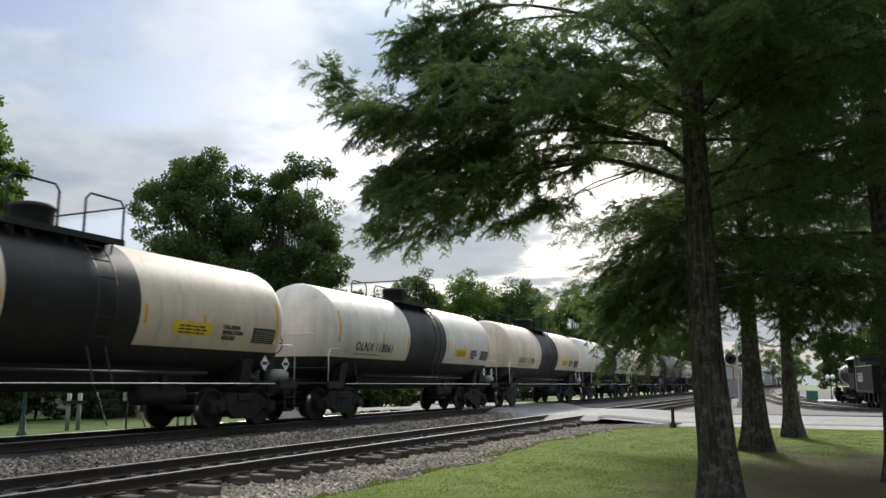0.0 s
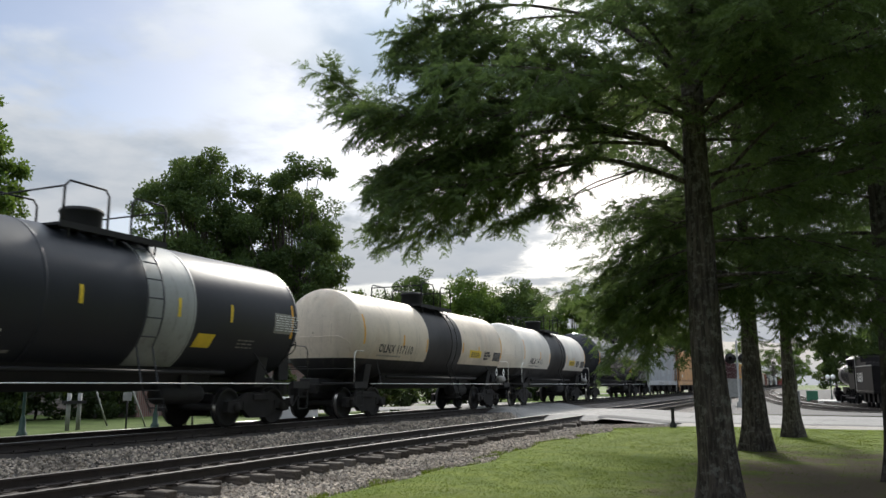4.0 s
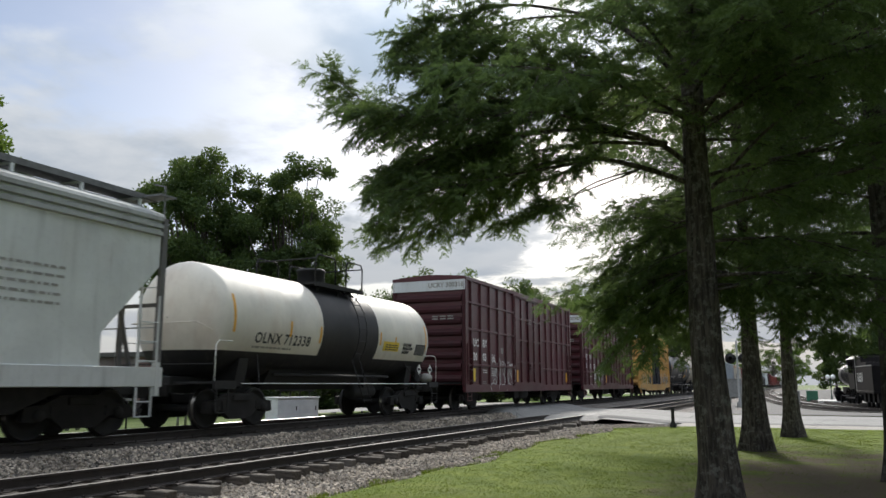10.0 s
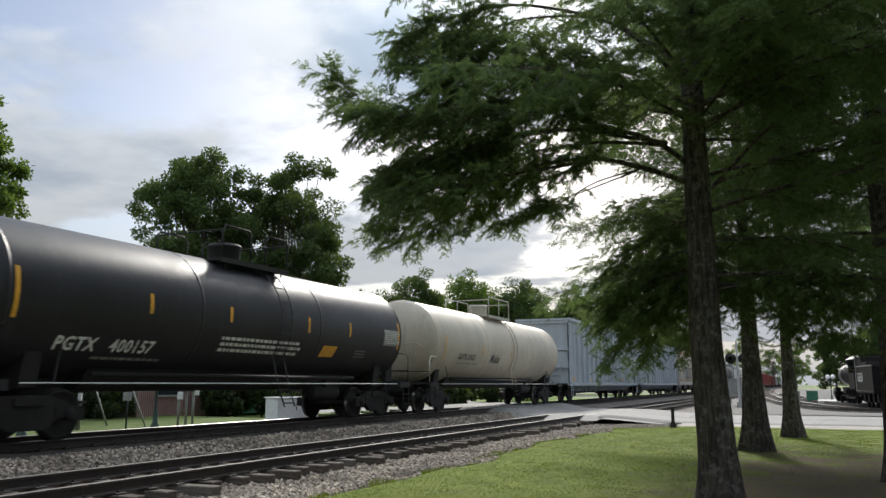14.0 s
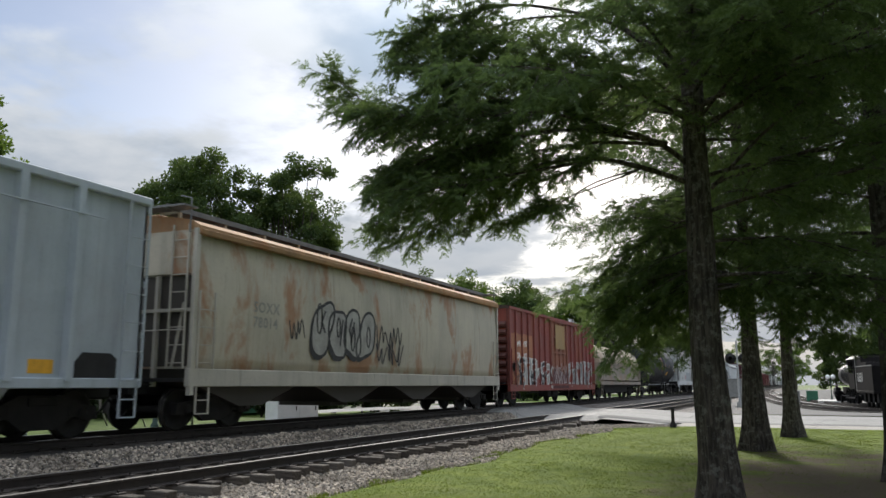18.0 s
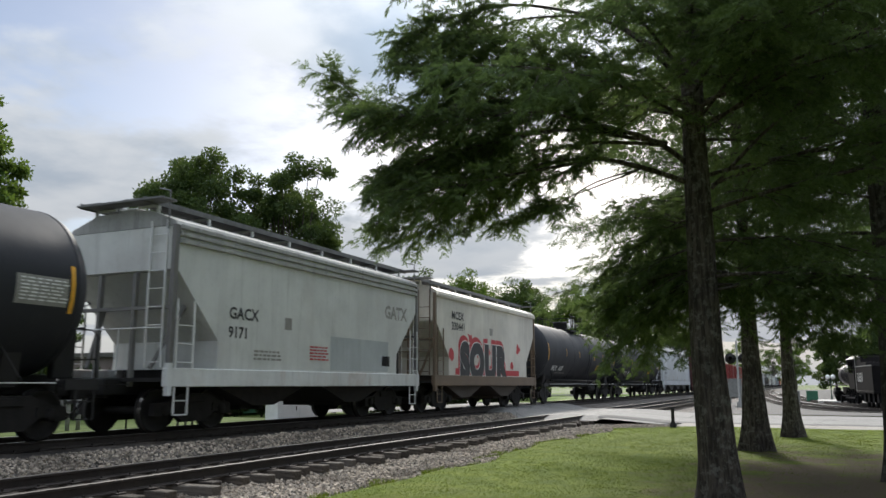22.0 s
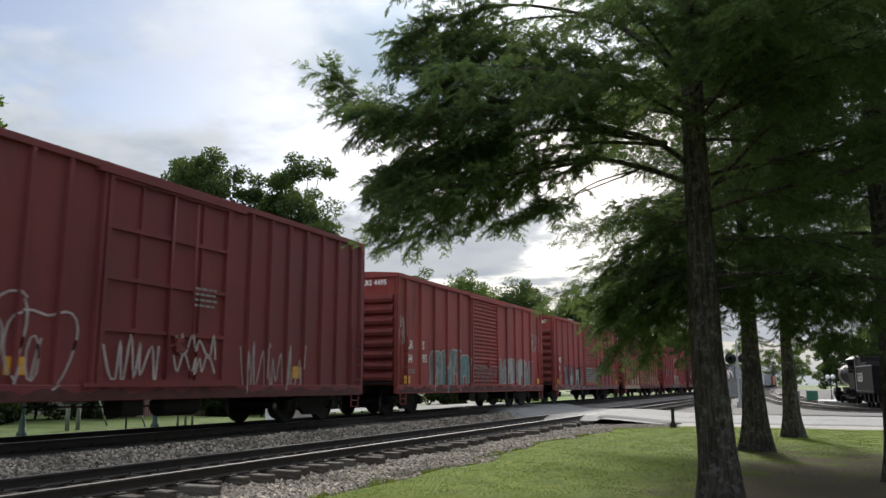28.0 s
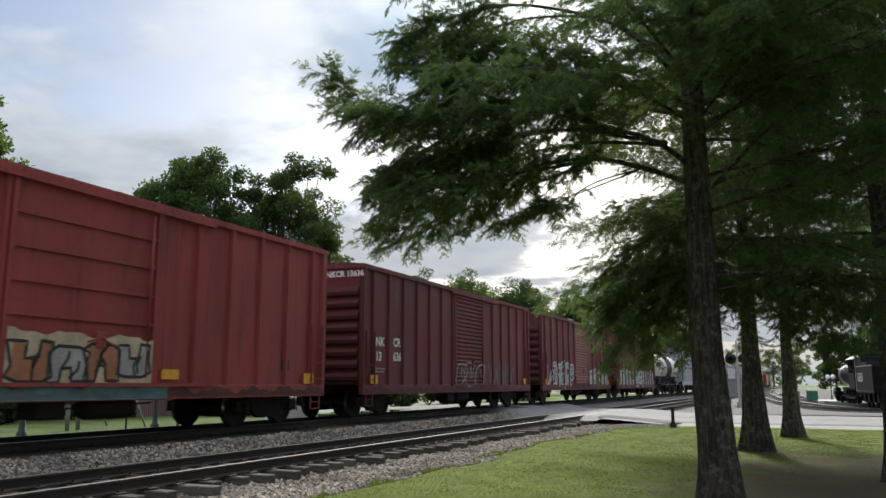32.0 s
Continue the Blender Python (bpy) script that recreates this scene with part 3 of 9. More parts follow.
def make_truck_meshes():
    made = {}
    out = [(-1.22, 0.36), (-1.20, 0.60), (-0.80, 0.64), (-0.46, 0.80), (0.46, 0.80), (0.80, 0.64), (1.20, 0.60), (1.22, 0.36),
           (0.98, 0.33), (0.92, 0.42), (0.64, 0.40), (0.36, 0.20), (-0.36, 0.20), (-0.64, 0.40), (-0.92, 0.42), (-0.98, 0.33)]
    b = Mb()
    b.prism(out, "x", 0.93, 1.07, 0)
    b.box(1.07, 1.11, -0.30, 0.30, 0.62, 0.76, 0, 0.01)
    for s in (-1, 1):
        b.lathe([(0.0, 1.12), (0.10, 1.12), (0.12, 1.08), (0.12, 0.95)], 12, 0, "x", (0, s * 0.889, 0.46))
        b.box(1.07, 1.09, s * 0.62 - 0.05, s * 0.62 + 0.05, 0.42, 0.60, 0)
    made["side_frame"] = b
    w = Mb()
    for s in (-1, 1):
        prof = [(0.10, 0.60), (0.13, 0.70), (0.36, 0.715), (0.40, 0.685), (0.485, 0.685), (0.485, 0.715), (0.457, 0.725),
                (0.452, 0.815), (0.40, 0.815), (0.37, 0.765), (0.15, 0.755), (0.11, 0.86), (0.0, 0.86)]
        w.lathe([(r, s * x) for r, x in prof], 22, 0, "x")
    w.lathe([(0.085, -0.95), (0.085, 0.95)], 10, 0, "x")
    w.lathe([(0.459, 0.728), (0.4545, 0.812)], 22, 1, "x")
    made["wheelset"] = w
    c = Mb()
    c.box(-0.95, 0.95, -0.20, 0.20, 0.55, 0.78, 0, 0.03)
    c.lathe([(0.0, 0.84), (0.2, 0.84), (0.22, 0.76)], 14)
    for s in (-1, 1):
        c.box(-0.9, 0.9, s * 0.34 - 0.03, s * 0.34 + 0.03, 0.34, 0.42, 0)
    made["truck"] = c
    p = Mb()
    for s in (-1, 1):
        for q in (-0.16, 0.0, 0.16):
            pts = [(1.0 * s + 0.05 * math.cos(a * 1.05), q + 0.06 * math.sin(a * 1.05), 0.30 + 0.25 * a / 24) for a in range(0, 25, 3)]
            p.tube(pts, 0.022, 3, 0, False)
    made["spring_nest"] = p
    out = {}
    for k, mb in made.items():
        ob = part(k, mb, [M_WHEEL, M_STEEL] if k == "wheelset" else M_TRUCK)
        out[k] = ob.data
        bpy.data.objects.remove(ob)
    return out


TRUCK = make_truck_meshes()
WHEELSETS = []                      # (wheelset, wagon's middle at the start)


def truck(car, y, y0):
    t = shared("truck", TRUCK["truck"], car, pose(0, y, 0))
    shared("side_frame", TRUCK["side_frame"], t)
    shared("side_frame", TRUCK["side_frame"], t, pose(0, 0, 0, 0, 0, 180))
    shared("spring_nest", TRUCK["spring_nest"], t)
    for s in (-1, 1):
        w = shared("wheelset", TRUCK["wheelset"], t, pose(0, s * 0.889, WHEEL_R))
        WHEELSETS.append((w, s * 0.889, y0 + y))


def coupler_mesh():
    b = Mb()
    b.box(-0.07, 0.07, 0.0, 0.55, 0.78, 0.93, 0, 0.015)
    b.prism([(-0.16, 0.50), (0.10, 0.46), (0.17, 0.60), (0.15, 0.78), (0.04, 0.80), (0.02, 0.66), (-0.08, 0.66), (-0.17, 0.74)], "z", 0.70, 1.0)
    b.box(-0.32, 0.32, -0.06, 0.02, 0.72, 1.02, 0, 0.02)
    b.tube([(0.3, 0.0, 0.7), (0.33, 0.2, 0.45), (0.2, 0.5, 0.33), (0.05, 0.75, 0.45)], 0.025, 6)
    b.tube([(-0.9, 0.02, 1.0), (-0.2, 0.3, 0.97), (0.0, 0.62, 1.05)], 0.014, 5)
    return b


_cp = part("coupler", coupler_mesh(), M_TRUCK)
COUPLER = _cp.data
bpy.data.objects.remove(_cp)


def couplers(car, y):
    shared("coupler", COUPLER, car, pose(0, y, 0))
    shared("coupler", COUPLER, car, pose(0, -y, 0, 0, 0, 180))


def ladder(car, x, y, z0, z1, w=0.42, mat=None, step=0.38, along="y", name="ladder"):
    b = Mb()
    n = max(2, int((z1 - z0) / step))
    for s in (-1, 1):
        if along == "y":
            b.box(x - 0.012, x + 0.025, y + s * w / 2 - 0.018, y + s * w / 2 + 0.018, z0, z1)
        else:
            b.box(x + s * w / 2 - 0.018, x + s * w / 2 + 0.018, y - 0.012, y + 0.025, z0, z1)
    for i in range(n):
        z = z0 + 0.12 + i * step
        if along == "y":
            b.tube([(x, y - w / 2, z), (x + 0.05, y - w / 2 + 0.02, z), (x + 0.05, y + w / 2 - 0.02, z), (x, y + w / 2, z)], 0.013, 5)
        else:
            b.tube([(x - w / 2, y, z), (x + w / 2, y, z)], 0.013, 5)
    return part(name, b, mat, car)


def sill_step(car, x, y, z_top, mat):
    b = Mb()
    z0 = 0.38
    for s in (-1, 1):
        b.box(x - 0.012, x + 0.012, y + s * 0.2 - 0.02, y + s * 0.2 + 0.02, z0, z_top)
    for z in (z0, (z0 + z_top) / 2):
        b.box(x - 0.03, x + 0.03, y - 0.2, y + 0.2, z - 0.012, z + 0.012)
    return part("sill_step", b, mat, car)


def bars(car, y, z, rows, mat, x=1.6, w=0.5, h=0.05, gap=0.09, wrap=None, seed=0, name="fine_print"):
    """Small writing too fine to read, as rows of plain bars."""
    rng = random.Random(seed)
    b = Mb()
    for i in range(rows):
        zz2 = z - i * gap
        yy = y
        while yy < y + w * 0.9:
            l = rng.uniform(0.06, 0.2)
            l = min(l, y + w - yy)
            for q in ((yy, yy + l),):
                xs = x
                if wrap:
                    xs = math.sqrt(max(0.01, wrap[0] ** 2 - (zz2 - wrap[1]) ** 2)) + 0.007
                    x2 = math.sqrt(max(0.01, wrap[0] ** 2 - (zz2 + h - wrap[1]) ** 2)) + 0.007
                else:
                    x2 = x
                b.add([(xs, q[0], zz2), (xs, q[1], zz2), (x2, q[1], zz2 + h), (x2, q[0], zz2 + h)], [(0, 1, 2, 3)])
            yy += l + 0.04
    return tagged(part(name, b, mat, car, recalc=False), kind="stuff")


def plate(car, y0, y1, z0, z1, mat, x=1.6, wrap=None, name="placard", label="", lean=0.0):
    b = Mb()
    n = 6
    vs = []
    for i in range(n + 1):
        z = z0 + (z1 - z0) * i / n
        xs = math.sqrt(max(0.01, wrap[0] ** 2 - (z - wrap[1]) ** 2)) + 0.005 if wrap else x
        vs += [(xs, y0 + lean * i / n, z), (xs, y1 + lean * i / n, z)]
    b.add(vs, [(2 * i, 2 * i + 1, 2 * i + 3, 2 * i + 2) for i in range(n)])
    return part(name, b, mat, car, label, recalc=False)


def tank_car(label, yl, yr, R, zc, mats, band=None, low=None, stripes=(), rail=M_WHITEPIPE, cage="loop", end_rail=None, head=0.42, plat=None, group="tank wagons of the train"):
    """mats: (body, band and underside, heads). band: (y0, y1); low: height below which the second paint runs."""
    y0 = (yl + yr) / 2
    L = yr - yl - 0.25
    car = root("tank_wagon", label, "railway wagon", group, pose(-13.33, y0, 0.507))
    n = 56
    ys = [-L / 2, -L / 2 + 0.05]
    if band:
        ys += [band[0], band[1]]
    ys += [-L / 4, L / 4, L / 2 - 0.05, L / 2]
    ys = sorted(set(round(v, 3) for v in ys))
    rings = []
    hd = head * R
    for i in range(7):
        a = math.pi / 2 * i / 7
        rings.append((-L / 2 - hd * math.cos(a), max(0.02, R * math.sin(a)) if i else 0.02, 2))
    for y in ys:
        rings.append((y, R, 0))
    for i in range(6, -1, -1):
        a = math.pi / 2 * i / 7
        rings.append((L / 2 + hd * math.cos(a), R * math.sin(a) if i else 0.02, 2))
    b = Mb()
    for y, r, k in rings:
        for j in range(n):
            a = 2 * math.pi * j / n
            b.v.append((r * math.cos(a), y, zc + r * math.sin(a)))
    for i in range(len(rings) - 1):
        ym = (rings[i][0] + rings[i + 1][0]) / 2
        for j in range(n):
            zm = zc + (rings[i][1] + rings[i + 1][1]) / 2 * math.sin(2 * math.pi * (j + 0.5) / n)
            mi = 2 if (rings[i][2] == 2 or rings[i + 1][2] == 2) else 0
            if band and band[0] < ym < band[1]:
                mi = 1
            b.f.append([i * n + j, i * n + (j + 1) % n, (i + 1) * n + (j + 1) % n, (i + 1) * n + j])
            b.m.append(mi), b.s.append(True)
    part("tank", b, list(mats), car)
    # weld bands round the barrel
    for yb in (-L / 2, -L / 6, L / 6, L / 2):
        b = Mb()
        b.lathe([(R - 0.01, yb - 0.035), (R + 0.006, yb - 0.03), (R + 0.006, yb + 0.03), (R - 0.01, yb + 0.035)], 48, 0, "y", (0, 0, zc))
        wm = mats[1] if (band and band[0] < yb < band[1]) or (low and abs(yb) < 0) else mats[0]
        if not low:
            part("weld_band", b, wm, car)
    # under-frame: stub sills, saddles, end decks
    yt = L / 2 - 0.85
    for s in (-1, 1):
        b = Mb()
        e = s * (L / 2 + 0.72)
        b.box(-0.33, 0.33, min(s * (L / 2 - 2.2), e), max(s * (L / 2 - 2.2), e), 0.80, 1.18, 0, 0.02)
        b.prism([(-1.12, zc - 0.9), (-1.0, 0.95), (-0.5, 0.82), (0.5, 0.82), (1.0, 0.95), (1.12, zc - 0.9), (0.9, zc - R * 0.78), (0, zc - R + 0.05), (-0.9, zc - R * 0.78)], "y", s * yt - 0.18, s * yt + 0.18)
        part("saddle", b, M_BLACK, car)
        b = Mb()
        d0, d1 = sorted((s * (L / 2 - 0.1), s * (L / 2 + 0.62)))
        b.box(-1.5, 1.5, d0, d1, 1.0, 1.06, 0, 0.01)
        b.box(-1.52, -1.46, d0, d1, 0.9, 1.08), b.box(1.46, 1.52, d0, d1, 0.9, 1.08)
        part("end_platform", b, M_BLACK, car)
        er = end_rail or M_WHITEPIPE
        ye = s * (L / 2 + 0.58)
        for q in (-1, 1):
            x = q * 1.46
            b = Mb()
            b.tube([(x * 0.86, s * (L / 2 - 0.05), 1.98), (x, s * (L / 2 + 0.02), 1.98), (x, ye - s * 0.12, 1.98), (x, ye, 1.88), (x, ye, 1.06)], 0.013, 6)
            part("end_handrail", b, er, car)
        b = Mb()
        b.tube([(-1.46, ye, 1.45), (1.46, ye, 1.45)], 0.014, 6)
        part("end_crossbar", b, M_BLACK, car)
        for q in (-1, 1):
            b = Mb()
            b.tube([(q * 1.52, s * (yt - 0.1), 1.02), (q * (R * 0.8), s * (yt - 0.5), zc - R * 0.55)], 0.014, 5)
            part("rail_bracket", b, M_BLACK, car)
        sill_step(car, 1.5, s * (L / 2 + 0.35), 1.0, M_BLACK)
        # brake wheel gear
    for q in (-1, 1):
        b = Mb()
        b.tube([(q * 1.52, -L / 2 + 0.3, 1.02), (q * 1.52, L / 2 - 0.3, 1.02)], 0.012, 6)
        part("side_rail", b, rail, car)
    for s in (-1, 1):
        ye = s * (L / 2 + hd + 0.02)
        b = Mb()
        b.tube([(-1.05, ye - s * 0.28, zc - 0.12), (-1.0, ye + s * 0.05, zc - 0.12), (0.95, ye + s * 0.05, zc - 0.12), (1.08, ye + s * 0.02, zc - 0.18), (1.12, ye - s * 0.3, zc - 0.3)], 0.014, 5)
        part("head_grab_rail", b, mats[2], car)
    b = Mb()
    b.lathe([(0.27, -0.02), (0.29, 0.0), (0.27, 0.02), (0.255, 0.0), (0.27, -0.02)], 18, 0, "y", (0.75, L / 2 + hd * 0.6 + 0.28, 2.05))
    b.tube([(0.5, L / 2 + hd * 0.6 + 0.28, 2.05), (1.0, L / 2 + hd * 0.6 + 0.28, 2.05)], 0.015, 5)
    b.box(0.66, 0.84, L / 2 + hd * 0.3, L / 2 + hd * 0.6 + 0.26, 1.1, 2.2, 0, 0.02)
    part("hand_brake", b, M_BLACK, car)
    b = Mb()
    b.lathe([(0.0, -0.7), (0.2, -0.68), (0.22, -0.6), (0.22, 0.6), (0.2, 0.68), (0.0, 0.7)], 14, 0, "y", (0.55, L / 2 - 3.2, 0.78))
    b.box(0.35, 0.75, L / 2 - 3.3, L / 2 - 3.1, 0.8, zc - R * 0.88)
    b.tube([(0.2, -L / 2 + 2, 0.95), (0.2, L / 2 - 2, 0.95)], 0.03, 6)
    part("brake_cylinder", b, M_BLACK, car)
    b = Mb()
    low_z = zc - R
    b.prism([(-0.80, low_z + 0.25), (-0.62, low_z - 0.10), (-0.45, 0.86), (0.45, 0.86), (0.62, low_z - 0.10), (0.80, low_z + 0.25)], "y", -L / 2 + 2.3, L / 2 - 2.3)
    b.tube([(1.0, -L / 2 + 2.2, low_z + 0.12), (1.0, L / 2 - 2.2, low_z + 0.12)], 0.05, 6)
    part("underbody", b, M_BLACK, car)
    # top: valve housing, deck and loops
    top = zc + R
    pl = plat or M_BLACK
    b = Mb()
    b.lathe([(0.0, top + 0.50), (0.40, top + 0.49), (0.44, top + 0.44), (0.44, top + 0.40), (0.41, top + 0.38), (0.41, top - 0.08)], 20)
    part("valve_housing", b, pl, car)
    for q in (-1, 1):
        b = Mb()
        for i in range(7):
            yy = -1.15 + i * 0.38
            b.box(q * 0.5, q * 1.05, yy - 0.17, yy + 0.17, top - 0.13, top - 0.08)
        b.box(q * 1.03 - 0.02, q * 1.03 + 0.02, -1.35, 1.35, top - 0.18, top - 0.06)
        for yy in (-1.1, 0, 1.1):
            b.tube([(q * 1.0, yy, top - 0.1), (q * 0.95, yy, zc + math.sqrt(max(0, R * R - 0.95 ** 2)) - 0.02)], 0.02, 5)
        part("top_deck", b, pl, car)
    for q in (-1, 1):
        h = top + 0.72
        b = Mb()
        if cage == "loop":
            for u, w in ((-1.3, -0.25), (0.35, 1.3)):
                if u > 0:
                    part("top_railing", b, pl, car)
                    b = Mb()
                b.tube([(q * 1.02, u, top - 0.12), (q * 1.02, u, h - 0.12), (q * 1.02, u + 0.1, h), (q * 1.02, w - 0.1, h), (q * 1.02, w, h - 0.12), (q * 1.02, w, top - 0.12)], 0.024, 6)
        else:
            b.tube([(q * 1.02, -1.3, top - 0.12), (q * 1.02, -1.3, h - 0.1), (q * 1.02, -1.2, h), (q * 1.02, 1.2, h), (q * 1.02, 1.3, h - 0.1), (q * 1.02, 1.3, top - 0.12)], 0.024, 6)
            b.tube([(q * 1.02, 0, top - 0.12), (q * 1.02, 0, h)], 0.02, 6)
        part("top_railing", b, pl, car)
    for u in (-1.3, 1.3):
        b = Mb()
        b.tube([(-1.02, u, top + 0.6), (1.02, u, top + 0.6)], 0.02, 5)
        part("cross_rail", b, pl, car)
    # side ladder, bent to the shell
    for q in (-1, 1):
        b = Mb()
        for s in (-0.22, 0.22):
            pts = []
            for i in range(11):
                a = radians(82 - i * 11.5)
                pts.append((q * (R + 0.10) * math.cos(a), s + 0.62, zc + (R + 0.10) * math.sin(a)))
            pts.append((q * 1.52, s + 0.62, 1.0))
            b.tube(pts, 0.018, 5)
        for i in range(7):
            a = radians(62 - i * 14.5)
            x, z = q * (R + 0.10) * math.cos(a), zc + (R + 0.10) * math.sin(a)
            b.tube([(x, 0.40, z), (x, 0.84, z)], 0.015, 5)
        part("tank_ladder", b, mats[1] if low else mats[0], car)
    b = Mb()
    for s in (0.40, 0.84):
        b.tube([(1.5, s, 1.0), (1.56, s + 0.25, 0.45)], 0.018, 5)
    for i in range(3):
        b.tube([(1.51 + 0.02 * i, 0.46 + 0.08 * i, 0.88 - 0.17 * i), (1.51 + 0.02 * i, 0.92 + 0.08 * i, 0.88 - 0.17 * i)], 0.015, 5)
    part("ladder_foot", b, M_BLACK, car)
    for yy, za, zb, mt in stripes:
        plate(car, yy - 0.045, yy + 0.045, za, zb, mt, wrap=(R, zc), name="reflector_strip", label="")
    for s in (-1, 1):
        truck(car, s * yt, y0)
    couplers(car, L / 2 + 0.78)
    car["half"] = L / 2
    return car, L


def hopper_car(label, yl, yr, eave, mats, kind="rib", bays=4, slope=(1.45, 3.35, 1.95), board=True, group="hopper wagons of the train", roof_rise=0.38, sill=(0.95, 1.33)):
    """mats: (side, sill, dark steel with shade in its colour, roof). kind: rib (three top ribs), curved or plain."""
    y0, L = (yl + yr) / 2, yr - yl
    car = root("hopper_wagon", label, "railway wagon", group, pose(-13.33, y0, 0.507))
    H = L / 2
    run, zs, zb = slope
    b = Mb()
    prof = [(-H + 0.1, eave), (-H + 0.1, zs), (-H + run, zb), (-H + run, sill[1]), (H - run, sill[1]), (H - run, zb), (H - 0.1, zs), (H - 0.1, eave)]
    if kind == "curved" and run < 0.5:
        zs2 = [sill[1] + (eave - sill[1]) * i / 12 for i in range(13)]
        belly = [(1.553 - 0.085 * ((z - 2.65) / 1.5) ** 2, z) for z in zs2]
        b.prism([(-x, z) for x, z in belly[::-1]] + belly, "y", -H + 0.1, H - 0.1, 0, True)
    else:
        b.prism(prof, "x", -1.55, 1.55, 0)
    part("hopper_body", b, mats[0], car)
    # roof
    b = Mb()
    if kind == "curved":
        rp = [(-1.60, eave - 0.02), (-1.60, eave + 0.06), (-1.35, eave + roof_rise * 0.62), (-0.7, eave + roof_rise), (0.7, eave + roof_rise), (1.35, eave + roof_rise * 0.62), (1.60, eave + 0.06), (1.60, eave - 0.02)]
    else:
        rp = [(-1.56, eave), (-1.50, eave + 0.10), (-0.75, eave + roof_rise), (0.75, eave + roof_rise), (1.50, eave + 0.10), (1.56, eave)]
    b.prism(rp, "y", -H, H, 0)
    part("roof", b, mats[3] if len(mats) > 3 else mats[0], car)
    b = Mb()
    if kind == "rib":
        for z in (eave - 0.03, eave - 0.18, eave - 0.33):
            for q in (-1, 1):
                b.prism([(q * 1.55, z - 0.06), (q * 1.615, z - 0.04), (q * 1.615, z + 0.04), (q * 1.55, z + 0.06)], "y", -H + 0.1, H - 0.1)
    else:
        for q in (-1, 1):
            b.prism([(q * 1.55, eave - 0.14), (q * 1.63, eave - 0.12), (q * 1.65, eave - 0.02), (q * 1.55, eave + 0.02)], "y", -H, H)
    part("top_chord", b, mats[3] if len(mats) > 3 else mats[0], car)
    for q in (-1, 1):
        b = Mb()
        b.box(min(q * 1.46, q * 1.60), max(q * 1.46, q * 1.60), -H - 0.12, H + 0.12, sill[0], sill[1], 0, 0.015)
        for s in (-1, 1):
            b.box(min(q * 1.50, q * 1.605), max(q * 1.50, q * 1.605), s * H - 0.09, s * H + 0.03, sill[0] - 0.18, sill[1] + 0.1)
        part("side_sill", b, mats[1], car)
    # end cages: corner posts, slope braces, end panel
    for s in (-1, 1):
        b = Mb()
        for q in (-1, 1):
            b.box(q * 1.53 - 0.05, q * 1.53 + 0.05, s * H - 0.06, s * H + 0.06, sill[1], eave)
            b.tube([(q * 0.9, s * (H - 0.1), sill[1]), (q * 1.2, s * (H - run * 0.55), zs - 0.6)], 0.05, 5)
            b.box(q * 0.5 - 0.04, q * 0.5 + 0.04, s * H - 0.05, s * H + 0.05, sill[0], zs)
        b.box(-1.5, 1.5, s * H - 0.05, s * H + 0.05, 2.55, 2.62)
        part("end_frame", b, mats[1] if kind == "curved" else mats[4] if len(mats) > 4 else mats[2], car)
        b = Mb()
        y_a, y_b = sorted((s * (H - 0.1), s * (H + 0.02)))
        b.box(-1.5, 1.5, y_a, y_b, zs + 0.03, eave - 0.02)
        part("end_panel", b, mats[4] if len(mats) > 4 else mats[0], car)
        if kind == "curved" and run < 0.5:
            # a flat dark plate painted as the shaded hollow; nothing is cut out
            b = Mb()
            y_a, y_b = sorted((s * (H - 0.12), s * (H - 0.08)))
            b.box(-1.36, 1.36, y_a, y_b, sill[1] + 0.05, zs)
            part("end_opening", b, mats[2], car, "dark plate painted as the shade under the end panel")
        b = Mb()
        y_a, y_b = sorted((s * (H - 1.6), s * (H + 0.12)))
        b.box(-1.45, 1.45, y_a, y_b, sill[0] + 0.1, sill[0] + 0.18)
        b.box(-0.35, 0.35, y_a - 0.4, y_b + 0.4, 0.78, 1.12, 0, 0.02)
        part("end_sill", b, M_BLACK, car)
        for q in (-1, 1):
            ladder(car, q * 1.6, s * (H - 0.34) if True else 0, sill[1], 3.0 if kind == "curved" and s < 0 else 2.75, 0.5, mats[1])
            sill_step(car, q * 1.57, s * (H - 0.34), sill[0], mats[1])
        ladder(car, 1.15, s * (H + 0.09), sill[1], eave + 0.1, 0.44, mats[1], along="x", name="end_ladder")
        b = Mb()
        b.tube([(-1.4, s * (H + 0.14), 2.15), (1.4, s * (H + 0.14), 2.15)], 0.016, 5)
        b.tube([(0.25, s * (H + 0.16), 1.2), (0.25, s * (H + 0.16), 2.15)], 0.016, 5)
        part("grab_rail", b, mats[1], car)
    b = Mb()
    b.lathe([(0.27, -0.02), (0.29, 0.0), (0.27, 0.02), (0.255, 0.0), (0.27, -0.02)], 18, 0, "y", (-0.5, H + 0.2, 2.3))
    b.box(-0.62, -0.38, H + 0.02, H + 0.16, 1.9, 2.6, 0, 0.02)
    part("hand_brake", b, M_BLACK, car)
    # discharge bays
    span = 2 * (H - run) / bays
    for i in range(bays):
        yc = -(H - run) + span * (i + 0.5)
        b = Mb()
        w = span / 2 - 0.03
        b.prism([(yc - w, sill[1]), (yc - w * 0.95, sill[0] + 0.1), (yc - 0.42, 0.50), (yc + 0.42, 0.50), (yc + w * 0.95, sill[0] + 0.1), (yc + w, sill[1])], "x", -1.25, 1.25)
        b.box(-0.9, 0.9, yc - 0.46, yc + 0.46, 0.40, 0.52, 0, 0.01)
        b.tube([(-1.1, yc, 0.45), (1.15, yc, 0.45)], 0.035, 6)
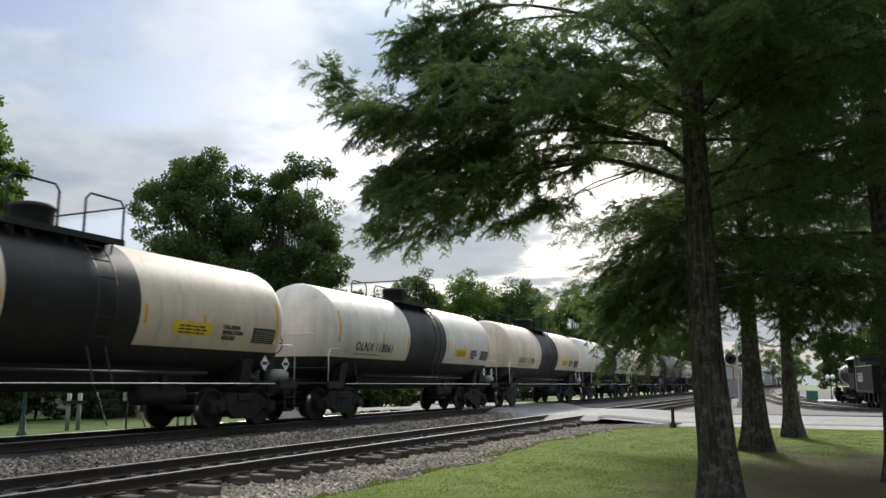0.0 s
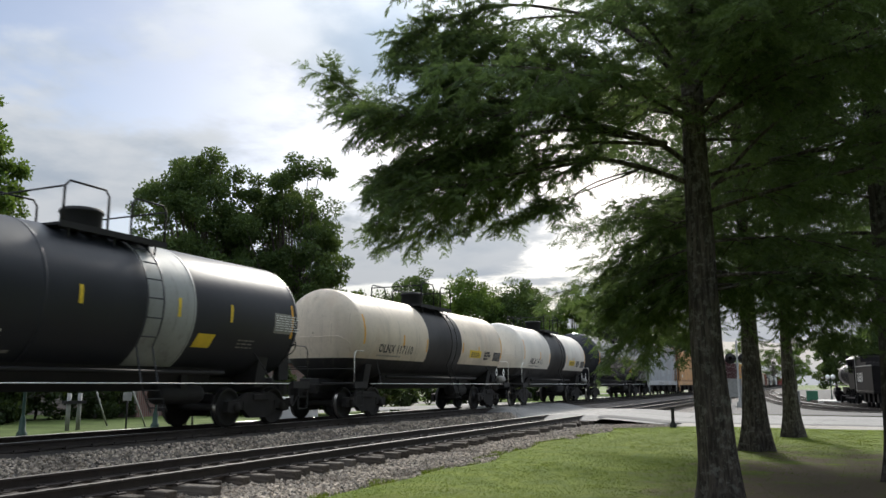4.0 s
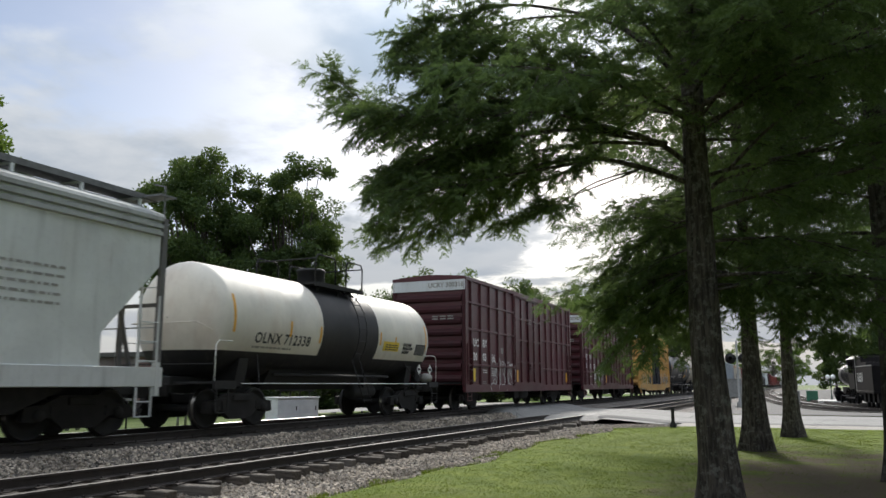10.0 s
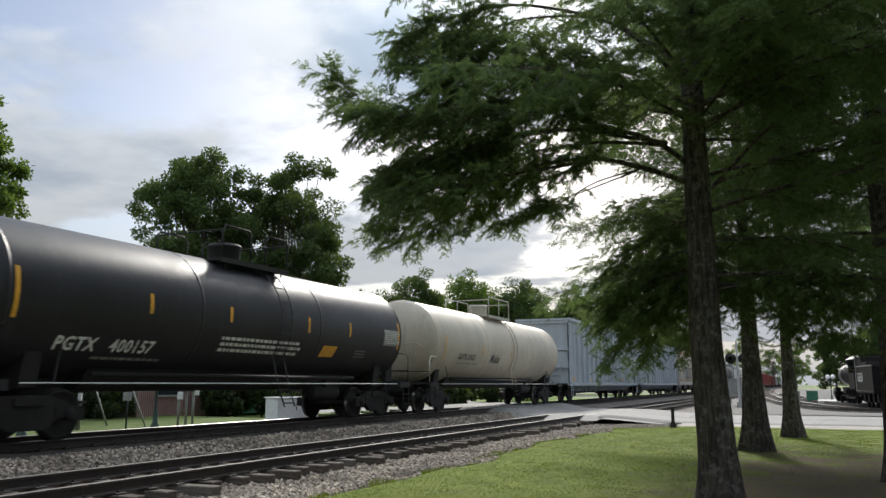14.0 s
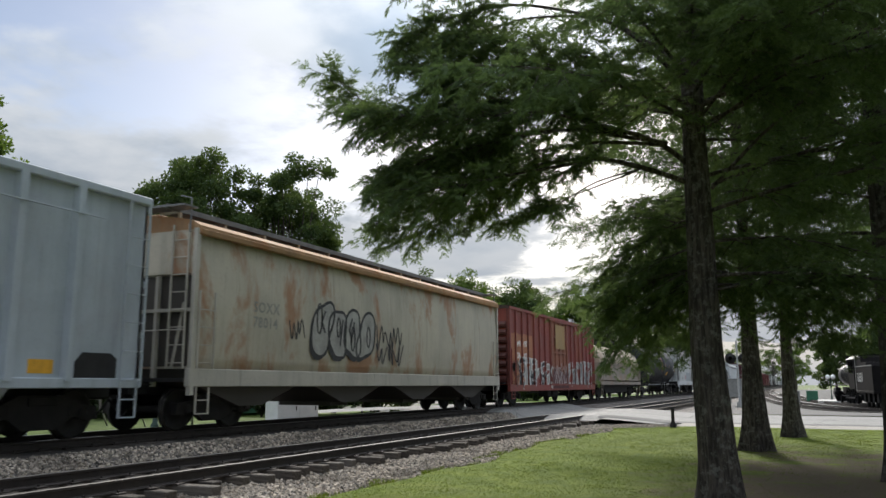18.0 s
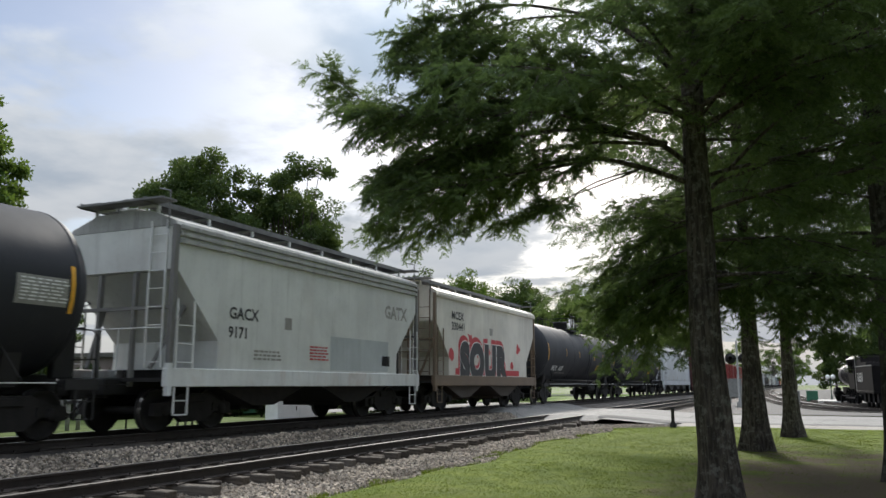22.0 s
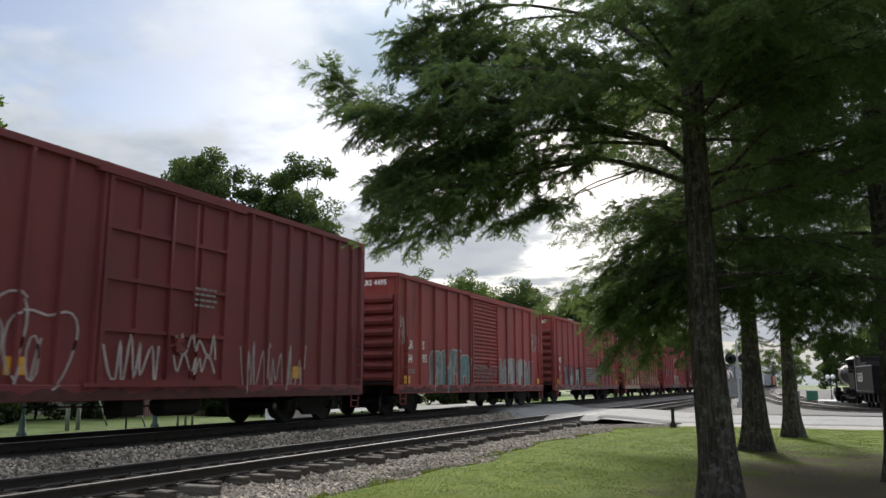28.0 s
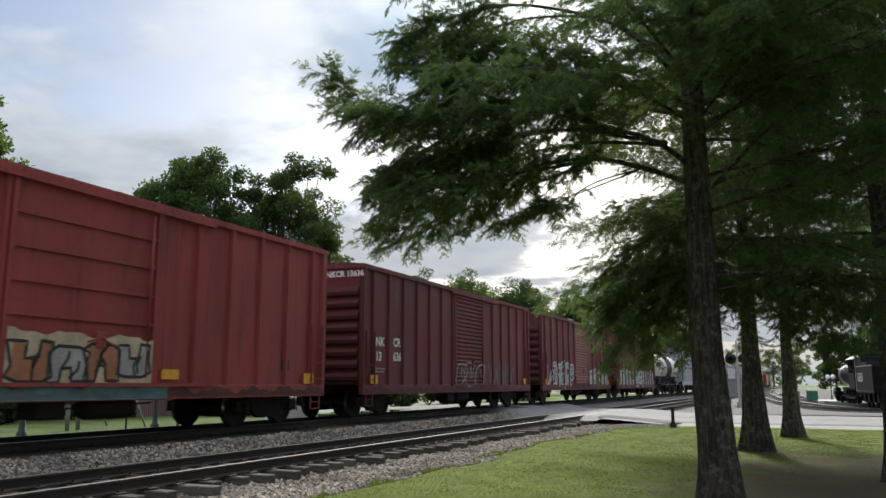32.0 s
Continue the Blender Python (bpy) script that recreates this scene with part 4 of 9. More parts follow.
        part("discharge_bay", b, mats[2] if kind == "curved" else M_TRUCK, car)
    # running board on brackets
    zt = eave + roof_rise
    for q in (-1, 1):
        b = Mb()
        b.box(q * 0.62 - 0.30, q * 0.62 + 0.30, -H - 0.35, H + 0.35, zt + 0.14, zt + 0.19)
        b.box(q * 0.92 - 0.012, q * 0.92 + 0.012, -H - 0.35, H + 0.35, zt + 0.10, zt + 0.22)
        part("running_board", b, M_GALV, car)
        k = max(5, int(L / 1.5))
        b = Mb()
        b.box(q * 0.9 - 0.03, q * 0.9 + 0.03, -0.03, 0.03, zt - 0.15, zt + 0.15)
        b.box(q * 0.62 - 0.3, q * 0.62 + 0.3, -0.02, 0.02, zt + 0.08, zt + 0.135)
        first = part("board_bracket", b, mats[0], car)
        first.matrix_basis = pose(0, -H + 0.1, 0)
        for i in range(1, k + 1):
            shared("board_bracket", first.data, car, pose(0, -H + 0.1 + (L - 0.2) * i / k, 0))
    b = Mb()
    k = max(3, int(L / 4))
    for i in range(k):
        yy = -H + L * (i + 0.5) / k
        b.box(-0.28, 0.28, yy - L / k / 2 + 0.1, yy + L / k / 2 - 0.1, zt - 0.02, zt + 0.12, 0, 0.03)
    part("roof_hatch", b, mats[3] if len(mats) > 3 else mats[0], car)
    for s in (-1, 1):
        b = Mb()
        b.box(-1.0, 1.45, s * (H + 0.16) - 0.22, s * (H + 0.16) + 0.22, zt + 0.13, zt + 0.17)
        b.tube([(1.4, s * (H + 0.1), eave - 0.1), (1.4, s * (H + 0.1), zt + 0.35), (1.1, s * (H + 0.1), zt + 0.42)], 0.02, 5)
        part("end_walkway", b, M_GALV, car)
    yt = H - 1.35
    for s in (-1, 1):
        truck(car, s * yt, y0)
    couplers(car, H + 0.42)
    return car, L


def box_car(label, yl, yr, top, body, pitch=1.1, door=(-1.8, 1.8), door_kind="plug", rails=(), end_white=False, door_mat=None, roof=None, end_shade_mat=None, first=0.65, bottom=0.72, belly=False, group="box wagons of the train", chalk=None):
    """pitch: space between side posts; rails: heights of level ribs; door_kind: plug, corrugated, panel or sliding."""
    y0, L = (yl + yr) / 2, yr - yl
    H = L / 2
    car = root("box_wagon", label, "railway wagon", group, pose(-13.33, y0, 0.507))
    d = 0.075
    w = 1.60 - d
    b = Mb()
    b.box(-w, w, -H + 0.05, H - 0.05, bottom + 0.25, top - 0.12)
    part("body_shell", b, body, car)
    b = Mb()
    b.prism([(-1.58, top - 0.14), (-1.60, top - 0.02), (-0.8, top + 0.05), (0, top + 0.09), (0.8, top + 0.05), (1.60, top - 0.02), (1.58, top - 0.14)], "y", -H - 0.02, H + 0.02)
    n = 14
    for i in range(n):
        yy = -H + L * (i + 0.5) / n
        b.prism([(-1.5, top + 0.02), (-0.7, top + 0.085), (0, top + 0.12), (0.7, top + 0.085), (1.5, top + 0.02), (0, top + 0.06)], "y", yy - 0.05, yy + 0.05)
    part("roof", b, roof or body, car)
    ds, de = door
    dm = door_mat or body
    for q in (-1, 1):
        # posts
        a0, a1 = -H + first, H - first
        nl, nr = max(1, round((ds - a0) / pitch)), max(1, round((a1 - de) / pitch))
        spots = [-H + 0.10] + [a0 + (ds - 0.06 - a0) * i / nl for i in range(nl + 1)] + [de + 0.06 + (a1 - de - 0.06) * i / nr for i in range(nr + 1)] + [H - 0.10]
        SIDES[car.name] = (w + 0.003, 1.601, tuple(spots), 0.05, ((ds, de, 1.631),))
        for yy in spots:
            corner = abs(abs(yy) - (H - 0.10)) < 0.02
            hw = 0.12 if corner else 0.055
            b = Mb()
            b.prism([(q * w, yy - hw), (q * 1.598, yy - hw * 0.7), (q * 1.598, yy + hw * 0.7), (q * w, yy + hw)], "z", bottom + 0.2, top - 0.13)
            part("side_post", b, body, car)
        for z in rails:
            for a, e in ((-H + 0.15, ds), (de, H - 0.15)):
                b = Mb()
                b.prism([(q * w, z - 0.055), (q * 1.59, z - 0.035), (q * 1.59, z + 0.035), (q * w, z + 0.055)], "y", a, e)
                part("level_rib", b, body, car)
        b = Mb()
        x0, x1 = sorted((q * 1.50, q * 1.605))
        b.box(x0, x1, -H, H, top - 0.16, top - 0.03, 0, 0.012)
        part("top_rail", b, body, car)
        b = Mb()
        x0, x1 = sorted((q * 1.46, q * 1.60))
        if belly:
            b.prism([(-H, bottom + 0.30), (-H, bottom + 0.02), (-H + 2.7, bottom - 0.02), (-H + 3.0, bottom - 0.2), (H - 3.0, bottom - 0.2), (H - 2.7, bottom - 0.02), (H, bottom + 0.02), (H, bottom + 0.30)], "x", x0, x1)
        else:
            b.box(x0, x1, -H, H, bottom - 0.02, bottom + 0.27, 0, 0.012)
        part("side_sill", b, body, car)
        # door
        x0, x1 = sorted((q * (w - 0.02), q * 1.605))
        for a, e in ((ds, de),):
            b, bars_on = Mb(), []
            zb, zt = bottom + 0.30, top - 0.22
            b.box(x0, x1 - (0.05 if q > 0 else 0), a + 0.03, e - 0.03, zb, zt, 0, 0.01)
            for yy in (a + 0.06, e - 0.06):
                b.box(min(q * 1.55, q * 1.625), max(q * 1.55, q * 1.625), yy - 0.05, yy + 0.05, zb, zt)
            if door_kind == "corrugated":
                m = 22
                for i in range(m):
                    z = zb + 0.1 + (zt - zb - 0.2) * i / (m - 1)
                    b.prism([(q * 1.55, z - 0.07), (q * 1.615, z - 0.02), (q * 1.615, z + 0.02), (q * 1.55, z + 0.07)], "y", a + 0.1, e - 0.1)
            elif door_kind == "panel":
                for i in range(7):
                    z = zb + (zt - zb) * i / 6
                    rb = Mb()
                    rb.box(min(q * 1.55, q * 1.60), max(q * 1.55, q * 1.60), a + 0.05, e - 0.05, z - 0.03, z + 0.03)
                    bars_on.append(rb)
            else:
                for i in range(5):
                    z = zb + 0.03 + (zt - zb - 0.06) * i / 4
                    rb = Mb()
                    rb.box(min(q * 1.55, q * 1.615), max(q * 1.55, q * 1.615), a + 0.05, e - 0.05, z - 0.04, z + 0.04)
                    bars_on.append(rb)
                for i in range(1, 4):
                    yy = a + (e - a) * i / 4
                    rb = Mb()
                    rb.box(min(q * 1.55, q * 1.605), max(q * 1.55, q * 1.605), yy - 0.03, yy + 0.03, zb, zt)
                    bars_on.append(rb)
            dr = part("door", b, dm, car)
            for rb in bars_on:
                part("door_rib", rb, dm, dr)
            b = Mb()
            mid = (a + e) / 2 + 0.3
            for yy in ((mid - 0.35, mid + 0.35) if door_kind == "plug" else (e - 0.25,)):
                b.tube([(q * 1.63, yy, zb + 0.1), (q * 1.63, yy, zt - 0.1)], 0.022, 6)
            b.tube([(q * 1.64, mid - 0.3, 1.75), (q * 1.66, mid, 1.85), (q * 1.64, mid + 0.3, 1.70)], 0.018, 5)
            b.box(min(q * 1.6, q * 1.66), max(q * 1.6, q * 1.66), mid - 0.12, mid + 0.12, 1.65, 1.95, 0, 0.01)
            part("lock_bar", b, dm, dr)
        for z in (bottom + 0.27, top - 0.20):
            b = Mb()
            x0, x1 = sorted((q * 1.55, q * 1.66))
            b.box(x0, x1, ds - (0.2 if z > 2 else 2.0) * 0 - 0.3, de + (0.5 if door_kind == "plug" else 1.6), z - 0.035, z + 0.035)
            part("door_track", b, body, car)
        for s in (-1, 1):
            ladder(car, q * 1.61, s * (H - 0.42), bottom + 0.3, bottom + 0.3 + 1.55, 0.5, body, 0.42)
            sill_step(car, q * 1.58, s * (H - 0.42), bottom, body)
    for s in (-1, 1):
        b = Mb()
        k = 8
        for i in range(k):
            z = bottom + 0.50 + (top - 0.85 - bottom - 0.50) * i / (k - 1)
            b.prism([(s * (H - 0.06), z - 0.17), (s * (H + 0.05), z - 0.10), (s * (H + 0.07), z + 0.0), (s * (H + 0.02), z + 0.10), (s * (H - 0.06), z + 0.15)], "x", -1.42, 1.42)
        for q in (-1, 1):
            b.box(q * 1.52 - 0.07, q * 1.52 + 0.07, s * (H - 0.06) - 0.07, s * (H - 0.06) + 0.07, bottom + 0.2, top - 0.13)
        # an end paint given apart holds the shade between close wagons in its colour
        part("corrugated_end", b, end_shade_mat or body, car)
        if end_white:
            b = Mb()
            ya, yb = sorted((s * (H - 0.05), s * (H + 0.015)))
            b.box(-1.58, 1.58, ya, yb, top - 0.55, top - 0.04)
            part("end_header", b, end_white, car, "white painted header panel")
        b = Mb()
        ya, yb = sorted((s * (H - 2.4), s * (H + 0.35)))
        b.box(-0.35, 0.35, ya, yb, 0.72, 1.05, 0, 0.02)
        ya, yb = sorted((s * (H - 0.05), s * (H + 0.30)))
        b.box(-1.4, 1.4, ya, yb, 1.02, 1.07)
        part("draft_sill", b, M_BLACK, car)
        ladder(car, -1.1, s * (H + 0.11), bottom + 0.4, bottom + 2.0, 0.45, body, along="x", name="end_ladder")
    b = Mb()
    b.lathe([(0.27, -0.02), (0.29, 0.0), (0.27, 0.02), (0.255, 0.0), (0.27, -0.02)], 18, 0, "y", (-0.4, H + 0.16, 2.2))
    b.box(-0.5, -0.3, H, H + 0.14, 1.8, 2.5, 0, 0.02)
    part("hand_brake", b, M_BLACK, car)
    b = Mb()
    b.box(-0.25, 0.25, -H + 2.2, H - 2.2, 0.70, bottom + 0.3)
    for i in range(6):
        yy = -H + 3.0 + (L - 6.0) * i / 5
        b.box(-1.45, 1.45, yy - 0.07, yy + 0.07, 0.78, bottom + 0.28)
    part("centre_sill", b, M_BLACK, car)
    b = Mb()
    b.lathe([(0.0, -0.6), (0.2, -0.58), (0.22, -0.5), (0.22, 0.5), (0.2, 0.58), (0.0, 0.6)], 14, 0, "y", (0.8, 1.2, 0.55))
    b.box(0.6, 1.1, -0.6, 0.0, 0.38, 0.75, 0, 0.02)
    b.tube([(0.7, -2.5, 0.6), (0.9, 0.0, 0.55), (0.7, 2.5, 0.62)], 0.02, 5)
    part("brake_gear", b, M_BLACK, car)
    yt = H - 1.75
    for s in (-1, 1):
        truck(car, s * yt, y0)
    couplers(car, H + 0.62)
    return car, L


def chip_car(label, yl, yr, top, bot, body, group="open wagons of the train"):
    """A tall open-topped wagon with many side posts."""
    y0, L = (yl + yr) / 2, yr - yl
    H = L / 2
    car = root("open_hopper_wagon", label, "railway wagon", group, pose(-13.33, y0, 0.507))
    w = 1.50
    for q in (-1, 1):
        b = Mb()
        x0, x1 = sorted((q * (w - 0.06), q * w))
        b.box(x0, x1, -H, H, bot, top)
        part("side_sheet", b, body, car)
        b = Mb()
        x0, x1 = sorted((q * (w - 0.02), q * 1.63))
        b.box(x0, x1, -H, H, top - 0.14, top + 0.02, 0, 0.02)
        part("top_chord", b, body, car)
        b = Mb()
        x0, x1 = sorted((q * (w - 0.1), q * 1.60))
        b.box(x0, x1, -H, H, bot - 0.12, bot + 0.06, 0, 0.015)
        part("side_sill", b, body, car)
        n = round((L - 3.4) / 1.18)
        SIDES[car.name] = (w + 0.003, 1.643, tuple(-H + 1.7 + (L - 3.4) * i / n for i in range(n + 1)), 0.07, ())
        for i in range(n + 1):
            yy = -H + 1.7 + (L - 3.4) * i / n
            b = Mb()
            b.prism([(q * w, yy - 0.10), (q * 1.64, yy - 0.07), (q * 1.64, yy + 0.07), (q * w, yy + 0.10)], "z", bot, top - 0.1)
            part("side_post", b, body, car)
            if 0 < i < n:
                b = Mb()
                b.prism([(q * 1.58, bot - 0.1), (q * 1.58, bot - 0.02), (q * 0.6, bot - 0.1), (q * 0.6, bot - 0.45), (q * 1.2, bot - 0.45)], "y", yy - 0.09, yy + 0.09)
                part("gusset", b, body, car)
        b = Mb()
        b.tube([(q * 1.665, -H + 1.2, top - 0.62), (q * 1.665, H - 1.2, top - 0.62)], 0.018, 5)
        part("tarp_rail", b, body, car)
        for s in (-1, 1):
            ladder(car, q * 1.62, s * (H - 0.3), bot - 0.1, top - 0.1, 0.5, body, 0.55)
            sill_step(car, q * 1.58, s * (H - 0.3), bot, body)
    for s in (-1, 1):
        b = Mb()
        ya, yb = sorted((s * (H - 0.06), s * H))
        b.box(-1.5, 1.5, ya, yb, bot, top)
        part("end_wall", b, body, car)
        for z in (bot + 0.9, bot + 1.9, top - 0.2):
            ya, yb = sorted((s * H, s * (H + 0.09)))
            b = Mb()
            b.box(-1.5, 1.5, ya, yb, z - 0.06, z + 0.06)
            part("end_rib", b, body, car)
        b = Mb()
        b.box(-1.55, 1.55, s * H - 0.08, s * H + 0.08, top - 0.1, top + 0.02)
        part("end_chord", b, body, car)
        b = Mb()
        ya, yb = sorted((s * (H - 2.6), s * (H + 0.4)))
        b.box(-0.35, 0.35, ya, yb, 0.72, 1.05, 0, 0.02)
        ya, yb = sorted((s * (H - 2.4), s * (H + 0.2)))
        b.box(-1.4, 1.4, ya, yb, 1.0, 1.06)
        part("draft_sill", b, M_BLACK, car)
        # end cut-out for brake rigging: a flat black plate painted as its shade
        if s < 0:
            continue
        b = Mb()
        b.prism([(s * (H - 1.0) - 0.55, bot + 0.02), (s * (H - 1.0) + 0.45, bot + 0.02), (s * (H - 1.0) + 0.45, bot + 0.42), (s * (H - 1.0) + 0.3, bot + 0.52), (s * (H - 1.0) - 0.35, bot + 0.52), (s * (H - 1.0) - 0.5, bot + 0.35)], "x", 1.50, 1.507)
        part("rigging_recess", b, M_BLACK, car)
    b = Mb()
    b.prism([(-H + 0.1, top - 0.45), (-H + 0.1, bot), (H - 0.1, bot), (H - 0.1, top - 0.45)], "x", -w + 0.08, w - 0.08)
    part("load", b, plain("wood_chip_load", (0.20, 0.14, 0.08), 0.95, 0, 0.4, 5, 0.8), car, "brown load below the rim")
    b = Mb()
    for s in (-1, 1):
        for yc in (s * 1.9, s * 5.0):
            if abs(yc) < H - 3.2:
                b.prism([(yc - 1.4, bot), (yc - 0.5, 0.5), (yc + 0.5, 0.5), (yc + 1.4, bot)], "x", -1.1, 1.1)
    part("discharge_bay", b, M_BLACK, car)
    for s in (-1, 1):
        truck(car, s * (H - 1.75), y0)
    couplers(car, H + 0.45)
    return car, L


def coil_car(label, yl, yr, hood_mat, body):
    y0, L = (yl + yr) / 2, yr - yl
    H = L / 2
    car = root("coil_wagon", label, "railway wagon", "", pose(-13.33, y0, 0.507))
    b = Mb()
    prof = [(-1.52, 2.36)]
    for i in range(13):
        a = radians(168 - i * 13)
        prof.append((1.50 * math.cos(a), 2.42 + 1.28 * math.sin(a)))
    prof.append((1.52, 2.36))
    b.prism(prof, "y", -H + 0.1, H - 0.1, 0, True)
    part("hood", b, hood_mat, car, "dusty tan rounded hood")
    b = Mb()
    for i in range(9):
        yy = -H + 0.3 + (L - 0.6) * i / 8
        b.prism([(p[0] * 1.012, 2.4 + (p[1] - 2.4) * 1.012) for p in prof], "y", yy - 0.02, yy + 0.02)
    part("hood_seam", b, hood_mat, car)
    for q in (-1, 1):
        b = Mb()
        x0, x1 = sorted((q * 1.45, q * 1.57))
        b.box(x0, x1, -H, H, 2.32, 2.42, 0, 0.012)
        b.box(x0, x1, -H, H, 1.28, 1.42, 0, 0.012)
        b.box(min(q * 1.40, q * 1.50), max(q * 1.40, q * 1.50), -H + 0.6, H - 0.6, 1.4, 2.33)
        part("side_wall", b, body, car)
        b = Mb()
        x0, x1 = sorted((q * 1.3, q * 1.6))
        b.box(x0, x1, -H, H, 0.98, 1.20, 0, 0.015)
        part("side_sill", b, body, car)
        for i in range(13):
            yy = -H + 0.4 + (L - 0.8) * i / 12
            b = Mb()
            b.box(min(q * 1.5, q * 1.56), max(q * 1.5, q * 1.56), yy - 0.04, yy + 0.04, 2.30, 2.48)
            part("hood_clip", b, M_BLACK, car)
        for s in (-1, 1):
            ladder(car, q * 1.6, s * (H - 0.35), 1.2, 2.3, 0.45, body)
            sill_step(car, q * 1.56, s * (H - 0.35), 1.0, body)
    for s in (-1, 1):
        b = Mb()
        ya, yb = sorted((s * (H - 0.06), s * H))
        b.box(-1.5, 1.5, ya, yb, 1.0, 2.4)
        ya, yb = sorted((s * (H - 2.2), s * (H + 0.5)))
        b.box(-0.35, 0.35, ya, yb, 0.75, 1.08, 0, 0.02)
        b.box(-1.5, 1.5, min(s * H, s * (H + 0.5)), max(s * H, s * (H + 0.5)), 1.02, 1.08)
        part("end_wall", b, body, car)
        b = Mb()
        b.tube([(1.45, s * (H + 0.45), 1.08), (1.45, s * (H + 0.45), 1.9), (-1.45, s * (H + 0.45), 1.9), (-1.45, s * (H + 0.45), 1.08)], 0.02, 6)
        part("end_handrail", b, body, car)
    for yy in (-3.2, 0.4, 3.4):
        b = Mb()
        b.tube([(1.15, yy, 3.25), (1.2, yy + 0.05, 3.7), (0.9, yy + 0.05, 3.75)], 0.03, 5)
        part("hood_guide", b, M_BLACK, car)
    b = Mb()
    for q in (-1, 1):
        b.tube([(q * 0.7, 0.9, 3.6), (q * 0.55, 1.2, 4.1), (q * 0.55, 2.0, 4.1), (q * 0.7, 2.3, 3.55)], 0.05, 6)
    b.tube([(-0.6, 1.3, 4.1), (0.6, 1.3, 4.1)], 0.05, 6)
    b.tube([(-0.6, 1.9, 4.1), (0.6, 1.9, 4.1)], 0.05, 6)
    part("lifting_bracket", b, M_BLACK, car)
    b = Mb()
    b.box(-0.4, 0.4, -H + 1, H - 1, 0.5, 1.0)
    b.prism([(-H + 2.6, 1.0), (-H + 3.2, 0.45), (H - 3.2, 0.45), (H - 2.6, 1.0)], "x", -1.1, 1.1)
    part("trough", b, M_BLACK, car)
    for s in (-1, 1):
        truck(car, s * (H - 1.6), y0)
    couplers(car, H + 0.75)
    return car, L

# ---- sprayed paint on the wagons' sides ----
def bent(ctrl, n=5):
    """A smooth line through control points."""
    out = []
    for i in range(len(ctrl) - 1):
        p0, p1, p2, p3 = (ctrl[max(0, min(len(ctrl) - 1, i + k))] for k in (-1, 0, 1, 2))
        for j in range(n):
            u = j / n
            out.append(0.5 * (2 * p1 + (p2 - p0) * u + (2 * p0 - 5 * p1 + 4 * p2 - p3) * u * u + (3 * p1 - p0 - 3 * p2 + p3) * u ** 3))
    out.append(ctrl[-1])
    return out


SIDES = {}                          # wagon's name: flat depth, post depth, post places, half width, doors


def face_of(car):
    flat, post, spots, hw, doors = SIDES.get(car.name, (1.553, 1.553, (), 0.0, ()))

    def at(y):
        for d0, d1, dx in doors:
            if d0 <= y <= d1:
                return dx
        return post if any(abs(y - q) <= hw for q in spots) else flat
    return at


def spray_fill(b, poly, at, lift, m=0, col=0.06):
    """Fills an outline in (y, z) in narrow upright strips that follow the side's posts."""
    lo, hi = min(p[0] for p in poly), max(p[0] for p in poly)
    n = max(1, int((hi - lo) / col))
    for i in range(n):
        ya, yb = lo + (hi - lo) * i / n, lo + (hi - lo) * (i + 1) / n
        cuts = []
        for y in (ya + 1e-4, yb - 1e-4):
            zs = []
            for (y1, z1), (y2, z2) in zip(poly, poly[1:] + poly[:1]):
                if (y1 <= y) != (y2 <= y):
                    zs.append(z1 + (z2 - z1) * (y - y1) / (y2 - y1))
            cuts.append(sorted(zs))
        if len(cuts[0]) != len(cuts[1]):
            k = min(len(cuts[0]), len(cuts[1]))
            cuts = [c[:k] for c in cuts]
        x = at((ya + yb) / 2) + lift
        for j in range(0, len(cuts[0]) - 1, 2):
            b.add([(x, ya, cuts[0][j]), (x, yb, cuts[1][j]), (x, yb, cuts[1][j + 1]), (x, ya, cuts[0][j + 1])], [(0, 1, 2, 3)], m)


def spray_line(b, pts, w, at, lift, m=0, closed=False):
    """A band of paint along a line in (y, z)."""
    if closed:
        pts = pts + pts[:2]
    fine = []
    for (y1, z1), (y2, z2) in zip(pts, pts[1:]):
        k = max(1, int(math.hypot(y2 - y1, z2 - z1) / 0.09))
        fine += [(y1 + (y2 - y1) * i / k, z1 + (z2 - z1) * i / k) for i in range(k)]
    fine.append(pts[-1])
    left, right = [], []
    for i, (y, z) in enumerate(fine):
        p, q = fine[max(0, i - 1)], fine[min(len(fine) - 1, i + 1)]
        dy, dz = q[0] - p[0], q[1] - p[1]
        d = math.hypot(dy, dz) or 1.0
        left.append((y - dz / d * w / 2, z + dy / d * w / 2)), right.append((y + dz / d * w / 2, z - dy / d * w / 2))
    for i in range(len(fine) - 1):
        x = at((fine[i][0] + fine[i + 1][0]) / 2) + lift
        b.add([(x, *left[i]), (x, *right[i]), (x, *right[i + 1]), (x, *left[i + 1])], [(0, 1, 2, 3)], m)


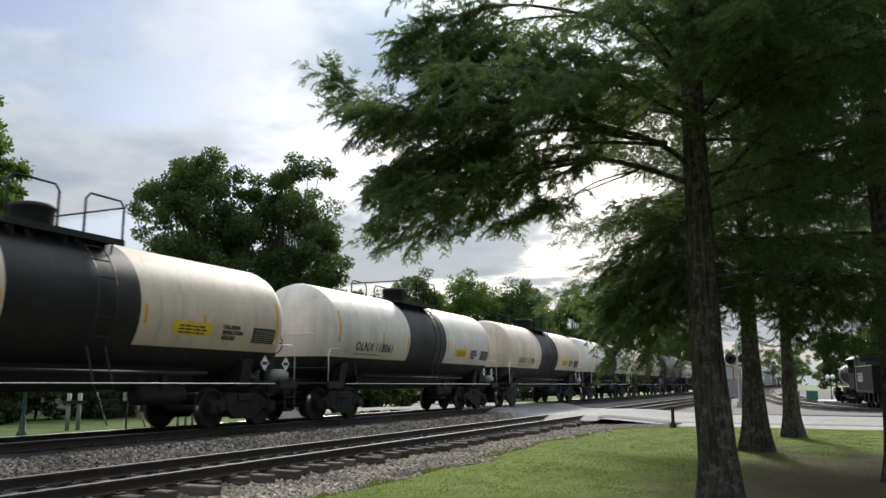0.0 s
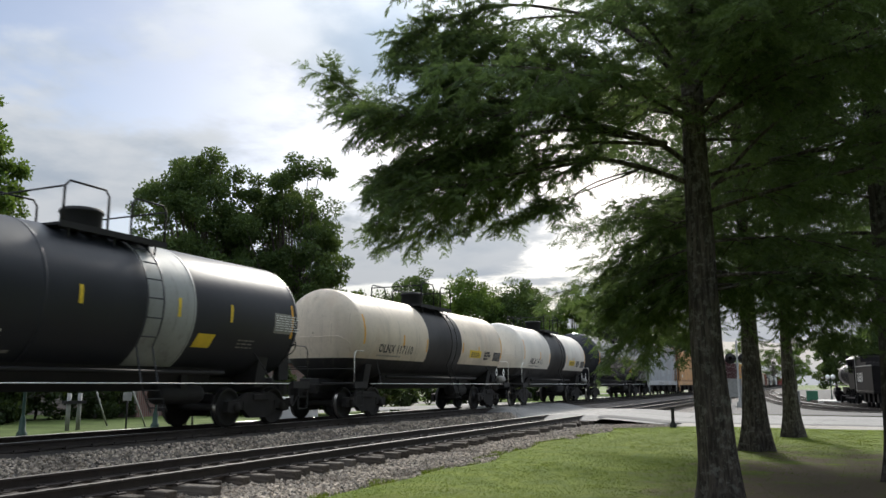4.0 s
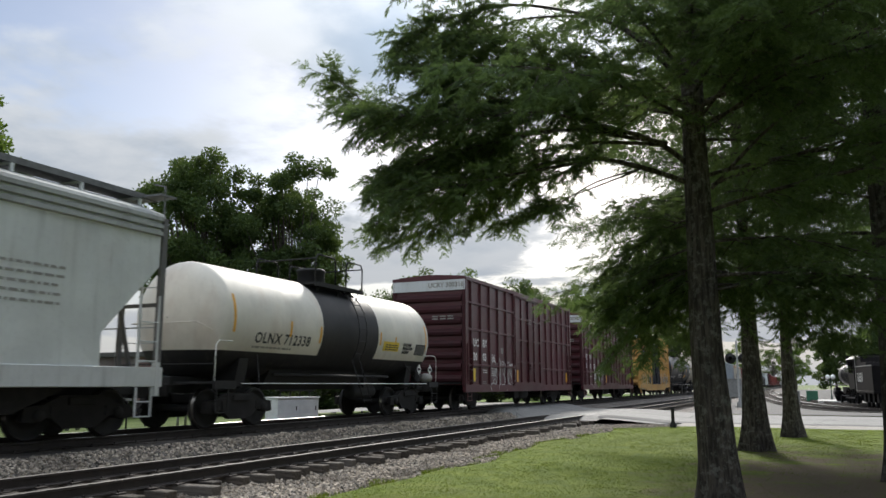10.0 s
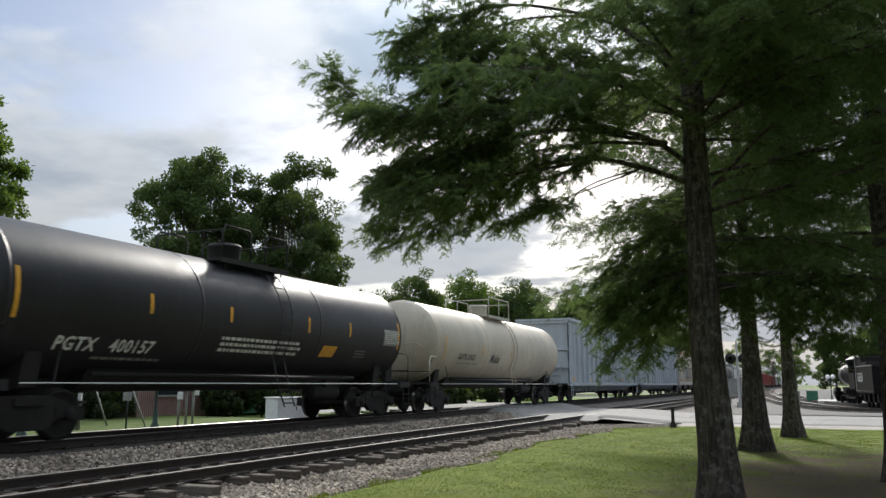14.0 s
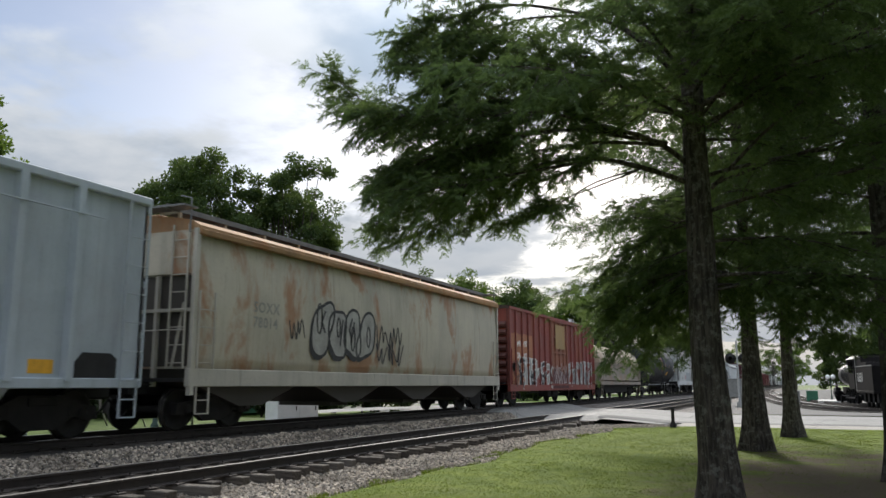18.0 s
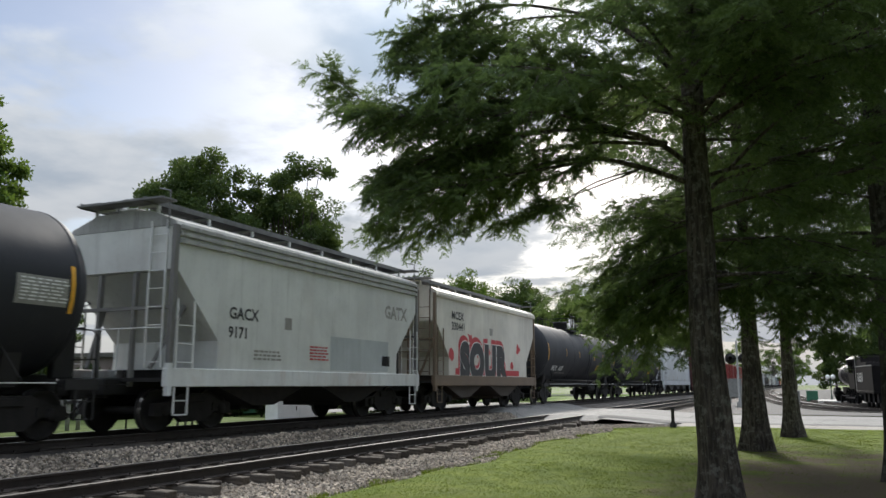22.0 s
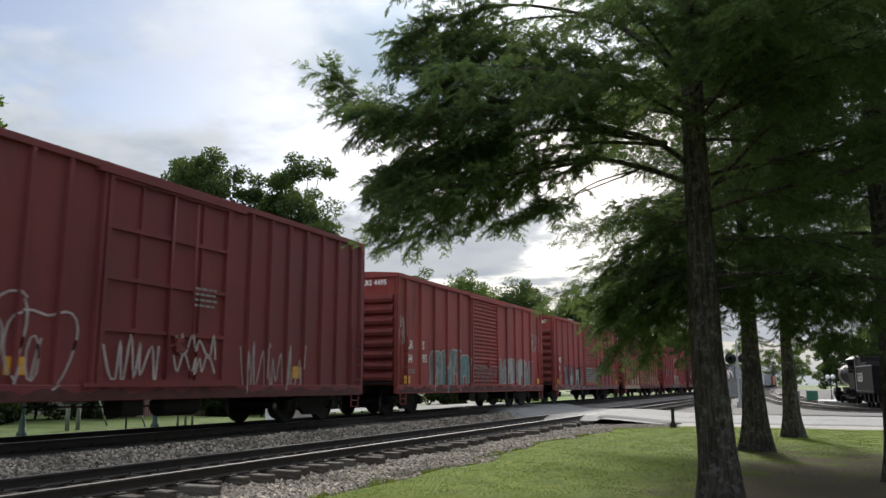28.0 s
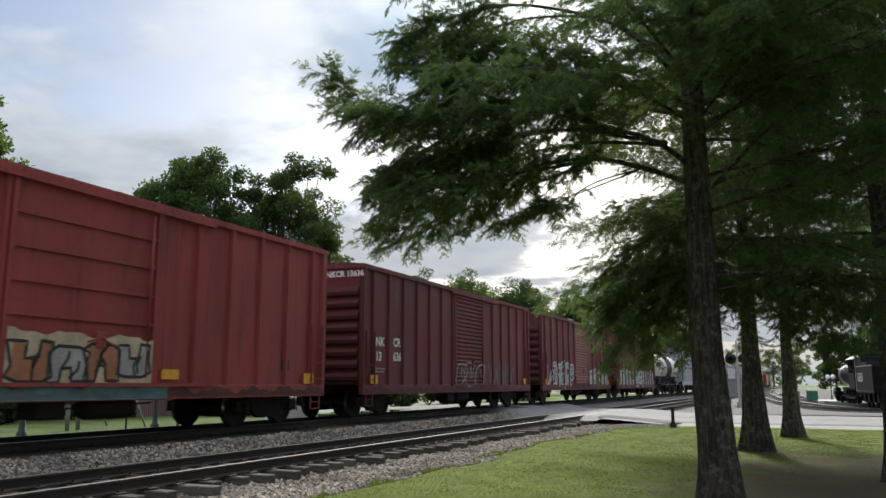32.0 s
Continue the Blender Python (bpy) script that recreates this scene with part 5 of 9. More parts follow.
def letter_form(rng, cy, cz, w, h, style):
    """The outline of one sprayed shape: a bubble or a tall block."""
    p1, p2 = rng.uniform(0, 6.28), rng.uniform(0, 6.28)
    out = []
    if style == "bubble":
        for i in range(30):
            a = 2 * math.pi * i / 30
            c, d = math.cos(a), math.sin(a)
            k = (abs(c) ** 3 + abs(d) ** 3) ** (-1 / 3) * (1 + 0.13 * math.sin(2 * a + p1) + 0.10 * math.sin(3 * a + p2))
            out.append((cy + 0.55 * w * k * c + 0.10 * w * d, cz + 0.50 * h * k * d))
    else:
        n = rng.randint(0, 1)
        s = [(-0.5, -0.5), (-0.18, -0.5), (-0.14, -0.08), (0.10, -0.08), (0.14, -0.5), (0.5, -0.5), (0.46, 0.1), (0.52, 0.38), (0.3, 0.52), (-0.3, 0.5), (-0.52, 0.36), (-0.46, -0.1)]
        if n:
            s = [(-q[0], -q[1]) for q in s]
        out = [(cy + w * (q[0] * 1.02 + rng.uniform(-0.04, 0.04)), cz + h * (q[1] + rng.uniform(-0.04, 0.04))) for q in s]
    return out


WILD = (((-0.42, -0.5), (-0.30, 0.1), (-0.36, 0.52)), ((-0.4, 0.42), (0.05, 0.55), (0.42, 0.25), (0.1, 0.0), (-0.25, -0.02)), ((-0.1, 0.0), (0.2, -0.3), (0.52, -0.5)),
        ((0.45, 0.38), (-0.1, 0.52), (-0.42, 0.05), (-0.2, -0.42), (0.42, -0.45)), ((0.38, 0.5), (0.30, -0.1), (0.36, -0.52)), ((-0.45, 0.5), (0.0, -0.5), (0.45, 0.55)),
        ((-0.5, -0.2), (0.0, 0.12), (0.55, 0.2)), ((-0.4, 0.5), (0.4, 0.42), (-0.3, -0.4), (0.5, -0.48)))


def wild_letter(b, rng, cy, cz, w, h, at, lift, lw, fill_slot):
    """Bent, overlapping strokes, each with its outline."""
    strokes = [WILD[rng.randrange(len(WILD))] for _ in range(rng.randint(3, 4))]
    lean = rng.uniform(0.0, 0.3)
    thick = 0.13 * h * rng.uniform(0.7, 1.3)
    lines = []
    for st in strokes:
        pts = [np.array([cy + w * (p[0] + lean * p[1] + rng.uniform(-0.06, 0.06)), max(cz - 0.5 * h + 0.6 * thick + lw, cz + 0.92 * h * (p[1] + rng.uniform(-0.05, 0.05)))]) for p in st]
        lines.append([tuple(p) for p in bent(pts, 5)])
    for ln in lines:
        spray_line(b, ln, thick + 2 * lw, at, lift, 0)
    for ln in lines:
        spray_line(b, ln[1:-1], thick, at, lift + 0.002, fill_slot)


def throwup(car, y0, y1, z0, z1, n, fill, line, seed, style="bubble", lw=0.05, shade=None, second=None, label="sprayed graffiti"):
    """A row of overlapping sprayed shapes, outlined, filled where a fill is given, with strokes inside."""
    rng = random.Random(seed)
    at = face_of(car)
    b = Mb()
    mats = [line, fill or line, shade or line, second or fill or line]
    w = (y1 - y0) / n
    for i in range(n):
        cy = y0 + w * (i + 0.5)
        h = (z1 - z0) * rng.uniform(0.80, 1.0)
        cz = z0 + h / 2 + (z1 - z0 - h) * rng.random()
        if style == "wild":
            wild_letter(b, rng, cy, cz, w * 1.25, h, at, 0.004 + 0.004 * (i % 2), lw, 3 if second and i % 2 else 1)
            continue
        form = letter_form(rng, cy, cz, w * rng.uniform(1.0, 1.2), h, style)
        form = [(p, max(z0 - 0.02, min(z1 + 0.15, q))) for p, q in form]
        lift = 0.004 + 0.0012 * (i % 2)
        if shade:
            spray_fill(b, [(p - 0.10, q - 0.10) for p, q in form], at, 0.0025, 2)
        if fill:
            spray_fill(b, form, at, lift, 3 if second and i % 2 else 1)
        spray_line(b, form, lw, at, lift + 0.003, 0, True)
        for j in range(rng.randint(1, 3)):
            k = rng.uniform(0.18, 0.32)
            u, v = cy + w * rng.uniform(-0.22, 0.22), cz + h * rng.uniform(-0.22, 0.22)
            if style == "bubble" and j == 0:
                spray_line(b, [(u + k * w * 0.5 * math.cos(t * 0.7), v + k * h * math.sin(t * 0.7)) for t in range(9)], lw * 0.8, at, lift + 0.004, 0, True)
            else:
                bend = rng.uniform(-0.15, 0.15)
                spray_line(b, [(u - w * bend, v - h * k), (u + w * bend * 0.6, v), (u + w * 0.12, v + h * k)], lw * 0.9, at, lift + 0.004, 0)
    return tagged(part("graffiti", b, mats, car, recalc=False), label, kind="stuff")


def scrawl(car, y0, y1, z0, z1, mat, seed, lw=0.03, runs=2, label="quick sprayed scrawl"):
    rng = random.Random(seed)
    at = face_of(car)
    b = Mb()
    for r in range(runs):
        za, zb = z0 + (z1 - z0) * r / runs, z0 + (z1 - z0) * (r + 1) / runs
        n = max(7, int((y1 - y0) / 0.13))
        ctrl = [np.array([y0 + (y1 - y0) * (i + rng.uniform(-0.9, 0.9)) / n, (za if i % 2 else zb) + (zb - za) * rng.uniform(-0.25, 0.25) * (1 if i % 2 else -1)]) for i in range(n + 1)]
        pts = [(p[0], min(max(p[1], z0), z1 + 0.1)) for p in bent(ctrl, 4)]
        spray_line(b, pts, lw, at, 0.006)
    return tagged(part("graffiti", b, mat, car, recalc=False), label, kind="stuff")


def wash(car, y0, y1, z0, z1, mat, seed, rough=0.12, name="paint_patch", label=""):
    """A patch of paint with an uneven upper edge."""
    rng = random.Random(seed)
    p, q = rng.uniform(0, 6), rng.uniform(0, 6)
    n = max(6, int((y1 - y0) / 0.12))
    top = []
    for i in range(n + 1):
        y = y1 + (y0 - y1) * i / n
        top.append((y, z1 - rough * (0.5 + 0.3 * math.sin(5.1 * y + p) + 0.2 * math.sin(13.7 * y + q)) - rough * 0.25 * rng.random()))
    b = Mb()
    at = face_of(car)
    spray_fill(b, [(y0, z0), (y1, z0)] + top, (lambda y: 1.604) if z1 < 1.06 else at, 0.002)
    return part(name, b, mat, car, label, recalc=False)


# ---- trees ----


def leaf_mesh(name, pos, axis, side, length, width, mat, slim=False):
    """Kite-shaped leaves, or slim needles, from arrays of bases, axes, side directions, lengths and widths."""
    n = len(pos)
    axis = axis / np.linalg.norm(axis, axis=1, keepdims=True)
    side = side - axis * np.sum(side * axis, axis=1, keepdims=True)
    side /= np.linalg.norm(side, axis=1, keepdims=True) + 1e-9
    l, w = length[:, None], width[:, None]
    k = 3 if slim else 4
    v = np.empty((n, k, 3))
    if slim:
        v[:, 0] = pos + side * w / 2
        v[:, 1] = pos + axis * l
        v[:, 2] = pos - side * w / 2
    else:
        v[:, 0] = pos
        v[:, 1] = pos + axis * l * 0.45 + side * w / 2
        v[:, 2] = pos + axis * l
        v[:, 3] = pos + axis * l * 0.45 - side * w / 2
    me = bpy.data.meshes.new(name)
    me.vertices.add(n * k)
    me.vertices.foreach_set("co", v.reshape(-1))
    me.loops.add(n * k)
    me.loops.foreach_set("vertex_index", np.arange(n * k, dtype=np.int32))
    me.polygons.add(n)
    me.polygons.foreach_set("loop_start", np.arange(0, n * k, k, dtype=np.int32))
    me.update(calc_edges=True)
    me.materials.append(mat)
    return me


def limb_curve(base, az, length, rise, droop, n, rng):
    d = np.array([math.cos(az), math.sin(az), 0.0])
    s = np.array([-d[1], d[0], 0.0])
    w = rng.uniform(-0.10, 0.10)
    pts = []
    for i in range(n + 1):
        t = i / n
        pts.append(base + d * length * t + s * length * w * t * t + np.array([0, 0, rise * t - droop * t * t]))
    return pts


def unit(v):
    return v / (np.linalg.norm(v, axis=-1, keepdims=True) + 1e-9)


UPWARD = np.array([0.0, 0.0, 1.0])


def leaf_sprays(tree, cname, rng, twigs, coarse, mat):
    """Feathers of slim leaflets, in two ranks, hung along twigs given as (base, direction, length)."""
    B = np.array([t[0] for t in twigs])
    D = unit(np.array([t[1] for t in twigs]))
    L = np.array([t[2] for t in twigs])
    counts = np.maximum(3, (L / (0.024 * coarse)).astype(int))
    idx = np.repeat(np.arange(len(B)), counts)
    first = np.repeat(np.cumsum(counts) - counts, counts)
    k = np.arange(len(idx)) - first
    t = (k + rng.random(len(idx))) / counts[idx]
    d = D[idx]
    h = unit(np.cross(d, UPWARD))
    sg = np.where(k % 2, 1.0, -1.0)[:, None]
    base = B[idx] + d * (t * L[idx])[:, None] - UPWARD * (0.22 * L[idx] * t * t)[:, None]
    drop = rng.uniform(-0.75, 0.22, len(idx))[:, None]
    ax = unit(d * 0.62 + h * sg * rng.uniform(0.35, 0.9, len(idx))[:, None] + UPWARD * drop)
    fl = rng.uniform(0.075, 0.165, len(idx)) * (1 - 0.3 * t) * (1 + 0.75 * (coarse - 1))
    plane_side = unit(np.cross(ax, unit(rng.normal(size=ax.shape) * 0.55 + UPWARD)))
    per = 7 if coarse < 1.3 else 5
    n = len(idx) * per
    kk = np.tile(np.arange(per), len(idx))
    P, A, S, F = np.repeat(base, per, 0), np.repeat(ax, per, 0), np.repeat(plane_side, per, 0), np.repeat(fl, per)
    tt = (kk + 0.3 + 0.4 * rng.random(n)) / per
    sgn = np.where(kk % 2, 1.0, -1.0)[:, None]
    last = (kk == per - 1)[:, None]
    la = np.where(last, A, A * 0.72 + S * sgn * 0.70 - UPWARD * 0.10)
    pos = P + A * (tt * F)[:, None]
    ln = F * (0.52 - 0.20 * tt) * rng.uniform(0.8, 1.2, n)
    me = leaf_mesh(cname, pos, la, A + S * 0.3, ln, ln * 0.40, mat, True)
    cr = new(cname, me)
    cr.parent = tree
    tagged(cr, "dark green feathery hanging needles", kind="stuff")


def twig_lines(tree, twigs, w):
    """The bare wood of the twigs."""
    P = np.array([t[0] for t in twigs])
    A = np.array([t[1] for t in twigs])
    L = np.array([t[2] for t in twigs])
    me = leaf_mesh("twig", P, A - UPWARD * 0.1, np.cross(A, UPWARD) * 0.3 + UPWARD, L, np.full(len(L), w), M_CYPBARK, True)
    ob = new("twig", me)
    ob.parent = tree
    tagged(ob, kind="stuff")


def clothe(pts, rng, lb, twigs, t0, spread, gap, twig_gap, size):
    """Side branches in a flat spread along a limb, each set with twigs."""
    m = len(pts) - 1
    seg = [np.linalg.norm(pts[i + 1] - pts[i]) for i in range(m)]
    total = sum(seg)
    n = max(3, int(total * (1 - t0) / (gap * 0.62)))
    for i in range(n + 2):
        t = min(1.0, t0 + (1 - t0) * (i + rng.random()) / n)
        f = t * m
        j = min(int(f), m - 1)
        p = pts[j] + (pts[j + 1] - pts[j]) * (f - j)
        tan = unit(pts[j + 1] - pts[j])
        hz = unit(np.cross(tan, UPWARD))
        sg = 1 if i % 2 else -1
        ang = rng.uniform(0.55, 1.25) * (1 - 0.35 * t) if i < n else rng.uniform(0, 0.3)
        d = unit(tan * math.cos(ang) + hz * sg * math.sin(ang) + UPWARD * rng.uniform(-0.62, 0.55))
        sl = spread * rng.uniform(0.5, 1.1) * (1.1 - 0.55 * t)
        sag = rng.uniform(0.08, 0.30)
        q = [p + d * sl * u - UPWARD * sag * sl * u * u for u in (0, 0.33, 0.67, 1.0)]
        lb.tube([tuple(c) for c in q], 0.006 + 0.004 * sl, 3, 0, False, 0.003)
        h2 = unit(np.cross(d, UPWARD))
        k = max(2, int(sl / twig_gap))
        for w in range(k + 1):
            u = (w + rng.random()) / k if w < k else 0.98
            c = p + d * sl * u - UPWARD * sag * sl * u * u
            a2 = rng.uniform(0.35, 1.15) * (1 if w % 2 else -1) if w < k else rng.uniform(-0.3, 0.3)
            td = unit(d * math.cos(a2) + h2 * math.sin(a2) + UPWARD * rng.uniform(-0.75, 0.35))
            twigs.append((c, td, rng.uniform(0.18, 0.42) * (1.1 - 0.35 * u) * size))


def cypress(name, label, x, y, height, radius, dbh, seed, first=2.9, coarse=1.0, boughs=(), wanted=(), step=0.24, top_cut=99.0, profile=None, clear=None, gap=0.17, flare=1.5, decay=0.55, lean=0.0):
    """A bald cypress: flared fluted trunk, level limbs, flat side branches and hanging feathery sprays. boughs: limbs by their
    control points (leftward, away, up) with the bare share, spread and gap; wanted: limbs of (height, azimuth, length, rise, droop)."""
    rng = np.random.default_rng(seed)
    tree = root(name, label, "tree", "", pose(x, y, 0))
    lx, ly = -0.912 * lean, -0.41 * lean
    b = Mb()
    n = 36
    zs = [-0.08, 0.0, 0.08, 0.2, 0.35, 0.55, 0.8, 1.1, 1.5, 2.0, 2.6, 3.4, 4.4, 5.6, 7.0, 9.0, 11.5, height]
    zs = [z for z in zs if z <= height]
    for z in zs:
        r = dbh / 2 * (1 - 0.93 * (max(0, z - 1.2) / height) ** 0.85) * (1 + (flare - 1) * math.exp(-z / decay))
        r = max(r, 0.02)
        k = smooth(0.0, 2.4, z)
        for j in range(n):
            a = 2 * math.pi * j / n
            rr = r * (1 + 0.13 * math.exp(-z / 0.6) * math.sin(5 * a + seed) + 0.05 * math.exp(-z / 0.9) * math.sin(9 * a) + 0.03 * math.sin(7 * a + z * 2.2) + 0.02 * math.sin(11 * a - z * 3.1))
            b.v.append((rr * math.cos(a) + lx * k, rr * math.sin(a) + ly * k, z))
    for i in range(len(zs) - 1):
        for j in range(n):
            b.f.append([i * n + j, i * n + (j + 1) % n, (i + 1) * n + (j + 1) % n, (i + 1) * n + j])
            b.m.append(0), b.s.append(True)
    part("trunk", b, M_CYPBARK, tree, recalc=False)
    fine_twigs, twigs, top_twigs = [], [], []
    lw, aw = np.array([-0.912, -0.41, 0.0]), np.array([-0.41, 0.912, 0.0])
    for ctrl, t0, spread, g, thick in boughs:
        pts = bent([lw * p[0] + aw * p[1] + UPWARD * p[2] for p in ctrl])
        lb = Mb()
        lb.tube([tuple(p) for p in pts], thick * 0.8, 7, 0, False, 0.006)
        clothe(pts, rng, lb, fine_twigs, t0, spread, g, 0.105, 1.0)
        part("limb", lb, M_CYPBARK, tree, recalc=False)
    limbs = list(wanted)
    z = first
    k = 0
    while z < min(height - 0.6, top_cut):
        az = (k * 2.399963 + rng.uniform(-0.35, 0.35)) % (2 * math.pi)
        f = (z - first) / (height - first)
        r = profile(z) if profile else radius * (1 - f) ** 0.7
        ln = max(0.4, r * rng.uniform(0.78, 1.06))
        if clear is None or clear(az, z):
            limbs.append((z, az, ln, ln * (0.20 + 0.25 * f) + rng.uniform(-0.15, 0.15), ln * 0.20))
        z += step * rng.uniform(0.7, 1.3)
        k += 1
    n_low = len(limbs)
    zt = max(top_cut, z)
    while zt < height - 0.5:                    # the upper crown, coarser
        f = (zt - first) / (height - first)
        az = (k * 2.399963 + rng.uniform(-0.35, 0.35)) % (2 * math.pi)
        ln = max(0.5, radius * 1.05 * (1 - f) ** 0.7)
        limbs.append((zt, az, ln, ln * 0.45, ln * 0.2))
        zt += 0.24
        k += 1
    for li, (z, az, ln, rise, droop) in enumerate(limbs):
        up = li >= n_low
        pts = limb_curve(np.array([lx, ly, z]), az, ln, rise, droop, max(5, int(ln * 2.2)), rng)
        lb = Mb()
        lb.tube([tuple(p) for p in pts], max(0.010, 0.0055 * ln + 0.006), 6, 0, False, 0.006)
        clothe(pts, rng, lb, top_twigs if up else twigs, 0.10, 1.0, gap * (5.0 if up else 1.0), 0.40 if up else 0.12 * coarse ** 0.5, 2.2 if up else 1.0 + 0.3 * (coarse - 1))
        part("limb", lb, M_CYPBARK, tree, recalc=False)
    for tw, size, cname in ((fine_twigs, 1.0, "crown"), (twigs, coarse, "crown"), (top_twigs, 4.0, "upper_crown")):
        if tw:
            leaf_sprays(tree, cname, rng, tw, size, M_CYPRESS)
    if fine_twigs:
        twig_lines(tree, fine_twigs, 0.006)
    return tree


LEFT = math.atan2(-0.41, -0.912)                # along the tracks' near side as an azimuth
TOWARD = math.atan2(-0.9, 0.1)


def angle_gap(a, b):
    return abs((a - b + math.pi) % (2 * math.pi) - math.pi)


def near_profile(z):
    return 3.7 if z < 3.4 else 4.2 - 0.25 * max(0, z - 5.6)


def near_clear(az, z):
    if angle_gap(az, TOWARD) < 0.95 and z < 4.7:
        return False
    g = angle_gap(az, LEFT)
    if g < 0.85 or (z < 4.9 and angle_gap(az, LEFT - 0.25) < 1.15):
        return False
    return True


NEAR_BOUGHS = (
    # the low drooping limb and its forks
    (((0.10, 0, 4.15), (0.87, 0, 4.41), (1.48, 0, 4.52), (2.15, 0, 4.45), (2.87, 0.1, 4.22), (3.48, 0.1, 3.98), (4.22, 0.1, 3.79)), 0.30, 0.72, 0.10, 0.05),
    (((1.48, 0, 4.50), (2.17, -0.45, 4.26), (2.87, -0.8, 4.04), (3.39, -1, 3.88), (3.91, -1, 3.84)), 0.35, 0.7, 0.11, 0.028),
    (((1.48, 0, 4.50), (2.17, 0.5, 4.32), (2.96, 0.9, 4.10), (3.65, 1.1, 3.88), (4.17, 1.2, 3.76)), 0.35, 0.75, 0.11, 0.028),
    (((0.87, -0.1, 4.35), (1.50, -0.3, 4.12), (2.00, -0.5, 3.80), (2.22, -0.6, 3.70)), 0.40, 0.35, 0.16, 0.016),
    (((0.87, 0.1, 4.38), (1.50, 0.5, 4.20), (2.17, 0.8, 4.00), (2.52, 0.9, 3.86)), 0.40, 0.4, 0.15, 0.016),
    # the great middle limb, its tip turned up
    (((0.10, 0, 4.35), (0.60, 0, 4.75), (1.38, 0.1, 5.05), (2.00, 0.1, 5.30), (2.70, 0.1, 5.38), (3.35, 0.1, 5.32), (4.35, 0, 5.20), (4.87, -0.1, 5.55)), 0.25, 0.85, 0.09, 0.05),
    (((1.38, 0.1, 5.00), (2.17, -0.5, 5.00), (3.04, -0.8, 4.85), (3.91, -0.9, 4.80), (4.39, -1, 4.85)), 0.30, 0.8, 0.09, 0.03),
    (((0.60, 0, 4.72), (1.40, 0.5, 4.90), (2.35, 0.9, 4.85), (3.22, 1.1, 4.60), (3.91, 1.2, 4.45)), 0.34, 0.85, 0.09, 0.035),
    (((1.00, 0, 4.88), (2.00, -0.2, 4.85), (2.87, -0.3, 4.65), (3.65, -0.4, 4.42), (4.04, -0.4, 4.22)), 0.36, 0.75, 0.085, 0.035),
    (((1.20, 0, 4.95), (2.17, 0.2, 4.95), (3.04, 0.3, 4.75), (3.91, 0.3, 4.60), (4.26, 0.3, 4.40)), 0.34, 0.8, 0.085, 0.03),
    (((0.40, 0.2, 4.80), (1.80, 0.8, 5.20), (2.87, 1.2, 5.20), (4.00, 1.3, 5.25), (4.39, 1.3, 5.55)), 0.28, 0.8, 0.10, 0.035),
    (((2.70, 0.1, 5.35), (3.39, -0.3, 5.55), (3.91, -0.4, 5.75)), 0.1, 0.55, 0.11, 0.02),
    # level limbs above it
    (((0.10, 0, 5.00), (1.00, -0.4, 5.38), (2.00, -0.6, 5.55), (2.87, -0.7, 5.62), (3.48, -0.7, 5.60)), 0.22, 0.75, 0.10, 0.03),
    (((0.10, 0, 5.10), (1.00, 0.4, 5.42), (2.00, 0.8, 5.60), (2.87, 1.1, 5.65), (3.39, 1.2, 5.70)), 0.22, 0.8, 0.10, 0.03),
    (((0.10, 0, 5.20), (0.90, -0.3, 5.65), (1.90, -0.5, 5.83), (2.78, -0.6, 5.95), (3.30, -0.6, 6.00)), 0.25, 0.65, 0.11, 0.03),
    (((0.10, 0, 5.35), (0.90, 0.4, 5.75), (1.80, 0.7, 5.90), (2.78, 0.9, 6.05), (3.30, 1, 6.10)), 0.25, 0.65, 0.11, 0.03),
    # the top limbs
    (((0.10, 0, 5.50), (1.02, 0, 6.40), (2.10, 0, 6.72), (2.87, 0, 6.72), (3.57, 0, 6.50), (3.96, 0, 6.30)), 0.52, 0.7, 0.10, 0.04),
    (((0.10, 0, 5.80), (1.10, 0.5, 6.75), (2.17, 0.8, 6.95), (3.04, 1, 6.80), (3.65, 1.1, 6.70)), 0.50, 0.7, 0.11, 0.035),
    (((0.10, 0, 6.10), (1.10, -0.4, 6.90), (2.17, -0.6, 7.10), (3.13, -0.7, 6.95), (3.83, -0.7, 6.85)), 0.5, 0.75, 0.11, 0.035),
    # limbs that droop towards the lawn in front
    (((0.0, 0, 4.9), (-0.6, -1.5, 5.15), (-1.2, -3.0, 4.9), (-1.7, -4.2, 4.45)), 0.45, 0.6, 0.13, 0.03),
    (((0.0, 0, 5.0), (-1.0, -1.2, 5.2), (-2.0, -2.5, 4.95), (-2.8, -3.5, 4.5)), 0.45, 0.6, 0.13, 0.03),
    (((0.0, 0, 5.1), (-0.2, -1.8, 5.4), (-0.5, -3.5, 5.15), (-0.8, -4.5, 4.75)), 0.5, 0.6, 0.13, 0.03),
    # two bare-backed limbs on the other side
    (((-0.10, 0, 4.10), (-0.69, -0.35, 4.75), (-1.27, -0.7, 5.25), (-1.55, -0.9, 5.80), (-1.70, -1.1, 6.40)), 0.55, 0.6, 0.13, 0.035),
    (((-0.10, 0, 4.15), (-0.90, -0.3, 4.42), (-1.68, -0.5, 4.62), (-2.48, -0.7, 4.90), (-3.30, -0.9, 5.05)), 0.45, 0.6, 0.13, 0.03),
)
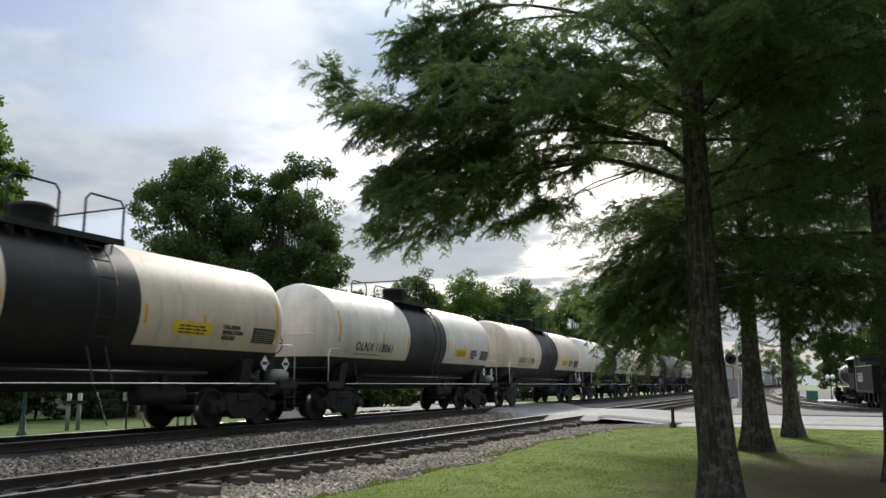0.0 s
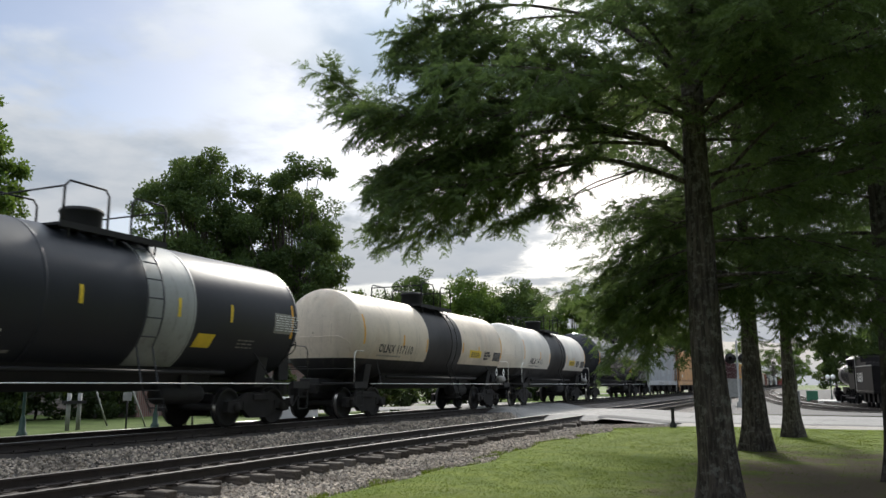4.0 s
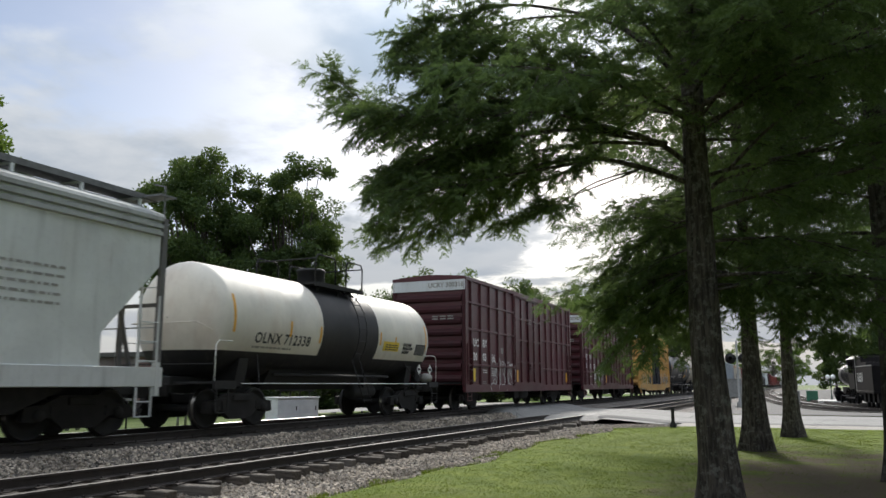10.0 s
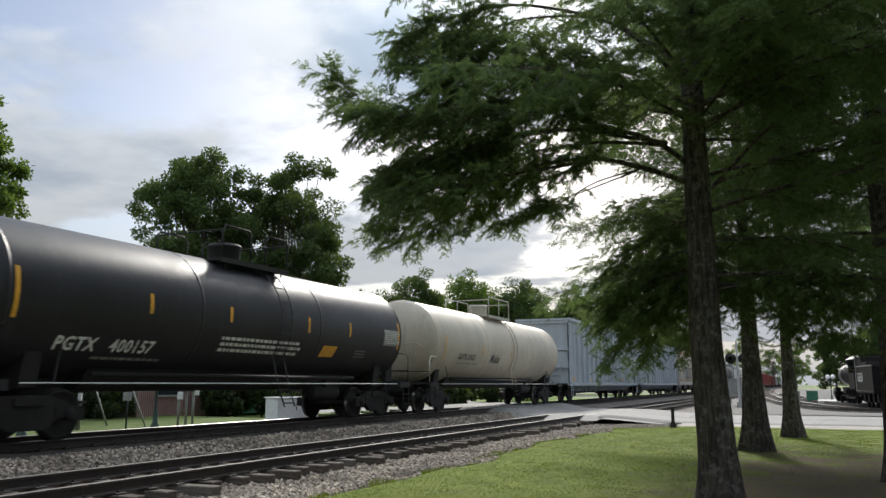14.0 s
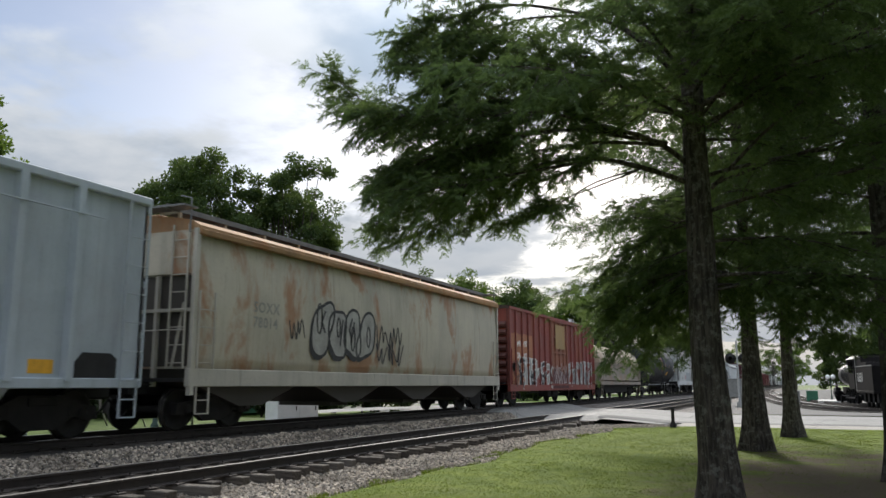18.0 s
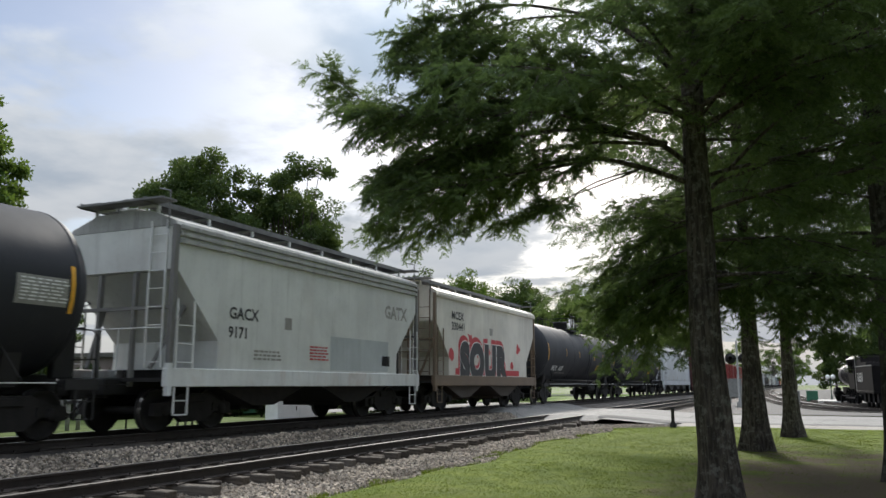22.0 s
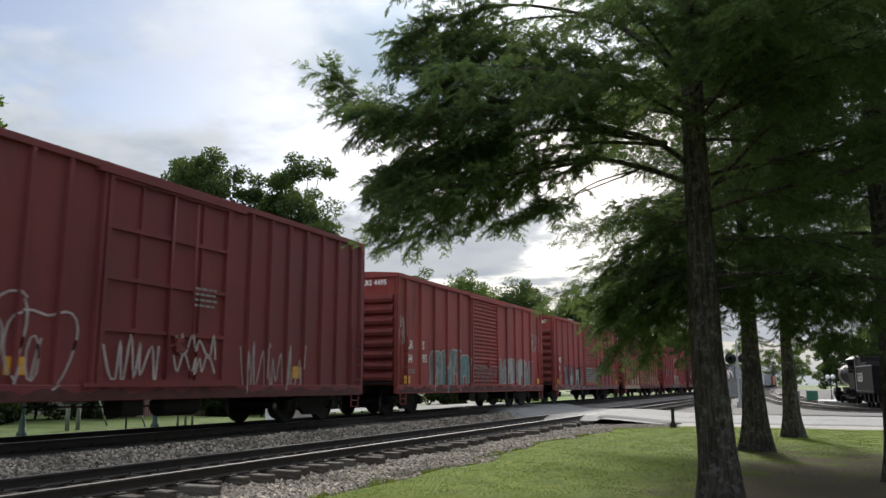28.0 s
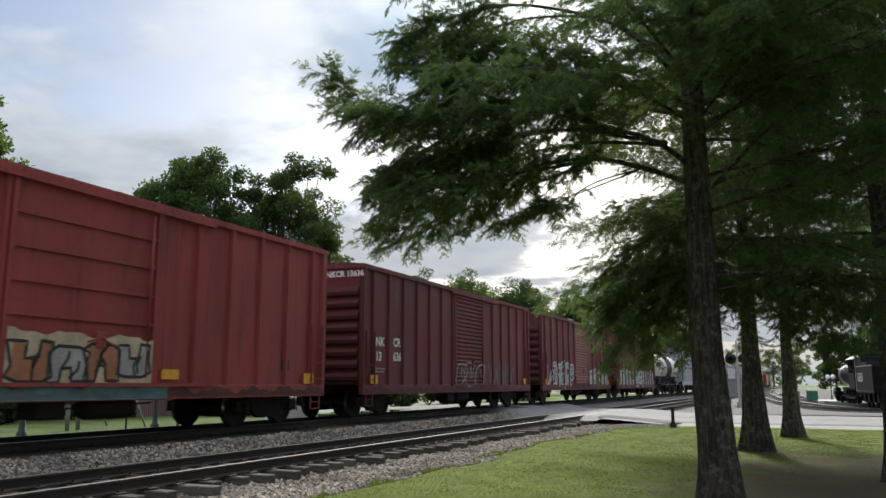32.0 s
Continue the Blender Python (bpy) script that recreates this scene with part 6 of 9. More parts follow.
cypress("cypress_tree", "tall bald cypress with a flared trunk and drooping feathery limbs", -1.04, 10.9, 15.0, 4.9, 0.43, 4, 2.7, 1.25, NEAR_BOUGHS,
        ((5.4, TOWARD + 0.25, 4.6, 0.5, 0.9), (5.0, TOWARD - 0.45, 4.3, 0.5, 0.9), (5.9, TOWARD, 4.2, 0.6, 1.0), (5.2, TOWARD + 0.75, 4.6, 0.5, 0.9), (5.6, TOWARD + 0.5, 4.4, 0.5, 1.0),
         (3.0, LEFT - 0.95, 1.5, 0.2, 0.6), (3.3, LEFT - 1.2, 1.9, 0.2, 0.7), (2.9, LEFT - 1.35, 2.0, 0.1, 0.8), (3.6, LEFT - 1.05, 1.5, 0.3, 0.6), (2.8, LEFT - 1.6, 2.6, 0.1, 0.8), (3.7, LEFT - 1.3, 2.0, 0.3, 0.7),
         (2.9, LEFT + 2.6, 3.6, 0.2, 0.9), (3.0, LEFT - 2.5, 3.6, 0.2, 0.9), (3.1, LEFT - 1.9, 3.4, 0.2, 0.9), (2.8, LEFT + 3.1, 3.2, 0.1, 0.8)),
        0.205, 8.0, near_profile, near_clear, 0.205, 1.5, 0.45, 0.09)
cypress("cypress_tree", "bald cypress with a broad dark flared trunk", -1.09, 20.2, 15.5, 4.9, 0.40, 9, 3.2, 1.75, (), (), 0.155, 10.5, None, None, 0.155, 2.05, 0.85)
cypress("cypress_tree", "bald cypress with a slimmer flared trunk near the road", -0.39, 25.9, 15.0, 4.6, 0.35, 14, 4.4, 2.1, (), (), 0.24, 12.0, None, None, 0.24, 1.95, 0.8)
cypress("cypress_tree", "bald cypress standing in bare soil", 1.42, 14.7, 15.0, 5.0, 0.56, 21, 3.8, 1.5, (), (), 0.21, 9.0, None, lambda a, z: not (angle_gap(a, TOWARD) < 1.2 and z < 4.4), 0.19, 1.5)


def broadleaf(name, label, x, y, height, spread, seed, mat, clumps=70, leaves=150, leaf=0.34, low=0.25, base_z=-0.1, squash=1.0, lean=(0, 0), trunk_r=None):
    """A broad-crowned tree: trunk, forking limbs and leaf clumps with gaps between them."""
    rng = np.random.default_rng(seed)
    tree = root(name, label, "tree", "", pose(x, y, base_z))
    tr = trunk_r or 0.02 * height
    b = Mb()
    b.tube([(0, 0, 0), (0.1, 0, height * 0.15), (0.0, 0.1, height * 0.32), (lean[0] * 0.5, lean[1] * 0.5, height * 0.6)], tr * 1.25, 10, 0, False, tr * 0.35)
    part("trunk", b, M_OAKBARK, tree, recalc=False)
    C = []
    zc, rz = height * (low + 1) / 2, height * (1 - low) / 2
    while len(C) < clumps:
        p = rng.uniform(-1, 1, 3)
        r = np.linalg.norm(p)
        if r > 1 or r < 0.42:
            continue
        wob = 0.84 + 0.45 * noise.noise(Vector((p[0] * 2.1 + seed, p[1] * 2.1, p[2] * 2.1)))
        C.append(np.array([p[0] * spread * wob * (1.0 - 0.25 * max(0, p[2])), p[1] * spread * wob, zc + p[2] * rz * wob * squash]) + np.array([lean[0], lean[1], 0]) * (0.5 + 0.5 * p[2]))
    C = np.array(C)
    lb = Mb()
    for i, c in enumerate(C):
        if i % 2 == 0:
            s = np.array([0, 0, height * rng.uniform(0.22, 0.5)])
            mid = (s + c) / 2 + np.array([0, 0, -0.06 * height])
            lb.tube([tuple(s), tuple(mid), tuple(c)], tr * 0.30, 5, 0, False, 0.02)
    tagged(part("branchwork", lb, M_OAKBARK, tree, recalc=False), kind="stuff")
    n = clumps * leaves
    ci = np.repeat(np.arange(clumps), leaves)
    rad = np.repeat(rng.uniform(0.11, 0.23, clumps) * spread, leaves) * rng.random(n) ** 0.45
    d = rng.normal(size=(n, 3))
    d /= np.linalg.norm(d, axis=1, keepdims=True)
    d[:, 2] *= 0.75
    pos = C[ci] + d * rad[:, None]
    ax = d * 0.6 + rng.normal(size=(n, 3)) * 0.6
    me = leaf_mesh("crown", pos, ax, rng.normal(size=(n, 3)), rng.uniform(0.7, 1.3, n) * leaf, rng.uniform(0.5, 0.8, n) * leaf, mat)
    cr = new("crown", me)
    cr.parent = tree
    tagged(cr, kind="stuff")
    return tree


broadleaf("oak_tree", "large dark green oak behind the street", -39.6, 44.5, 19.7, 4.9, 31, M_OAK, 190, 300, 0.23, 0.2)
broadleaf("oak_tree", "broad dark green oak behind the street", -34.6, 49.0, 19.3, 4.9, 33, M_OAK, 190, 300, 0.23, 0.2)
broadleaf("shade_tree", "bright green shade tree beside the street", -30.0, 19.3, 14.2, 2.9, 36, M_LIGHTLEAF, 170, 240, 0.19, 0.25)
broadleaf("oak_tree", "tall pale green tree across the crossing", -54.0, 109.0, 19.3, 6.8, 37, M_OAK, 190, 150, 0.36, 0.2)
broadleaf("shade_tree", "rounded bright green tree across the crossing", -46.0, 112.0, 18.8, 7.4, 39, M_LIGHTLEAF, 190, 150, 0.36, 0.1)
broadleaf("oak_tree", "dark green tree across the crossing", -40.0, 116.0, 18.6, 6.8, 41, M_OAK, 180, 150, 0.36, 0.15)
broadleaf("oak_tree", "green tree far along the street", -45.5, 146.0, 20.5, 5.4, 43, M_OAK, 130, 120, 0.44, 0.1)
broadleaf("shade_tree", "light green tree far along the street", -39.0, 148.0, 21.0, 5.2, 45, M_LIGHTLEAF, 130, 120, 0.44, 0.1)
broadleaf("oak_tree", "dark tree far along the street", -33.0, 150.0, 22.5, 5.6, 47, M_OAK, 130, 120, 0.46, 0.1)
broadleaf("oak_tree", "small dark tree far behind the oaks", -75.0, 62.0, 16.5, 3.6, 49, M_OAK, 60, 120, 0.35, 0.2)
broadleaf("oak_tree", "low dark tree beside the oaks", -36.5, 60.0, 12.0, 4.5, 51, M_OAK, 60, 140, 0.3, 0.05)
# beyond the yard on the locomotive's side
for i, (x, y, h, s, mt) in enumerate(((9.0, 118.0, 9.5, 4.5, M_OAK), (16.0, 124.0, 11.0, 5.5, M_OAK), (23.0, 116.0, 11.0, 6.0, M_OAK), (5.0, 150.0, 10.0, 4.5, M_OAK), (12.0, 100.0, 7.5, 4.0, M_OAK), (-2.5, 330.0, 17.0, 6.5, M_LIGHTLEAF), (-24.0, 175.0, 17.0, 5.5, M_OAK), (-13.0, 420.0, 20.0, 8.0, M_OAK), (-30.0, 200.0, 19.0, 6.5, M_OAK), (-20.5, 330.0, 20.0, 7.0, M_LIGHTLEAF))):
    broadleaf("oak_tree", "dark green tree beyond the yard tracks" if x > 0 else "green tree far down the line", x, y, h * 1.1, s, 60 + i, mt, 90, 150, 0.36, 0.05, -0.3)


def far_woods():
    """A low belt of far trees all round the horizon."""
    rng = np.random.default_rng(5)
    pos = []
    for i in range(900):
        a = rng.uniform(0, 2 * math.pi)
        r = rng.uniform(420, 620)
        if angle_gap(a, math.pi / 2) < 0.05:
            r = rng.uniform(900, 1100)
        h = rng.uniform(8, 15)
        c = np.array([math.cos(a) * r - 5, math.sin(a) * r, h * 0.5])
        pos.append(c + rng.normal(size=(34, 3)) * np.array([5, 5, h * 0.30]))
    pos = np.concatenate(pos)
    pos[:, 2] = np.maximum(pos[:, 2], 0.5)
    n = len(pos)
    me = leaf_mesh("far_woods", pos, rng.normal(size=(n, 3)), rng.normal(size=(n, 3)), rng.uniform(2.5, 4.5, n), rng.uniform(2, 3.5, n), M_OAK)
    tagged(new("far_woods", me), "distant belt of dark green woods", "woods", kind="stuff")


far_woods()

# ---- the display locomotive, yard and street furniture ----
M_LOCO = plain("black_engine_paint", (0.007, 0.007, 0.008), 0.55, 0.0, 0.25, 3, 0.1, spec=0.15)
M_SILVER = plain("graphite_smokebox", (0.018, 0.018, 0.020), 0.40, 0.0, 0.2, 4, 0.1, spec=0.5)
M_TENDER = plain("maroon_black_cab_paint", (0.010, 0.009, 0.009), 0.8, 0.0, 0.2, 3, 0.1, spec=0.08)
M_GREENIRON = plain("green_cast_iron", (0.008, 0.035, 0.024), 0.5, 0.0, 0.2, 5, 0.1)
M_CABINET = plain("white_steel_cabinet", (0.70, 0.71, 0.70), 0.55, 0.0, 0.1, 2, 0.1)
M_GREYPOST = plain("weathered_grey_post", (0.25, 0.25, 0.235), 0.75, 0.0, 0.2, 6, 0.2)
M_GLOBE = plain("white_glass_globe", (0.86, 0.86, 0.84), 0.25, 0.0, 0.04, 3, 0.0)
M_BLUESIGN = plain("blue_sign", (0.03, 0.06, 0.30), 0.45, 0.0, 0.1, 4, 0.0)
M_TURQ = plain("green_utility_box", (0.03, 0.13, 0.075), 0.5, 0.0, 0.15, 4, 0.1)
M_SLAB = plain("pale_concrete", (0.50, 0.48, 0.45), 0.85, 0.0, 0.15, 2, 0.3)


def locomotive():
    """A small black steam engine; own space: y from the cab towards the smokebox."""
    front, back = Vector((3.75, 80.5, 0)), Vector((5.2, 69.5, 0))
    yaw = math.degrees(math.atan2(front.y - back.y, front.x - back.x)) - 90
    e = root("steam_locomotive", "black steam locomotive with grey smokebox on display", "locomotive", "", pose(back.x, back.y, -0.19, 0, 0, yaw))
    b = Mb()
    b.lathe([(0.0, 3.4), (0.80, 3.4), (0.83, 3.5), (0.83, 9.4)], 28, 0, "y", (0, 0, 2.55))
    part("boiler", b, M_LOCO, e)
    for yy in (4.4, 5.6, 6.8, 8.0, 9.0):
        b = Mb()
        b.lathe([(0.84, yy - 0.04), (0.855, yy - 0.03), (0.855, yy + 0.03), (0.84, yy + 0.04)], 28, 0, "y", (0, 0, 2.55))
        part("boiler_band", b, M_SILVER, e)
    b = Mb()
    b.lathe([(0.86, 9.4), (0.88, 9.45), (0.88, 10.9), (0.80, 10.98), (0.5, 11.05), (0.0, 11.07)], 28, 0, "y", (0, 0, 2.55))
    part("smokebox", b, M_SILVER, e, "graphite grey smokebox")
    b = Mb()
    b.lathe([(0.30, 3.25), (0.26, 3.45), (0.24, 3.9), (0.32, 4.15), (0.36, 4.2), (0.30, 4.2), (0.2, 3.5)], 18, 0, "z", (0, 10.2, 0))
    part("chimney", b, M_LOCO, e)
    for yy, r, h in ((8.3, 0.36, 3.95), (6.4, 0.42, 3.9)):
        b = Mb()
        b.lathe([(r + 0.06, 3.25), (r, 3.4), (r, h - 0.2), (r * 0.7, h - 0.03), (0.0, h)], 18, 0, "z", (0, yy, 0))
        part("steam_dome", b, M_LOCO, e)
    b = Mb()
    b.lathe([(0.0, 4.05), (0.08, 4.02), (0.13, 3.9), (0.16, 3.72), (0.2, 3.68), (0.17, 3.68)], 14, 0, "z", (0, 7.4, 0))
    b.tube([(-0.25, 7.4, 3.35), (-0.25, 7.4, 4.0), (0.25, 7.4, 4.0), (0.25, 7.4, 3.35)], 0.03, 6)
    part("bell", b, M_SILVER, e)
    for q in (-1, 1):
        b = Mb()
        b.tube([(q * 0.95, 3.3, 3.05), (q * 0.95, 10.5, 3.05)], 0.03, 6)
        for yy in (4.5, 6.5, 8.5, 10.4):
            b.tube([(q * 0.8, yy, 2.9), (q * 0.95, yy, 3.05)], 0.02, 5)
        part("handrail", b, M_WHITEPIPE, e)
        b = Mb()
        b.box(min(q * 0.75, q * 1.4), max(q * 0.75, q * 1.4), 3.2, 10.6, 1.62, 1.70, 0, 0.01)
        part("running_board", b, M_LOCO, e)
        b = Mb()
        b.box(min(q * 1.0, q * 1.42), max(q * 1.0, q * 1.42), 9.3, 10.5, 0.75, 1.45, 0, 0.06)
        b.lathe([(0.0, 9.25), (0.27, 9.25), (0.27, 10.55), (0.0, 10.55)], 16, 0, "y", (q * 1.2, 0, 1.0))
        part("cylinder_block", b, M_LOCO, e)
        for yy in (4.2, 5.9, 7.6):
            b = Mb()
            prof = [(0.55, 0.70), (0.70, 0.68), (0.74, 0.68), (0.74, 0.80), (0.66, 0.82), (0.55, 0.80)]
            b.lathe([(r, q * x) for r, x in prof + prof[:1]], 28, 0, "x", (0, yy, 0.74))
            b.lathe([(0.0, q * 0.82), (0.14, q * 0.84), (0.14, q * 0.70)], 12, 0, "x", (0, yy, 0.74))
            for j in range(10):
                a = 2 * math.pi * j / 10
                b.tube([(q * 0.75, yy + 0.1 * math.cos(a), 0.74 + 0.1 * math.sin(a)), (q * 0.75, yy + 0.6 * math.cos(a), 0.74 + 0.6 * math.sin(a))], 0.03, 4)
            part("driving_wheel", b, M_LOCO, e)
        b = Mb()
        b.box(min(q * 0.88, q * 0.94), max(q * 0.88, q * 0.94), 4.0, 7.9, 0.55, 0.68, 0, 0.01)
        b.box(min(q * 0.96, q * 1.0), max(q * 0.96, q * 1.0), 6.0, 9.4, 0.72, 0.82, 0, 0.01)
        part("side_rod", b, M_SILVER, e)
        b = Mb()
        b.lathe([(0.30, q * 0.70), (0.40, q * 0.69), (0.40, q * 0.8), (0.30, q * 0.8), (0.0, q * 0.78)], 20, 0, "x", (0, 9.9 + 0.9, 0.40))
        part("pilot_wheel", b, M_LOCO, e)
    b = Mb()
    b.box(-0.55, 0.55, 2.6, 11.2, 0.9, 1.5, 0, 0.02)
    b.box(-0.75, 0.75, 3.2, 5.4, 1.5, 3.1, 0, 0.08)
    part("frame", b, M_LOCO, e)
    b = Mb()
    b.prism([(-1.35, 1.1), (1.35, 1.1), (1.1, 0.25), (-1.1, 0.25)], "y", 11.2, 11.35)
    for j in range(9):
        u = -1.0 + j * 0.25
        b.tube([(u, 11.3, 0.9), (u * 0.6, 11.95, 0.2)], 0.04, 5)
    part("pilot", b, M_LOCO, e)
    # cab, with its lettered side
    b = Mb()
    for q in (-1, 1):
        x0, x1 = sorted((q * 1.36, q * 1.42))
        b.box(x0, x1, 1.0, 3.3, 1.35, 2.62)
        b.box(x0, x1, 1.0, 1.25, 2.62, 3.55), b.box(x0, x1, 3.0, 3.3, 2.62, 3.55), b.box(x0, x1, 2.05, 2.2, 2.62, 3.55)
        b.box(x0, x1, 1.0, 3.3, 3.5, 3.7)
    b.box(-1.4, 1.4, 3.24, 3.3, 1.35, 3.6)
    part("cab_side", b, M_TENDER, e, "dark maroon cab")
    b = Mb()
    b.prism([(-1.55, 3.66), (-1.1, 3.92), (0, 4.05), (1.1, 3.92), (1.55, 3.66), (1.1, 3.84), (0, 3.97), (-1.1, 3.84)], "y", 0.6, 3.5)
    part("cab_roof", b, M_LOCO, e)
    b = Mb()
    b.box(-1.40, 1.40, -5.2, 0.55, 1.25, 3.05, 0, 0.03)
    b.box(-1.42, 1.42, -5.25, 0.58, 1.05, 1.25, 0, 0.02)
    b.prism([(0.55, 3.05), (0.55, 3.75), (-1.4, 3.75), (-1.6, 3.35), (-3.2, 3.30), (-3.4, 3.05)], "x", -1.38, 1.38)
    part("tender", b, M_TENDER, e, "dark maroon tender with white number")
    b = Mb()
    b.box(-1.41, -1.39, -5.0, 0.5, 3.02, 3.09)
    b.box(-1.41, -1.39, 0.45, 0.58, 1.2, 3.76)
    b.box(-1.41, -1.39, -1.45, 0.55, 3.70, 3.77)
    part("tender_rim", b, M_GREYPOST, e)
    num = lettering("number", "1151", 0.95, M_DECAL_W, e, 0, 1.9, bold=0.02, gap=1.05, label="white painted number")
    for v in num.data.vertices:
        v.co = (-1.412, -0.1 - v.co.y, v.co.z)
    for yy in (-4.4, -3.0, -1.4, 0.0):
        b = Mb()
        for q in (-1, 1):
            b.lathe([(0.0, q * 0.84), (0.40, q * 0.82), (0.42, q * 0.69), (0.0, q * 0.68)], 20, 0, "x", (0, yy, 0.42))
        b.box(-1.0, 1.0, yy - 0.3, yy + 0.3, 0.4, 1.05)
        part("tender_wheelset", b, M_LOCO, e)
    return e


locomotive()


def yard_track(name, label, pts, z):
    """A curved far track through points, on its ties."""
    t = tagged(new(name), label, "railway track", kind="structure")
    fine = []
    for i in range(len(pts) - 1):
        p0, p1, p2, p3 = (Vector(pts[max(0, min(len(pts) - 1, i + k))]) for k in (-1, 0, 1, 2))
        for j in range(10):
            u = j / 10
            fine.append(0.5 * ((2 * p1) + (p2 - p0) * u + (2 * p0 - 5 * p1 + 4 * p2 - p3) * u * u + (3 * p1 - p0 - 3 * p2 + p3) * u ** 3))
    fine.append(Vector(pts[-1]))
    ties = Mb()
    for s in (-1, 1):
        b = Mb()
        n = 4
        for i, p in enumerate(fine):
            d = (fine[min(i + 1, len(fine) - 1)] - fine[max(i - 1, 0)]).normalized()
            q = Vector((d.y, -d.x)) * s * 0.752
            w = Vector((d.y, -d.x)) * 0.036
            zz2 = z + lot_z(p.x, p.y) + 0.03
            for ww, h in ((-1, 0.0), (1, 0.0), (1, 0.16), (-1, 0.16)):
                b.v.append((p.x + q.x + w.x * ww, p.y + q.y + w.y * ww, zz2 + h))
        for i in range(len(fine) - 1):
            for j in range(4):
                b.f.append([i * n + j, i * n + (j + 1) % n, (i + 1) * n + (j + 1) % n, (i + 1) * n + j])
                b.m.append(1 if j == 2 else 0), b.s.append(False)
        part("rail", b, [M_RAIL, M_STEEL], t)
    acc = 0
    for i in range(len(fine) - 1):
        d = fine[i + 1] - fine[i]
        k = max(1, int(d.length / 0.6))
        dn = d.normalized()
        for j in range(k):
            p = fine[i] + d * (j / k)
            a, c = Vector((dn.y, -dn.x)) * 1.25, dn * 0.11
            zz2 = z + lot_z(p.x, p.y) + 0.02
            q = [p - a - c, p + a - c, p + a + c, p - a + c]
            ties.add([(v.x, v.y, zz2 - 0.1) for v in q] + [(v.x, v.y, zz2) for v in q], [(4, 5, 6, 7), (0, 1, 5, 4), (1, 2, 6, 5), (2, 3, 7, 6), (3, 0, 4, 7)])
    tagged(part("ties", ties, M_TIE, t, recalc=False), kind="stuff")


yard_track("yard_track_1", "curved yard track with bright rails", [(13.0, 47.0), (6.0, 52.5), (2.2, 61.0), (-0.8, 76.0), (-2.8, 95.0), (-4.6, 120.0), (-6.5, 160.0), (-8.0, 220.0)], 0.05)
yard_track("yard_track_2", "yard track beside the display engine", [(17.0, 52.0), (9.5, 58.0), (5.35, 69.5), (3.0, 80.5), (0.6, 98.0), (-1.5, 125.0), (-4.5, 170.0)], 0.03)


def t_post():
    e = root("bollard", "short black iron post with a capped top", "post", "", pose(-4.31, 29.5, -0.02))
    b = Mb()
    b.lathe([(0.12, 0.0), (0.12, 0.12), (0.075, 0.18), (0.06, 0.25), (0.055, 0.62), (0.07, 0.66), (0.065, 0.70), (0.0, 0.70)], 14)
    part("shaft", b, M_BLACK, e)
    b = Mb()
    b.box(-0.17, 0.17, -0.06, 0.06, 0.69, 0.745, 0, 0.012)
    part("cap", b, M_BLACK, e)


t_post()


def cabinet():
    e = root("signal_cabinet", "white steel equipment cabinet beyond the main line", "cabinet", "", pose(-18.95, 27.3, -0.02, 0, 0, -16))
    b = Mb()
    b.box(-0.45, 0.45, -1.15, 1.15, 0.0, 0.12, 0, 0.01)
    part("plinth", b, M_SLAB, e)
    b = Mb()
    b.box(-0.40, 0.40, -1.05, 1.05, 0.12, 0.98, 0, 0.02)
    part("housing", b, M_CABINET, e)
    b = Mb()
    b.box(-0.44, 0.44, -1.09, 1.09, 0.98, 1.03, 0, 0.012)
    part("lid", b, M_CABINET, e)
    for yy in (-0.5, 0.5):
        b = Mb()
        b.box(0.40, 0.415, yy - 0.45, yy + 0.45, 0.2, 0.92, 0, 0.004)
        d = part("door", b, M_CABINET, e)
        b = Mb()
        b.box(0.415, 0.445, yy + 0.34, yy + 0.38, 0.5, 0.66, 0, 0.006)
        part("handle", b, M_BLACK, d)
    b = Mb()
    for i in range(4):
        yy = -0.8 + i * 0.5
        b.tube([(0.2, yy, 1.03), (0.2, yy, 1.22), (0.2, yy + 0.12, 1.28)], 0.03, 6)
    b.box(0.1, 0.3, -0.95, 0.95, 1.27, 1.33)
    part("cable_riser", b, M_BLACK, e)


cabinet()


def lamp_post(x, y, h=3.4, twin=True, label="green double-globe lamp post", z=0.0):
    e = root("street_lamp", label, "street lamp", "", pose(x, y, z))
    b = Mb()
    b.lathe([(0.15, 0.0), (0.15, 0.18), (0.10, 0.24), (0.085, 0.55), (0.06, 0.62), (0.045, 0.70), (0.04, h - 0.5), (0.07, h - 0.45), (0.0, h - 0.4)], 12)
    part("post", b, M_GREENIRON, e)
    spots = ((-0.24, 0), (0.24, 0)) if twin else ((0, 0),)
    for dx, dy in spots:
        b = Mb()
        if twin:
            b.tube([(0, 0, h - 0.6), (dx * 0.7, 0, h - 0.62), (dx, 0, h - 0.4)], 0.03, 6)
            part("arm", b, M_GREENIRON, e)
            b = Mb()
        b.lathe([(0.0, h - 0.45), (0.12, h - 0.42), (0.21, h - 0.28), (0.22, h - 0.2), (0.18, h - 0.06), (0.08, h + 0.02), (0.0, h + 0.05)], 14, 0, "z", (dx, dy, 0))
        part("globe", b, M_GLOBE, e)
    return e


lamp_post(2.6, 93.0, 2.75, True, "double-globe lamp post beside the yard", -0.25)
lamp_post(-20.6, 16.3, 3.8, False, "green cast-iron lamp post beside the street", -0.05)
lamp_post(-20.7, 21.6, 3.8, False, "green cast-iron lamp post on the grass", -0.05)


